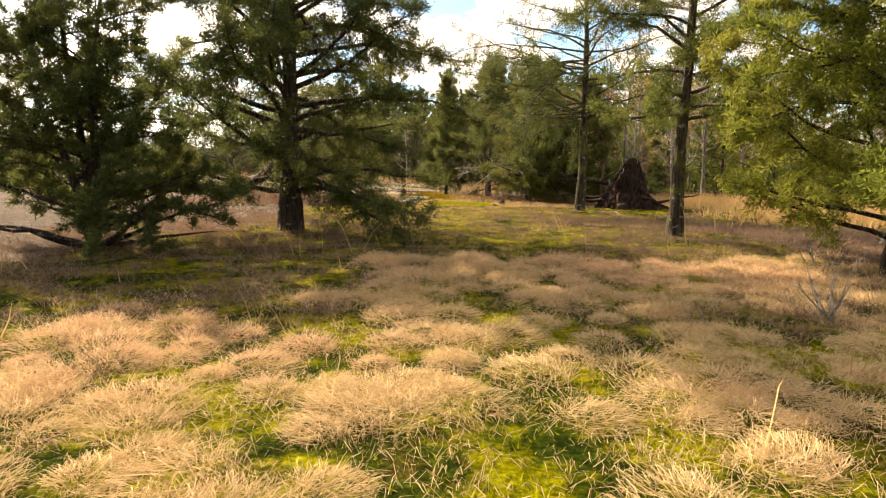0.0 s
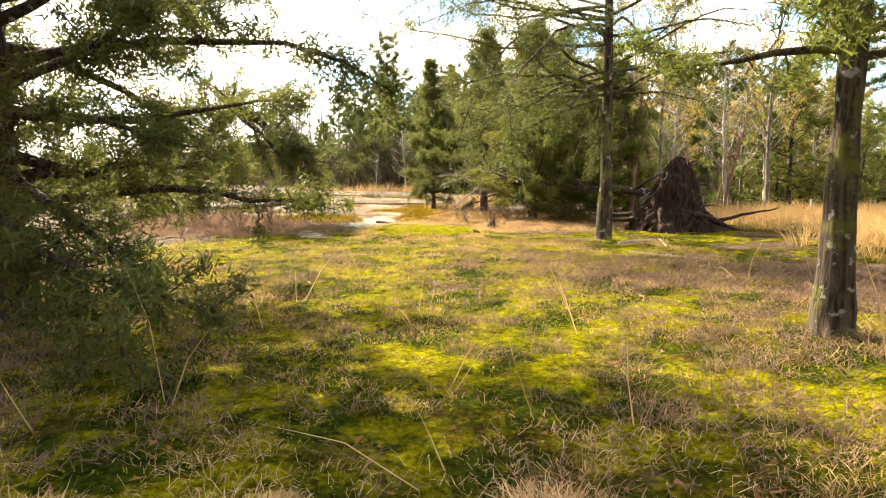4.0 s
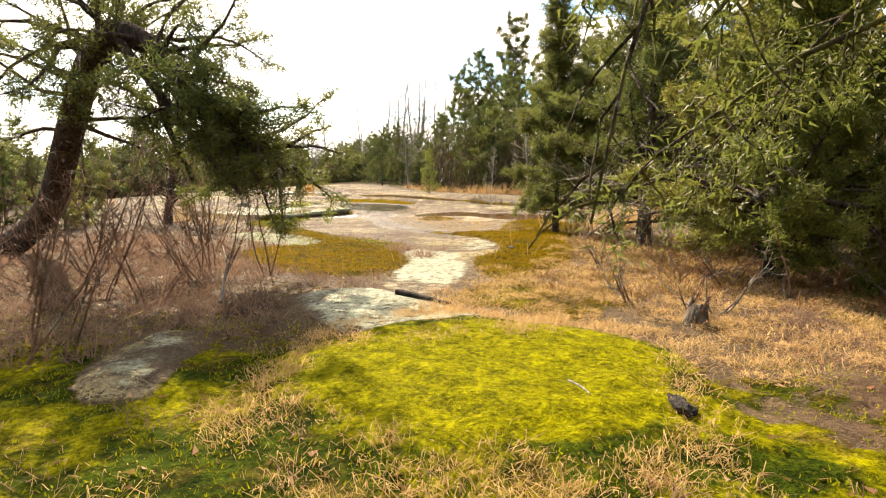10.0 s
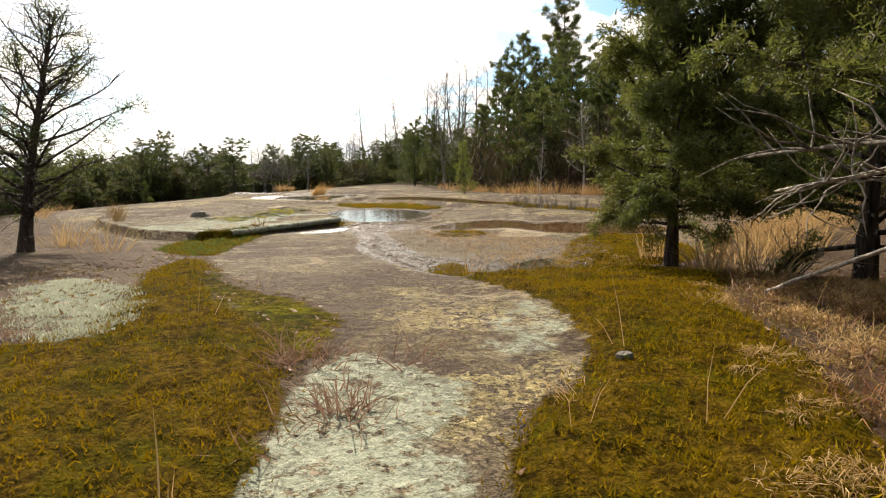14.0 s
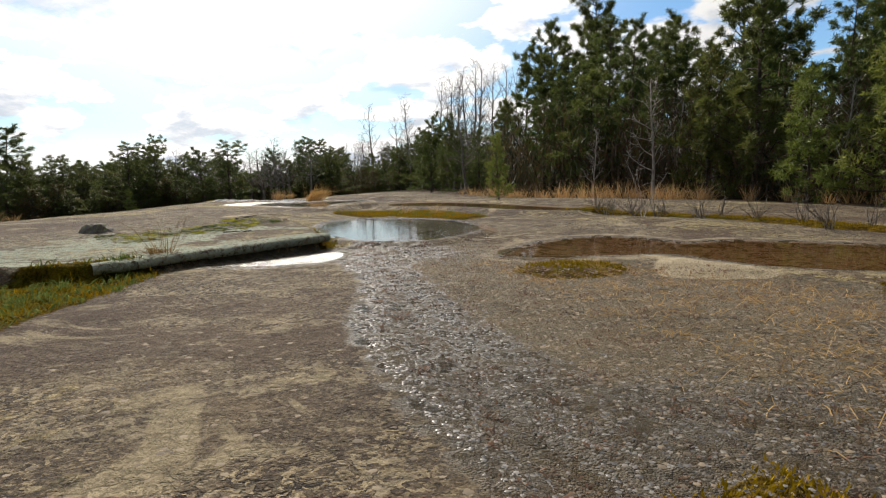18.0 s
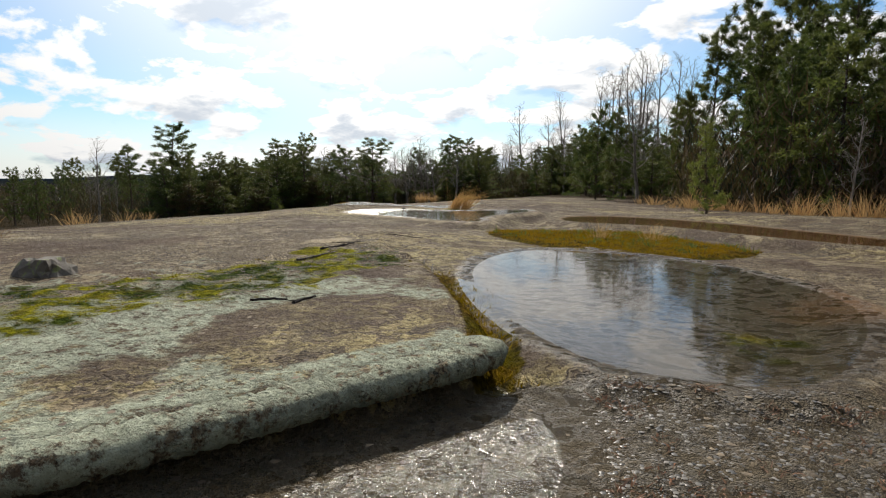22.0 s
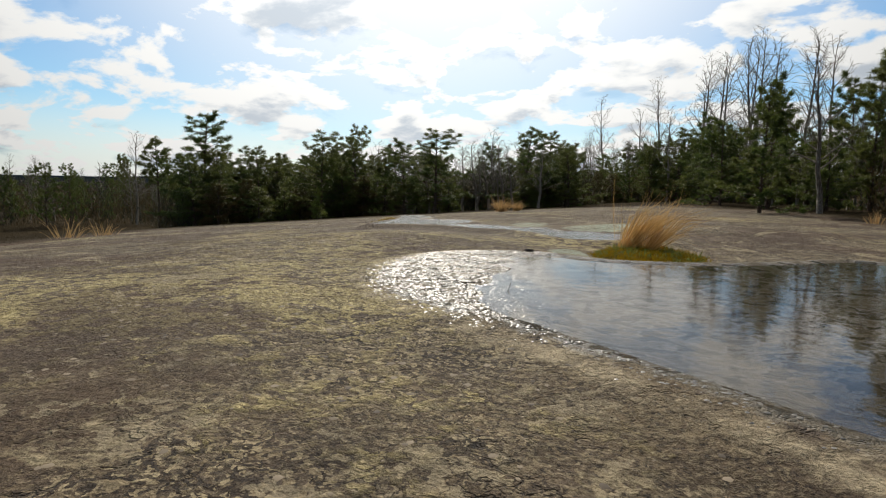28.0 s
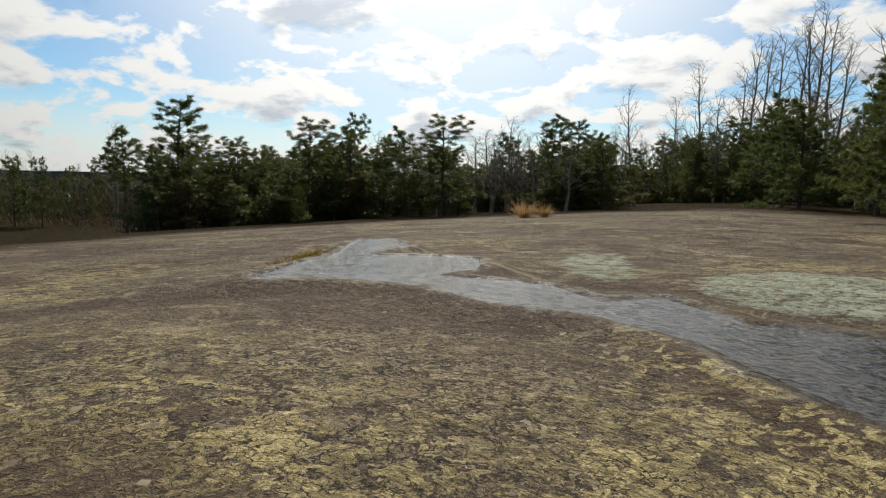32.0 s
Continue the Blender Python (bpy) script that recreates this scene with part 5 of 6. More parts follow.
# the group on the valley side
plant(pines[1], -56.2, 61.0, 0.90, 0.5, 1.6), plant(pines[1], -58.4, 58.6, 0.72, 2.5, 1.4), plant(pines[3], -50.6, 72.0, 0.85, 1.0)
scatter(pines[2:] + [dark_cedar, bronze_cedar], 80, (-62, -40, 52, 76), (0.46, 0.7), lambda x, y: 40 < math.hypot(x + 14, y - 39) < 58 and 47 < math.degrees(math.atan2(-(x + 14), y - 39)) < 64, (1.4, 2.0), gap=1.2)
scatter(pines[2:] + [dark_cedar, bronze_cedar, bares[0], bares[1]], 110, (-58, -26, 66, 90), (0.40, 0.68), lambda x, y: 36 < math.hypot(x + 14, y - 39) < 60 and 26 < math.degrees(math.atan2(-(x + 14), y - 39)) < 50, (1.4, 2.0), gap=1.2)
plant(young[0], -42.0, 60.7, 0.5, 0.0)
scatter(bares[:2] + pines[2:], 60, (-170, -50, 10, 110), (0.7, 1.1), lambda x, y: math.hypot(x + 14, y - 39) > 62 and math.degrees(math.atan2(-(x + 14), y - 39)) > 62, gap=3.0)
scatter(pines[2:] + [dark_cedar, bares[0], bares[1]], 60, (-120, -55, 20, 95), (0.42, 0.7), lambda x, y: 66 < math.hypot(x + 14, y - 39) < 105 and 60 < math.degrees(math.atan2(-(x + 14), y - 39)) < 82, gap=2.0)
# low growth that closes the woods
def undergrowth(name, n, box, ok, height, mat, label, seed):
    rng = np.random.default_rng(seed)
    x, y = rng.uniform(box[0], box[1], n), rng.uniform(box[2], box[3], n)
    k = ok(x, y)
    x, y = x[k], y[k]
    per = 60
    tall = height * rng.uniform(0.35, 1.0, len(x))
    pick = np.repeat(np.arange(len(x)), per)
    b = np.column_stack([x[pick] + rng.normal(0, 0.45, len(pick)), y[pick] + rng.normal(0, 0.45, len(pick)), ground(x, y)[pick] + tall[pick] * rng.uniform(0, 1, len(pick)) ** 1.3])
    way = unit(np.column_stack([rng.normal(0, 0.5, (len(pick), 2)), np.ones(len(pick))]))
    q = Soup()
    q.blades(b, way, rng.uniform(0.2, 0.7, len(pick)), rng.uniform(0.02, 0.07, len(pick)), rng)
    tagged(new(name, q.mesh(name, mat)), label, "undergrowth", kind="stuff")


beyond = lambda x, y, d: inside(OUTCROP, x, y) < -d
right_zone = lambda x, y: (x > -4.1 - 0.23 * (y - 26.8)) & beyond(x, y, 1.9) & (y > 42 - 0.4 * np.maximum(x, 0))
left_zone = lambda x, y: (x < -5.1 - 0.23 * (y - 26.8)) & ((x + 14) * 0.64 + (y - 40) * 0.77 > 34) & (np.hypot(x + 14, y - 39) < 75)
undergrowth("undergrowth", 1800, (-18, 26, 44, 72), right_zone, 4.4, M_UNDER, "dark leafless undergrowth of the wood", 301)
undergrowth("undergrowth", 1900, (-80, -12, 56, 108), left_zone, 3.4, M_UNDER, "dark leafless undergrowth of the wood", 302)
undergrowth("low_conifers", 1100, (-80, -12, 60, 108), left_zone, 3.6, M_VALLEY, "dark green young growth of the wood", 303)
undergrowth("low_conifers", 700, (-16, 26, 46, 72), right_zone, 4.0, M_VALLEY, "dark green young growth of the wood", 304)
turn_of = lambda x, y: np.degrees(np.arctan2(-(x + 14), y - 39))
valley_edge = lambda x, y: (np.hypot(x + 14, y - 39) > 42) & (np.hypot(x + 14, y - 39) < 60) & (turn_of(x, y) > 24) & (turn_of(x, y) < 66)
valley = lambda x, y: (np.hypot(x + 14, y - 39) > 66) & (np.hypot(x + 14, y - 39) < 125) & (turn_of(x, y) > 58)
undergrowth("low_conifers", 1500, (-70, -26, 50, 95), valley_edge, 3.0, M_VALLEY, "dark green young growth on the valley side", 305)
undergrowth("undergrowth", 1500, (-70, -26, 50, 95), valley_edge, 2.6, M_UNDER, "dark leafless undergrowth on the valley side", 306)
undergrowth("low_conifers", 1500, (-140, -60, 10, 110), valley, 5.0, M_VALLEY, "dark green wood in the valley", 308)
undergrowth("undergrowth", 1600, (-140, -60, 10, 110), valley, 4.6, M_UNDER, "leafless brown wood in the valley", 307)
# thicket behind the root plate and round the glade
thick = lambda x, y: off_rock(x, y, 2.2) and not (x < 8.5 and y < 19.0)
plant(autumn, 5.6, 25.0, 1.05, 0.0), plant(autumn, 8.6, 27.0, 1.2, 2.0), plant(autumn, 3.6, 29.5, 1.1, 1.0)
plant(bares[2], 8.5, 22.3, 1.15, 0.3), plant(bares[2], 10.2, 23.6, 1.2, 1.7), plant(bares[2], 6.6, 21.5, 0.9, 3.7), plant(bares[3], 5.0, 19.0, 1.2, 1.0)
scatter([sun_tint_cedar, autumn, young[1], sun_tint_cedar, autumn], 44, (3.6, 26, 22, 38), (0.6, 1.05), thick, gap=1.3)
scatter([bares[2], bares[3], autumn, sun_tint_cedar], 34, (4.2, 20, 20.5, 34), (0.5, 1.0), thick, gap=0.8)
scatter(pines[2:] + [sun_tint_cedar, autumn], 30, (5, 40, 32, 46), (0.6, 0.9), thick, gap=2.2)
scatter([sun_tint_cedar, autumn, bares[2], sun_tint_cedar], 26, (13, 34, 6, 28), (0.7, 1.2), thick, gap=2.0)
scatter(pines[2:] + [pines[0]], 16, (1, 16, 30, 44), (0.72, 0.95), thick, gap=1.8)
# left of the start, and behind
scatter([dark_cedar, bares[2], bares[0]], 30, (-34, -11, 4, 26), (0.5, 0.8), lambda x, y: x < -11 - (y - 8) * 0.4, gap=2.0)
scatter([dark_cedar, pines[3], bares[0]], 24, (-22, 24, -26, -6), (0.8, 1.2), lambda x, y: True, gap=2.5)
for k in pines + young + bares + [autumn, dark_cedar, sun_tint_cedar, bronze_cedar]:
    for o in (*k.children_recursive, k):
        bpy.data.objects.remove(o)


# ---- ground cover ----
def stuff(name, soup, mat, label, category):
    return tagged(new(name, soup.mesh(name, mat)), label, category, kind="stuff")


def on_ground(x, y, lift=0.0):
    return np.stack([x, y, ground(x, y) + lift], 1)


def clumps(soup, rng, x, y, blades, height, spread, width, curl=1.0, radius=0.06, lean=(0, 0)):
    """Fountains of dry blades at the given places."""
    base = on_ground(x, y, -0.01)
    size = rng.uniform(0.6, 1.25, len(x))
    pick = np.repeat(np.arange(len(x)), blades)
    off = rng.normal(0, radius, (len(pick), 2)) * size[pick][:, None]
    b = base[pick] + np.column_stack([off, np.zeros(len(pick))])
    way = unit(np.column_stack([off / radius * 0.35 + rng.normal(0, spread, (len(pick), 2)) + np.array(lean), np.ones(len(pick))]))
    soup.blades(b, way, height * size[pick] * rng.uniform(0.5, 1.2, len(pick)), width * rng.uniform(0.7, 1.4, len(pick)), rng, curl)


def spread_over(rng, n, box, keep):
    """Up to n random places in a box where keep(x, y), between 0 and 1, lets them stand."""
    x, y = rng.uniform(box[0], box[1], n), rng.uniform(box[2], box[3], n)
    k = rng.random(n) < keep(x, y)
    return x[k], y[k]


gr = np.random.default_rng(7)
straw, herb, tan_grass, stalk = Soup(), Soup(), Soup(), Soup()
drift = lambda x, y: np.clip(0.5 + 0.55 * ripple(x, y, 0.7, 6) + 0.35 * ripple(x, y, 0.3, 2), 0, 1)
meadow = lambda x, y: np.maximum(smooth(5.0, 4.2, y) * smooth(-3.6, -2.6, x), smooth(7.7, 6.6, y) * smooth(-1.5, -0.5, x))


def mops(soup, rng, x, y, blades, height, width, radius):
    """Low domes of matted, drooping blades."""
    base = on_ground(x, y, -0.01)
    size = rng.uniform(0.55, 1.3, len(x))
    comb = rng.normal(0, 0.35, (len(x), 2))
    pick = np.repeat(np.arange(len(x)), blades)
    r, a = np.sqrt(rng.random(len(pick))), rng.uniform(0, 6.28, len(pick))
    out = np.column_stack([np.cos(a), np.sin(a)])
    b = base[pick] + np.column_stack([out * (r * radius * size[pick])[:, None], height * 0.45 * size[pick] * (1 - r * r)])
    way = unit(np.column_stack([out * (0.25 + 0.6 * r)[:, None] + 1.3 * comb[pick] + rng.normal(0, 0.65, (len(pick), 2)), rng.uniform(0.05, 0.9, len(pick))]))
    soup.blades(b, way, height * size[pick] * rng.uniform(0.5, 1.25, len(pick)), width * rng.uniform(0.7, 1.4, len(pick)), rng, 1.7)


gx0, gy0 = np.meshgrid(np.arange(-4.4, 5.4, 0.31), np.arange(1.1, 8.0, 0.31))
x, y = (gx0 + gr.normal(0, 0.13, gx0.shape)).ravel(), (gy0 + gr.normal(0, 0.13, gy0.shape)).ravel()
k = gr.random(len(x)) < meadow(x, y) * (0.34 + 0.45 * smooth(0.3, 0.6, drift(x, y)) + 0.2 * (y > 4.6))
mops(straw, gr, x[k], y[k], 520, 0.135, 0.0025, 0.19)
x, y = spread_over(gr, 1500, (-4.5, 5.5, 1.0, 9.0), lambda x, y: 0.7 * meadow(x, y - 0.8))
clumps(straw, gr, x, y, 40, 0.13, 1.1, 0.0025, 1.6, 0.12)
stuff("dry_grass", straw, M_STRAW, "matted clumps of dry orange straw grass", "grass")
x, y = spread_over(gr, 6000, (-6.5, 7.5, 2.5, 14.0), lambda x, y: 0.95 * smooth(2.5, 4.5, y) * smooth(14.5, 11.5, y) * (0.22 + 0.78 * smooth(0.6, 2.4, np.abs(x - 0.2 - 0.06 * y))) * np.clip(1.15 - 0.75 * drift(x + 1.0, y + 3.0), 0, 1))
clumps(herb, gr, x, y, 34, 0.14, 0.75, 0.004, 0.7, 0.08)
x, y = spread_over(gr, 1500, (-7.5, -1.2, 15.6, 22.0), lambda x, y: 0.6 * smooth(-1.0, -2.2, x) * (inside(MOSS_LEFT, x, y) < 0) * (inside(GREY_SLAB_B, x, y) < 0) * (inside(REINDEER, x, y) < 0))
clumps(herb, gr, x, y, 24, 0.17, 0.7, 0.006, 0.5, 0.07)
x, y = spread_over(gr, 700, (-1.8, 3.2, 12.2, 15.4), lambda x, y: 0.35 * drift(x, y))
clumps(herb, gr, x, y, 20, 0.10, 0.9, 0.005, 0.6, 0.06)
x, y = spread_over(gr, 620, (1.1, 4.6, 10.8, 15.2), lambda x, y: 0.8 * drift(x + 1, y + 2))
clumps(herb, gr, x, y, 34, 0.12, 0.9, 0.005, 1.2, 0.08)
x, y = spread_over(gr, 2200, (-3.5, 4.6, 7.0, 15.2), lambda x, y: 0.6 * np.clip(drift(x + 3, y) + 0.1, 0, 1))
clumps(tan_grass, gr, x, y, 40, 0.10, 1.0, 0.003, 1.6, 0.09)
x, y = spread_over(gr, 800, (0.6, 5.0, 16.8, 21.5), lambda x, y: 0.75 * np.clip(1.1 - drift(x + 2, y + 1), 0, 1) * (inside(MOSS_DOME, x, y) < -0.1))
clumps(herb, gr, x, y, 34, 0.11, 0.9, 0.004, 0.8, 0.09)
stuff("dry_herbs", herb, M_HERB, "low brown withered herbs and heather", "undergrowth")
x, y = spread_over(gr, 1500, (-0.5, 5.0, 17.0, 27.0), lambda x, y: 0.5 * np.clip(0.35 + drift(x, y), 0, 1) * (inside(OUTCROP, x, y) < -0.1) * (inside(MOSS_RIGHT, x, y) < 0.05 + 0.25 * drift(x, y)) * smooth(27, 24, y))
clumps(tan_grass, gr, x, y, 70, 0.12, 0.9, 0.003, 1.9, 0.09)
x, y = spread_over(gr, 460, (0.0, 3.6, 16.7, 20.5), lambda x, y: 0.7 * drift(x + 2, y + 1) * (inside(MOSS_DOME, x, y) < -0.1) * (inside(GREY_SLAB, x, y) < -0.05))
mops(tan_grass, gr, x, y, 90, 0.11, 0.003, 0.12)
x, y = spread_over(gr, 420, (-0.9, 1.5, 14.2, 18.4), lambda x, y: 0.8 * (np.abs(inside(MOSS_DOME, x, y) + 0.15) < 0.28) + 0.5 * (np.abs(inside(GREY_SLAB, x, y) + 0.2) < 0.15))
clumps(tan_grass, gr, x, y, 60, 0.11, 0.9, 0.003, 1.5, 0.08)
x, y = spread_over(gr, 900, (6.0, 16.0, 12.5, 22.0), lambda x, y: 0.8 * smooth(6.0, 8.5, x) * (np.hypot(x - 5.2, y - 17.4) > 1.6))
clumps(tan_grass, gr, x, y, 46, 0.42, 0.3, 0.010, 0.5, 0.12)
x, y = spread_over(gr, 2600, (-16.0, 12.0, 26.0, 62.0), lambda x, y: 0.8 * smooth(-0.2, -0.8, inside(OUTCROP, x, y)) * smooth(-1.9, -1.2, inside(OUTCROP, x, y)) * (x > -4.1 - 0.25 * (y - 26.8)))
clumps(tan_grass, gr, x, y, 44, 0.62, 0.22, 0.012, 0.5, 0.14)
x, y = spread_over(gr, 420, (-34.0, -6.0, 24.0, 60.0), lambda x, y: 0.5 * smooth(0.1, -0.5, inside(OUTCROP, x, y)) * smooth(-1.9, -1.0, inside(OUTCROP, x, y)) * (x < -4.1 - 0.25 * (y - 26.8)))
clumps(tan_grass, gr, x, y, 36, 0.5, 0.25, 0.012, 0.5, 0.14)
x, y = spread_over(gr, 900, (0.2, 3.2, 19.5, 26.0), lambda x, y: 0.55 * drift(x, y + 5) * (inside(OUTCROP, x, y) < -0.1))
mops(tan_grass, gr, x, y, 70, 0.10, 0.003, 0.12)
stuff("tan_grass", tan_grass, M_TAN, "dry tan grass edging rock and wood", "grass")
x, y = spread_over(gr, 70, (-4.5, 5.5, 1.8, 12.0), lambda x, y: np.ones_like(x))
clumps(stalk, gr, x, y, 2, 0.55, 0.25, 0.007, 0.4, 0.04)
x, y = spread_over(gr, 60, (-3.5, 1.5, 17.5, 29.0), lambda x, y: (inside(OUTCROP, x, y) < 0.1).astype(float))
clumps(stalk, gr, x, y, 3, 0.34, 0.25, 0.005, 0.4, 0.04)
stuff("grass_stalks", stalk, M_TAN, "single tall dry grass stalks", "grass")

# moss tufts
mt, ot, gt = Soup(), Soup(), Soup()


def tufts(soup, rng, x, y, per, length, width, radius):
    b = on_ground(x, y, -0.004)
    pick = np.repeat(np.arange(len(x)), per)
    base = b[pick] + np.column_stack([rng.normal(0, radius, (len(pick), 2)), np.zeros(len(pick))])
    way = unit(np.column_stack([rng.normal(0, 0.6, (len(pick), 2)), np.ones(len(pick))]))
    soup.blades(base, way, length * rng.uniform(0.5, 1.3, len(pick)), width * rng.uniform(0.7, 1.3, len(pick)), rng)


x, y = spread_over(gr, 12000, (-3.6, 4.0, 5.0, 17.2), lambda x, y: 0.85 * smooth(17.8, 16.5, y) * smooth(4.5, 8.0, y) * np.clip(0.25 + 0.42 * ripple(x, y, 0.85, 3) + 0.5 * smooth(7, 11, y), 0, 1) * (inside(GREY_SLAB, x, y) < 0) * (inside(GREY_SLAB_B, x, y) < 0))
tufts(mt, gr, x, y, 9, 0.026, 0.008, 0.06)
x, y = spread_over(gr, 2200, (-4.0, 5.0, 1.0, 5.0), lambda x, y: 0.6 * (1 - drift(x, y)))
tufts(mt, gr, x, y, 8, 0.04, 0.010, 0.06)
stuff("moss", mt, M_MOSS_BLADE, "bright yellow-green carpet moss tufts", "moss")
for box, outline, n, per, length in (((-6.6, -1.2, 19, 26.2), MOSS_LEFT, 5200, 8, 0.035), ((-2.4, 0.6, 19.4, 26.3), MOSS_RIGHT, 4800, 8, 0.035), ((-2.8, -2.1, 25.3, 26.5), CLUMP_A, 900, 9, 0.026), ((-2.3, -1.5, 25.4, 26.1), CLUMP_B, 900, 9, 0.026), ((-1.6, 0.7, 26.2, 30.5), CLUMP_D, 4200, 8, 0.026), ((-21.5, -20.5, 44.8, 46.0), STREAM_ISLE, 300, 8, 0.04), ((-10.5, -6, 35.8, 40), ISLAND, 2600, 7, 0.05),
                                     ((-15.6, -13.4, 41.7, 44.6), TUFT_ISLE, 1400, 8, 0.05), ((-9, -6.6, 30.9, 33.6), CRACK, 900, 9, 0.035), ((-8.5, -5.9, 25.8, 29.4), EDGE_MOSS, 1400, 7, 0.05),
                                     ((-4.3, -3, 30.1, 31.3), PATCH, 700, 8, 0.04), ((-5.3, 1, 33.6, 39), SHRUB_STRIP, 1600, 7, 0.06), ((-15.4, -13.8, 41.6, 42.7), TUFT_MOSS, 700, 8, 0.03)):
    x, y = spread_over(gr, n, box, lambda x, y: smooth(-0.05, 0.12, inside(outline, x, y)))
    tufts(ot, gr, x, y, per, length, 0.010, 0.05)
x, y = spread_over(gr, 2600, (-14, -8.3, 30.4, 34.5), lambda x, y: 0.7 * smooth(0.0, 0.2, inside(BAND, x, y)) * drift(x, y))
tufts(ot, gr, x[::4], y[::4], 8, 0.018, 0.008, 0.05)
stuff("olive_moss", ot, M_OLIVE_BLADE, "olive brown moss mats on rock", "moss")
for box, outline, n in (((-8.5, -5.9, 25.8, 29.4), EDGE_MOSS, 420), ((-10, -6.2, 36.5, 39.6), ISLAND, 110), ((-15.5, -13.6, 42, 44), TUFT_ISLE, 120)):
    x, y = spread_over(gr, n, box, lambda x, y: smooth(-0.05, 0.12, inside(outline, x, y)))
    clumps(gt, gr, x, y, 14, 0.10, 0.6, 0.010, 0.9, 0.04)
lt = Soup()
x, y = spread_over(gr, 1800, (-5.6, -3.2, 21.2, 23.4), lambda x, y: smooth(-0.05, 0.15, inside(REINDEER, x, y)) * np.clip(0.3 + drift(x, y), 0, 1))
tufts(lt, gr, x, y, 14, 0.035, 0.009, 0.035)
stuff("reindeer_lichen", lt, M_LICHEN, "pale grey-green cushions of reindeer lichen", "lichen")
stuff("green_herbs", gt, M_GREEN_BLADE, "low green sedge and herbs on moss", "plants")

# grey debris on the wet gravel and flakes on the bare rock
peb = Soup()
x, y = spread_over(gr, 2600, (-6.6, -0.6, 25.8, 32.2), lambda x, y: smooth(0.0, 0.2, inside(GRAVEL, x, y)))
clumps(peb, gr, x[:900], y[:900], 26, 0.036, 1.3, 0.007, 0.8, 0.03)
lying = Soup()
x, y = spread_over(gr, 700, (-4.6, -0.6, 25.8, 30.5), lambda x, y: smooth(0.1, 0.4, inside(GRAVEL, x, y)) * smooth(1.0, 1.6, x + 2.3 + 0.667 * (y - 24.9)))
clumps(lying, gr, x, y, 12, 0.12, 2.6, 0.004, 0.6, 0.06)
stuff("lying_straw", lying, M_TAN, "thin dry straw lying over gravel", "grass")
stuff("withered_tufts", peb, M_HERB, "small withered brown tufts on gravel", "plants")


def stones(name, x, y, size, mat, label, rng, flat=0.35, sink=0.3):
    """Many small uneven stones joined in one mesh."""
    d = np.array([(1, 0, 0), (0.3, 0.95, 0), (-0.8, 0.6, 0), (-0.8, -0.6, 0), (0.3, -0.95, 0), (0, 0, 1)], float)
    n = len(x)
    v = d[None] * rng.uniform(0.6, 1.2, (n, 6, 1)) * (size * rng.uniform(0.4, 1.5, n))[:, None, None]
    v[:, :, 2] *= flat
    a = rng.uniform(0, 6.28, n)
    c, q = np.cos(a)[:, None], np.sin(a)[:, None]
    v = np.stack([v[..., 0] * c - v[..., 1] * q, v[..., 0] * q + v[..., 1] * c, v[..., 2]], -1)
    v += on_ground(x, y, 0.0)[:, None] + np.array([0, 0, -sink * size * flat * 0.3])
    i = np.arange(n)[:, None, None] * 6
    f = (i + np.array([[0, 1, 5], [1, 2, 5], [2, 3, 5], [3, 4, 5], [4, 0, 5]])[None]).reshape(-1, 3)
    return tagged(new(name, mesh_of(name, v.reshape(-1, 3), f, mat)), label, "stones", kind="stuff")


def pebble_material(name, rough, dark, light):
    m, n, p = material(name, None, rough, 0.4)
    n.link(n.mix(n.add("ShaderNodeNewGeometry").outputs["Random Per Island"], dark, light), p.inputs["Base Color"])
    return m


M_WET_STONE = pebble_material("wet_granite", 0.32, (0.02, 0.018, 0.016), (0.22, 0.20, 0.17))
M_DRY_STONE = pebble_material("loose_granite", 0.85, (0.05, 0.036, 0.024), (0.25, 0.195, 0.13))
wet_side = lambda x, y: np.maximum(smooth(0.75, 0.30, x + 2.3 + 0.667 * (y - 24.9)), np.maximum(0.7 * smooth(27.8, 26.6, y), 0.9 * bump_at(x, y, -5.6, 31.0, 0.8, 0.9)))
ax, ay = spread_over(gr, 60000, (-6.6, -1.0, 24.8, 32.2), lambda x, y: smooth(0.0, 0.1, inside(GRAVEL, x, y)) * wet_side(x, y))
bx, by = spread_over(gr, 34000, (-15.8, -11.5, 37.8, 41.8), lambda x, y: smooth(-0.15, 0.05, inside(POND_B, x, y)) * np.maximum(smooth(0.45, -0.2, (x + 14.35) * 0.8 + (y - 40.2) * 0.35), 0.4 * smooth(0.25, 0.1, inside(POND_B, x, y)) * smooth(-11.8, -12.6, x)))
stones("gravel", np.r_[ax, bx], np.r_[ay, by], 0.008, M_WET_STONE, "wet grey granite gravel washed into hollows", gr)
ax, ay = spread_over(gr, 26000, (-6.6, -0.6, 24.8, 32.2), lambda x, y: smooth(0.0, 0.15, inside(GRAVEL, x, y)) * (1 - wet_side(x, y)) * (inside(BROWN, x, y) < -0.05) * (inside(MOSS_RIGHT, x, y) < -0.05))
stones("gravel", ax, ay, 0.011, M_DRY_STONE, "dry tan granite gravel in the hollow", gr)
bare_rock = lambda x, y: smooth(0.1, 0.3, inside(OUTCROP, x, y)) * (inside(POND, x, y) < -0.05) * (inside(POND_B, x, y) < -0.05) * (inside(BROWN, x, y) < -0.05) * (inside(GRAVEL, x, y) < 0)
fx, fy = spread_over(gr, 34000, (-19, -1, 20, 47), lambda x, y: bare_rock(x, y) * np.clip(drift(x, y) - 0.05, 0, 1))
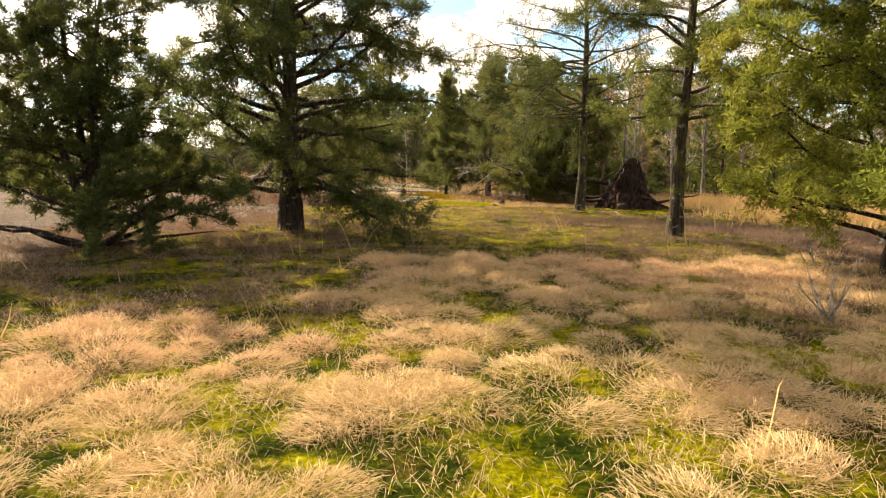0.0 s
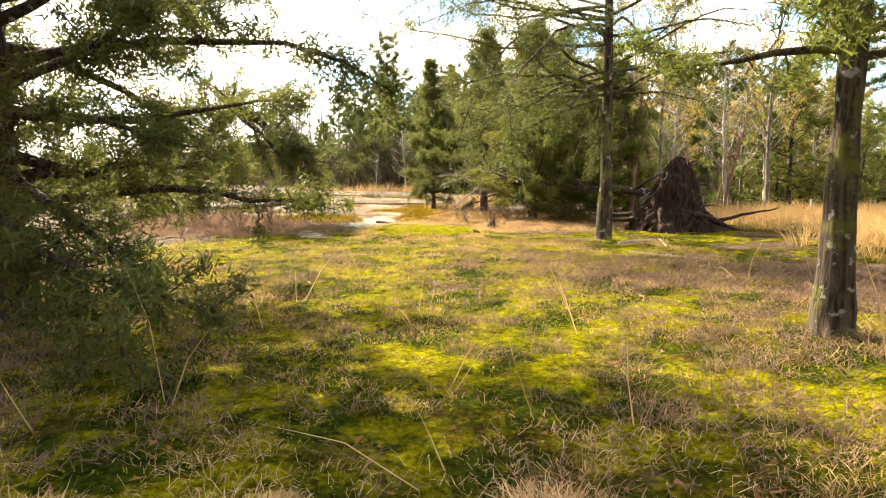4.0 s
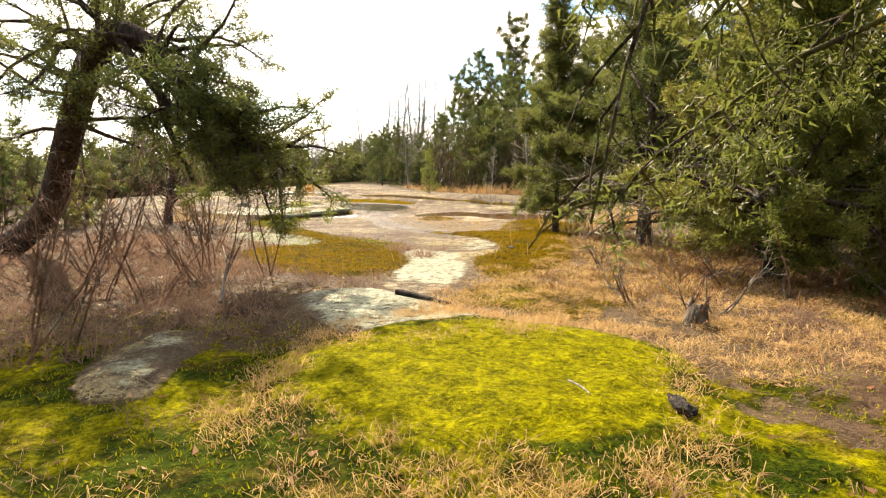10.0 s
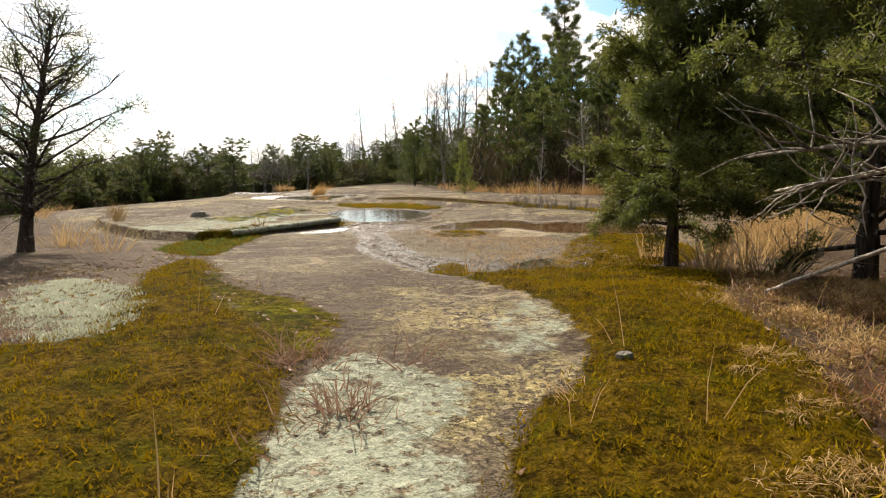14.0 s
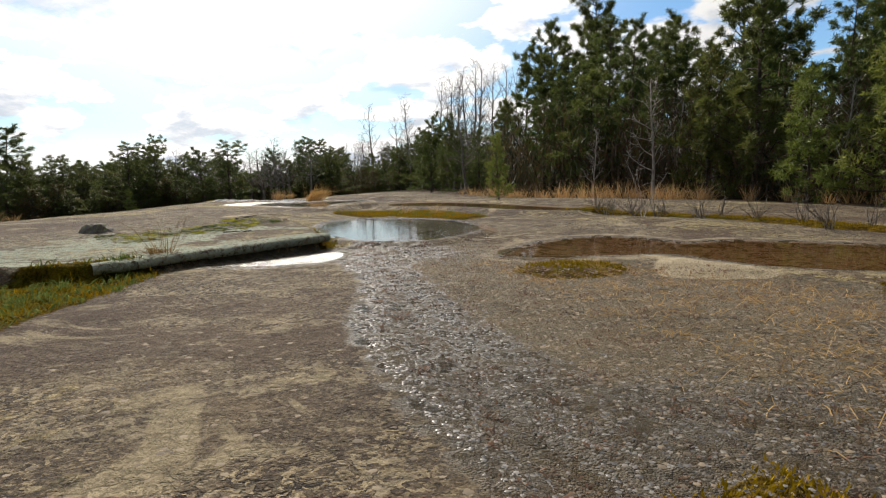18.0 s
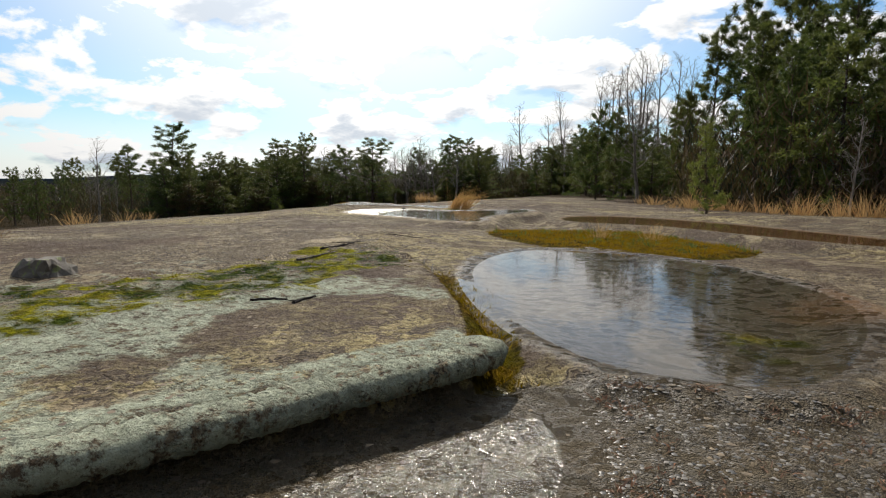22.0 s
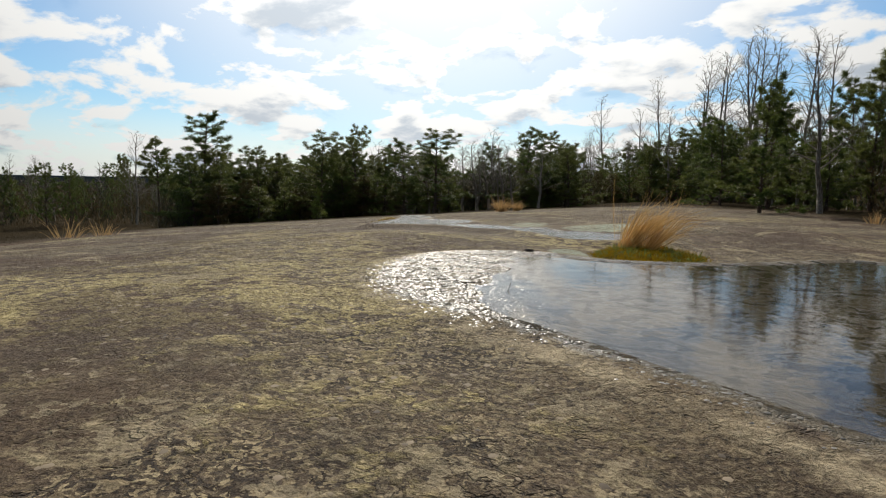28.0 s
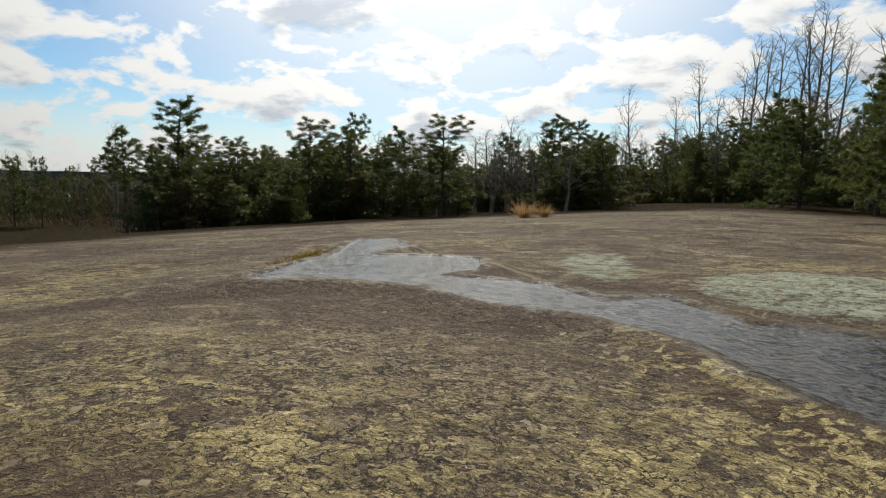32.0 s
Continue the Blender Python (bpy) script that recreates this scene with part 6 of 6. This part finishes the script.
stones("rock_flakes", fx, fy, 0.014, M_DRY_STONE, "loose weathered flakes of granite", gr, 0.22)


def ledge_lip():
    """The overhanging broken edge along the front of the ledge."""
    rng = np.random.default_rng(190)
    q = rounded(LEDGE, 3)
    q = np.array([p for p in q if p[0] > -7.75 and p[1] < 31.3 and p[0] - 0.2 * (p[1] - 28) > -7.9])
    q = q[np.argsort(q[:, 1])]
    f = np.linspace(0, len(q) - 1, 160)
    line = np.stack([np.interp(f, np.arange(len(q)), q[:, k]) for k in range(2)], 1)
    way = unit(np.gradient(line, axis=0))
    out = np.stack([way[:, 1], -way[:, 0]], 1)
    jag = 0.5 * ripple(line[:, 0], line[:, 1], 0.06, 3) + 0.5 * ripple(line[:, 0], line[:, 1], 0.2, 1)
    back = line - out * 0.16
    top = ground(back[:, 0], back[:, 1])
    rows = []
    for k, (o, z) in enumerate(((-0.16, -0.012), (-0.05, 0.004), (0.05, -0.010), (0.075, -0.045), (0.06, -0.095), (-0.03, -0.115), (-0.12, -0.17))):
        p = line + out * (o + (0.022 * jag if 0 < k < 6 else 0) + rng.normal(0, 0.003, len(line)))[:, None]
        rows.append(np.column_stack([p, top + z + rng.normal(0, 0.003, len(line))]))
    v = np.stack(rows, 1).reshape(-1, 3)
    i = (np.arange(159)[:, None] * 7 + np.arange(6)[None]).ravel()
    me = mesh_of("rock_ledge", v, np.stack([i, i + 7, i + 8, i + 1], 1), M_GROUND)
    grown = me.attributes.new("lichen", "FLOAT", "POINT")
    grown.data.foreach_set("value", np.full(len(v), 0.9, np.float32))
    tagged(new("rock_ledge", me), "broken overhanging granite ledge edge", "rock", kind="structure")


ledge_lip()

# ---- single things ----
def root_plate():
    """The earth and roots of a fallen tree, standing on edge."""
    rng = np.random.default_rng(61)
    x, y = 5.25, 17.3
    th = empty_thing("root_plate", (x, y, ground_at(x, y) - 0.06), "dark upturned root plate of a fallen tree", "root plate")
    n, m = 130, 60
    a, h = np.meshgrid(np.linspace(0, 2 * np.pi, n, endpoint=False), np.linspace(0, 1, m))
    right = np.interp(h, (0, 0.12, 0.35, 0.62, 0.85, 0.95, 1), (1.32, 0.95, 0.62, 0.42, 0.30, 0.20, 0.03))
    left = np.interp(h, (0, 0.12, 0.35, 0.62, 0.85, 0.95, 1), (0.92, 0.80, 0.56, 0.40, 0.26, 0.14, 0.03))
    c = 0.5 + 0.5 * np.cos(a)
    prof = left + (right - left) * c
    fold = np.zeros_like(a)
    for k in range(5):
        freq, ph = rng.integers(5, 34), rng.uniform(0, 6.28)
        fold += 0.05 * np.abs(np.sin(a * freq / 2 + ph + 0.9 * np.sin(h * rng.uniform(2, 6) + ph)))
    lump = np.array([noise.noise(Vector((math.cos(p) * 2.2, math.sin(p) * 2.2, q * 4.0))) for p, q in zip(a.ravel(), h.ravel())]).reshape(a.shape)
    clod = np.array([noise.noise(Vector((math.cos(p) * 8, math.sin(p) * 8, q * 11.0))) for p, q in zip(a.ravel(), h.ravel())]).reshape(a.shape)
    rough = 0.86 + fold + 0.30 * lump + 0.13 * clod + rng.normal(0, 0.018, a.shape)
    px, py = np.cos(a) * prof * rough * 0.92 + 0.12 * h, np.sin(a) * prof * rough * 0.58
    pz = h * (1.48 + 0.10 * lump) + 0.05 * clod
    v = np.stack([px, py, pz], -1).reshape(-1, 3)
    i = (np.arange(m - 1)[:, None] * n + np.arange(n)[None]).ravel()
    j = (np.arange(m - 1)[:, None] * n + (np.arange(n)[None] + 1) % n).ravel()
    part_of("earth", mesh_of("earth", v, np.stack([i, j, j + n, i + n], 1), M_ROOTS), th)
    hair = Soup()
    pick = rng.integers(0, len(v), 3000)
    way = unit(v[pick] * (0.5, 0.8, 0.0) + rng.normal(0, 0.35, (3000, 3)) + (0, 0, -0.7))
    hair.blades(v[pick], way, rng.uniform(0.03, 0.13, 3000), 0.006, rng, 0.9)
    part_of("root_hair", hair.mesh("root_hair", M_ROOTS), th)
    for i in range(46):
        b = v[rng.integers(n * 4, n * (m - 1))]
        top = b[2] > 1.15
        q = Soup()
        way = unit(b * (1, 1, 0)) * 0.6 + rng.normal(0, 0.45, 3) + (0, 0, 0.5 if top else -0.5)
        q.tube(wander(rng, b * (0.9, 0.9, 1), way, rng.uniform(0.15, 0.35) if top else rng.uniform(0.25, 0.75), 7, 0.32, -0.10), np.linspace(rng.uniform(0.008, 0.022), 0.003, 8), 5)
        part_of("root", q.mesh("root", M_PALE_WOOD if i % 9 == 0 else M_ROOTS), th)
    for az, ln, lo in ((0.05, 1.5, 0.22), (3.2, 1.0, 0.3), (-0.35, 1.1, 0.3), (2.8, 0.9, 0.4), (4.3, 0.7, 0.5), (5.2, 0.7, 0.4)):
        q = Soup()
        q.tube(wander(rng, (0.7 * math.cos(az), 0.4 * math.sin(az), lo), (math.cos(az), math.sin(az), -0.22), ln, 8, 0.14, 0.0), np.linspace(0.05, 0.012, 9), 7)
        part_of("root", q.mesh("root", M_ROOTS), th)


root_plate()


def stick(name, points, r, mat, label, category="stick", seed=0, twig=0, sides=6, lift=0.0):
    """A fallen stick or log along ground points."""
    rng = np.random.default_rng(seed)
    p = np.array([(a, b, (ground_at(a, b) + r * 0.7 + lift) if c is None else c) for a, b, c in points], float)
    o = p[0].copy()
    fine = np.linspace(0, len(p) - 1, len(p) * 4)
    line = np.stack([np.interp(fine, np.arange(len(p)), p[:, k]) for k in range(3)], 1) - o
    line[1:-1] += rng.normal(0, r * 0.18, line[1:-1].shape)
    th = empty_thing(name, o, label, category) if twig else None
    q = Soup()
    q.tube(line, np.linspace(r, r * 0.55, len(line)) * rng.uniform(0.88, 1.1, len(line)), sides)
    body = part_of("shaft" if twig else name, q.mesh("shaft", mat, True), th)
    if not twig:
        body.location = o
        return tagged(body, label, category)
    for k in range(twig):
        f = rng.uniform(0.25, 0.95) * (len(line) - 1)
        b = line[int(f)]
        t = Soup()
        t.tube(wander(rng, b, rng.normal(size=3) * (1, 1, 0.6) + (0, 0, 0.2), rng.uniform(6, 16) * (max(r, 0.05) if twig > 20 else r), 5, 0.25), np.linspace(r * 0.4, r * 0.1, 6), 4)
        part_of("twig", t.mesh("twig", mat), th)
    return th


stick("charred_log", [(-0.72, 18.06, None), (-0.45, 17.95, None), (-0.16, 17.76, None)], 0.030, M_CHAR, "short blackened log lying on rock", "log", 1, sides=8)
stick("stick", [(0.86, 16.05, None), (0.93, 15.98, None), (0.97, 15.9, None)], 0.007, M_PALE_WOOD, "short bleached stick lying on bright moss", "stick", 2)
stick("stick", [(-9.82, 33.2, None), (-9.76, 33.4, None), (-9.79, 33.65, None)], 0.012, M_CHAR, "dark crooked stick on moss and rock", "stick", 3, 2)
stick("stick", [(-9.5, 32.6, None), (-9.53, 32.8, None), (-9.46, 33.02, None)], 0.012, M_GREY_BARK, "grey fallen branch piece on green moss", "stick", 4, 1)
stick("stick", [(-8.18, 31.34, None), (-8.22, 31.44, None), (-8.23, 31.56, None)], 0.011, M_CHAR, "short dark broken stick on lichen", "stick", 5, 1)
stick("stick", [(-8.48, 31.28, None), (-8.40, 31.38, None), (-8.30, 31.40, None)], 0.009, M_CHAR, "short dark stick on pale lichen", "stick", 6)
stick("stick", [(-10.9, 35.62, None), (-10.7, 35.58, None), (-10.5, 35.5, None), (-10.2, 35.47, None)], 0.006, M_CHAR, "long forked dead branch on granite", "stick", 8, 2)
stick("post_stick", [(-8.62, 33.22, None), (-8.63, 33.26, -0.12), (-8.64, 33.28, -0.07)], 0.012, M_PALE_WOOD, "pale broken stub standing in the mossy crack", "stick", 9)
stick("stick", [(-8.45, 33.1, None), (-8.55, 33.28, -0.10)], 0.011, M_GREY_BARK, "grey twig leaning in the mossy crack", "stick", 10)
stick("stick", [(-13.99, 39.42, -0.08), (-14.04, 39.55, -0.02)], 0.004, M_CHAR, "thin dark stick standing in the pool", "stick", 11)
stick("stick", [(-14.45, 39.5, -0.055), (-14.32, 39.62, -0.054)], 0.004, M_CHAR, "thin dark stick floating in the pool", "stick", 12)
stick("fallen_branch", [(3.55, 13.9, None), (3.8, 13.7, None), (4.15, 13.5, None), (4.4, 13.1, None)], 0.014, M_PALE_WOOD, "pale forked fallen branch near the trunk", "branch", 13, 4)
stick("fallen_branch", [(0.75, 24.6, None), (1.15, 23.8, 0.3), (1.6, 23.0, 0.72), (1.95, 22.3, 1.1)], 0.018, M_PALE_WOOD, "long bare dead branch leaning on cedars", "branch", 14, 7)
stick("fallen_tree", [(3.6, 20.7, 1.45), (2.6, 21.0, 1.30), (1.9, 21.25, 1.20), (1.1, 22.4, 1.08), (0.45, 23.8, 1.02)], 0.024, M_GREY_BARK, "grey dead leaning tree with many bare branches", "tree", 15, 80)
stick("fallen_tree", [(6.0, 17.9, 0.7), (4.6, 18.8, 0.75), (3.4, 19.8, 0.8), (2.2, 20.6, 0.9)], 0.11, M_BARK, "fallen dark trunk joined to the root plate", "tree", 16, 10)
stick("fallen_tree", [(2.4, 21.4, 1.15), (1.7, 21.9, 1.08), (1.05, 22.6, 0.95), (0.55, 23.2, 0.8)], 0.018, M_PALE_WOOD, "bleached dead treetop with many bare twigs", "tree", 21, 60)
stick("fallen_tree", [(2.6, 20.9, 0.7), (1.9, 21.4, 0.68), (1.25, 22.0, 0.5)], 0.014, M_GREY_BARK, "grey dead bough with bare twigs", "tree", 22, 40)
stick("stick", [(-10.03, 33.58, None), (-9.9, 33.63, None), (-9.78, 33.77, None)], 0.005, M_CHAR, "thin crooked dark twig on granite", "stick", 23, 1)
stick("fallen_branch", [(3.62, 14.8, None), (4.05, 15.2, None), (4.45, 15.4, None), (4.3, 14.6, None)], 0.022, M_PALE_WOOD, "bleached crooked branch at the cedar's foot", "branch", 24, 3)
stick("fallen_branch", [(-1.9, 17.2, 0.12), (-2.3, 17.9, 0.3), (-2.9, 18.7, 0.35)], 0.014, M_GREY_BARK, "thin bare grey branch among red stems", "branch", 17, 6)
stick("log", [(7.0, 9.5, None), (8.5, 10.2, None), (10.0, 10.4, None)], 0.05, M_PALE_WOOD, "weathered grey log in dry grass", "log", 18, 4)


def rock(name, x, y, sx, sy, sz, mat, label, seed, turn=0.0, sink=0.25):
    rng = np.random.default_rng(seed)
    bm = bmesh.new()
    bmesh.ops.create_icosphere(bm, subdivisions=3, radius=1.0)
    o = rng.uniform(0, 50, 3)
    for v in bm.verts:
        k = noise.noise(Vector(v.co * 1.3) + Vector(o)) * 0.5 + noise.noise(Vector(v.co * 3.5) + Vector(o)) * 0.22
        c = v.co.normalized() * (1 + k)
        v.co = Vector((c.x * sx, c.y * sy, min(c.z, 0.75) * sz))
    me = bpy.data.meshes.new(name)
    bm.to_mesh(me)
    bm.free()
    me.materials.append(mat)
    ob = new(name, me)
    ob.matrix_basis = Matrix.Translation((x, y, ground_at(x, y) + sz * (0.6 - sink - 0.35))) @ Matrix.Rotation(turn, 4, "Z")
    return tagged(ob, label, "rock")


def stone_material(name, dark, light, spot):
    m, n, p = material(name, None, 0.85, 0.3)
    tc = n.add("ShaderNodeTexCoord").outputs["Object"]
    col = n.mix(n.noise(7.0, 6.0, 0.65, tc), dark, light)
    col = n.mix(n.step(n.noise(14.0, 4.0, 0.6, tc), 0.55, 0.62), col, spot)
    n.link(col, p.inputs["Base Color"]), n.link(n.bump(n.noise(30.0, 6.0, 0.7, tc), 0.7, 0.02), p.inputs["Normal"])
    return m


M_BOULDER = stone_material("mossy_granite", (0.07, 0.062, 0.055), (0.22, 0.20, 0.17), (0.20, 0.22, 0.10))
M_PALE_STONE = stone_material("pale_granite", (0.32, 0.29, 0.22), (0.55, 0.51, 0.42), (0.42, 0.44, 0.34))
rock("stone", -10.6, 31.1, 0.20, 0.16, 0.17, M_BOULDER, "small dark mossy boulder on lichened granite", 71)
rock("stone", -1.3, 26.3, 0.24, 0.15, 0.035, M_PALE_STONE, "flat pale stone in the wet hollow", 72, 0.4)
rock("stone", -15.08, 41.52, 0.045, 0.03, 0.035, M_CHAR, "small black stone at the pool's edge", 73)
rock("stone", 1.38, 15.98, 0.05, 0.11, 0.05, M_CHAR, "dark stone edge breaking through moss", 74, 0.2)
rock("stone", -0.28, 22.2, 0.04, 0.04, 0.03, M_BOULDER, "small grey stone in mossy grass", 75)


def stump():
    rng = np.random.default_rng(77)
    th = empty_thing("stump", (1.76, 18.08, ground_at(1.76, 18.08) - 0.02), "weathered grey broken stump in litter", "stump")
    q = Soup()
    q.tube(np.array([(0, 0, 0), (0, 0, 0.05), (0.01, 0, 0.12), (0.02, 0, 0.17)]), np.array([0.13, 0.10, 0.08, 0.06]), 9)
    part_of("base", q.mesh("base", M_STUMP), th)
    for i in range(8):
        a = rng.uniform(0, 6.28)
        q = Soup()
        q.tube(np.array([(0.06 * math.cos(a), 0.06 * math.sin(a), 0.0), (0.06 * math.cos(a), 0.06 * math.sin(a), 0.12), (0.07 * math.cos(a) + 0.02, 0.07 * math.sin(a), 0.12 + 0.14 * rng.random())]), np.array([0.05, 0.035, 0.006]), 6)
        part_of("splinter", q.mesh("splinter", M_STUMP), th)


stump()


def grass_tuft(x, y, height, n, lean, mat, label, seed, width=0.005, spread=0.16):
    rng = np.random.default_rng(seed)
    q = Soup()
    clumps(q, rng, np.array([x]), np.array([y]), n, height, spread, width, 0.9, 0.06, lean)
    return tagged(new("grass_tuft", q.mesh("grass_tuft", mat)), label, "grass")


grass_tuft(-14.95, 43.7, 1.1, 240, (0.50, 0.40), M_GOLD, "tall golden broomsedge tuft on a mossy islet", 91, 0.006, 0.13)
grass_tuft(-14.72, 43.85, 0.9, 170, (0.55, 0.42), M_GOLD, "tall golden broomsedge tuft on a mossy islet", 92, 0.006, 0.15)
grass_tuft(-28.0, 60.6, 0.75, 260, (0.1, 0.1), M_TAN, "golden broomsedge tuft on the bare rock", 93, 0.012, 0.35)
grass_tuft(-27.3, 60.9, 0.7, 260, (0.1, 0.1), M_TAN, "golden broomsedge tuft on the bare rock", 94, 0.012, 0.35)
grass_tuft(-7.6, 29.33, 0.55, 40, (0, 0), M_RUSSET, "thin reddish dry grass at the ledge foot", 95, 0.004, 0.10)
grass_tuft(-7.68, 29.3, 0.12, 120, (0, 0), M_RUSSET, "low reddish dry grass at the ledge foot", 96, 0.005, 0.6)
grass_tuft(-7.9, 38.2, 0.40, 60, (0.1, 0.1), M_TAN, "thin dry grass on the moss island", 97, 0.004, 0.22)
grass_tuft(-8.6, 37.8, 0.30, 60, (0.1, 0.1), M_TAN, "thin dry grass on the moss island", 98, 0.004, 0.3)
grass_tuft(-2.1, 25.6, 0.45, 14, (0, 0), M_TAN, "single plume grass in the wet hollow", 99, 0.006, 0.08)
for i, (tx, ty) in enumerate(((-12.5, 30.4), (-13.4, 31.2), (-11.6, 29.6), (-14.5, 32.2))):
    grass_tuft(tx, ty, 0.4, 90, (0, 0), M_RUSSET, "reddish dry grass on the rock's rim", 100 + i, 0.006, 0.3)


def small_shrub(name, x, y, height, stems, mat, label, seed, fan=0.35):
    rng = np.random.default_rng(seed)
    th = empty_thing(name, (x, y, ground_at(x, y) - 0.02), label, "shrub")
    for i in range(stems):
        q = Soup()
        p = wander(rng, (rng.normal(0, 0.03), rng.normal(0, 0.03), 0), (rng.normal(0, fan), rng.normal(0, fan), 1), height * rng.uniform(0.7, 1.1), 7, 0.10, 0.03)
        q.tube(p, np.linspace(0.009, 0.003, 8), 5)
        for t in twigs_of(rng, p, 0.12, height * 0.32, 0.25, 0.2, 0.06)[:-1]:
            q.tube(t, np.linspace(0.004, 0.0018, len(t)), 3)
            for u in twigs_of(rng, t, 0.09, height * 0.12, 0.3, 0.2, 0.05)[:-1]:
                q.tube(u[::2], np.linspace(0.0022, 0.0014, len(u[::2])), 3)
        part_of("stem", q.mesh("stem", mat), th)
    return th


red_a = small_shrub("sapling", -2.6, 18.2, 1.25, 2, M_RED_TWIG, "thin leafless reddish sapling stems", 110)
red_b = small_shrub("sapling", -3.3, 18.9, 1.5, 3, M_RED_TWIG, "thin leafless reddish sapling stems", 111)
for i in range(64):
    x, y = gr.uniform(-5.6, -1.5), gr.uniform(15.6, 21.5)
    if inside(MOSS_LEFT, np.array([x]), np.array([y]))[0] < -0.1 and x < -1.75 - 0.3 * (y - 16.5) and inside(GREY_SLAB_B, np.array([x]), np.array([y]))[0] < -0.1:
        ob = copy_thing((red_a, red_b)[i % 2], pose(x, y, ground_at(x, y) - 0.02, 0, 0, gr.uniform(0, 360)))
        ob.scale = (1, 1, gr.uniform(0.55, 1.15))
        tagged(ob, group="saplings by the rock")
small_shrub("dead_shrub", 3.0, 4.5, 0.55, 7, M_PALE_WOOD, "pale lichen-grey dead shrub in grass", 112, 0.7)
small_shrub("dead_shrub", 4.4, 6.9, 0.5, 5, M_GREY_BARK, "grey dead shrub in dry herbs", 113, 0.7)
small_shrub("dead_shrub", -3.1, 36.7, 1.25, 3, M_PALE_WOOD, "pale leafless shrub beside the brown pool", 114, 0.22)
for i in range(16):
    f = i / 15
    small_shrub("dead_shrub", -4.4 + 4.8 * f + gr.normal(0, 0.3), 38.2 - 4.0 * f + gr.normal(0, 0.25), 0.42, 7, M_GREY_BARK, "low grey twiggy shrub on a mossy strip", 120 + i, 0.6)
for i in range(34):
    x, y = gr.uniform(1.0, 5.2), gr.uniform(18.0, 26.5)
    if x > 0.5 + 0.3 * (20 - y) * (y < 20):
        small_shrub("brush", x, y, gr.uniform(0.5, 1.0), 4, (M_GREY_BARK, M_RED_TWIG)[i % 2], "tangled leafless brush under the cedars", 140 + i, 0.8)


def leaf_litter(name, box, keep, n, mat, label):
    rng = np.random.default_rng(180)
    x, y = spread_over(rng, n, box, keep)
    q = Soup()
    b = on_ground(x, y, 0.008)
    way = unit(np.column_stack([rng.normal(size=(len(x), 2)), rng.normal(0.15, 0.25, len(x))]))
    q.blades(b, way, rng.uniform(0.03, 0.08, len(x)), rng.uniform(0.015, 0.03, len(x)), rng)
    return stuff(name, q, mat, label, "leaves")


leaf_litter("leaf_litter", (-7, 8, 3, 27), lambda x, y: 0.8 * (inside(OUTCROP, x, y) < 0) * (inside(MOSS_DOME, x, y) < 0) * (inside(MOSS_LEFT, x, y) < 0.05) * (inside(MOSS_RIGHT, x, y) < 0.05) * (inside(GREY_SLAB, x, y) < 0) * (inside(GREY_SLAB_B, x, y) < 0) * np.where(y > 16.5, 1.0, 0.35), 26000, M_RUSSET, "scattered fallen russet leaves and needles")
red_l = Soup()
bx, by = spread_over(gr, 900, (0.4, 4.2, 19.0, 26.0), lambda x, y: 0.5 * (inside(OUTCROP, x, y) < -0.4) * (inside(MOSS_RIGHT, x, y) < 0))
clumps(red_l, gr, bx, by, 30, 0.16, 0.8, 0.008, 0.9, 0.08)
stuff("red_grass", red_l, M_RUSSET, "russet withered grass under the cedars", "grass")
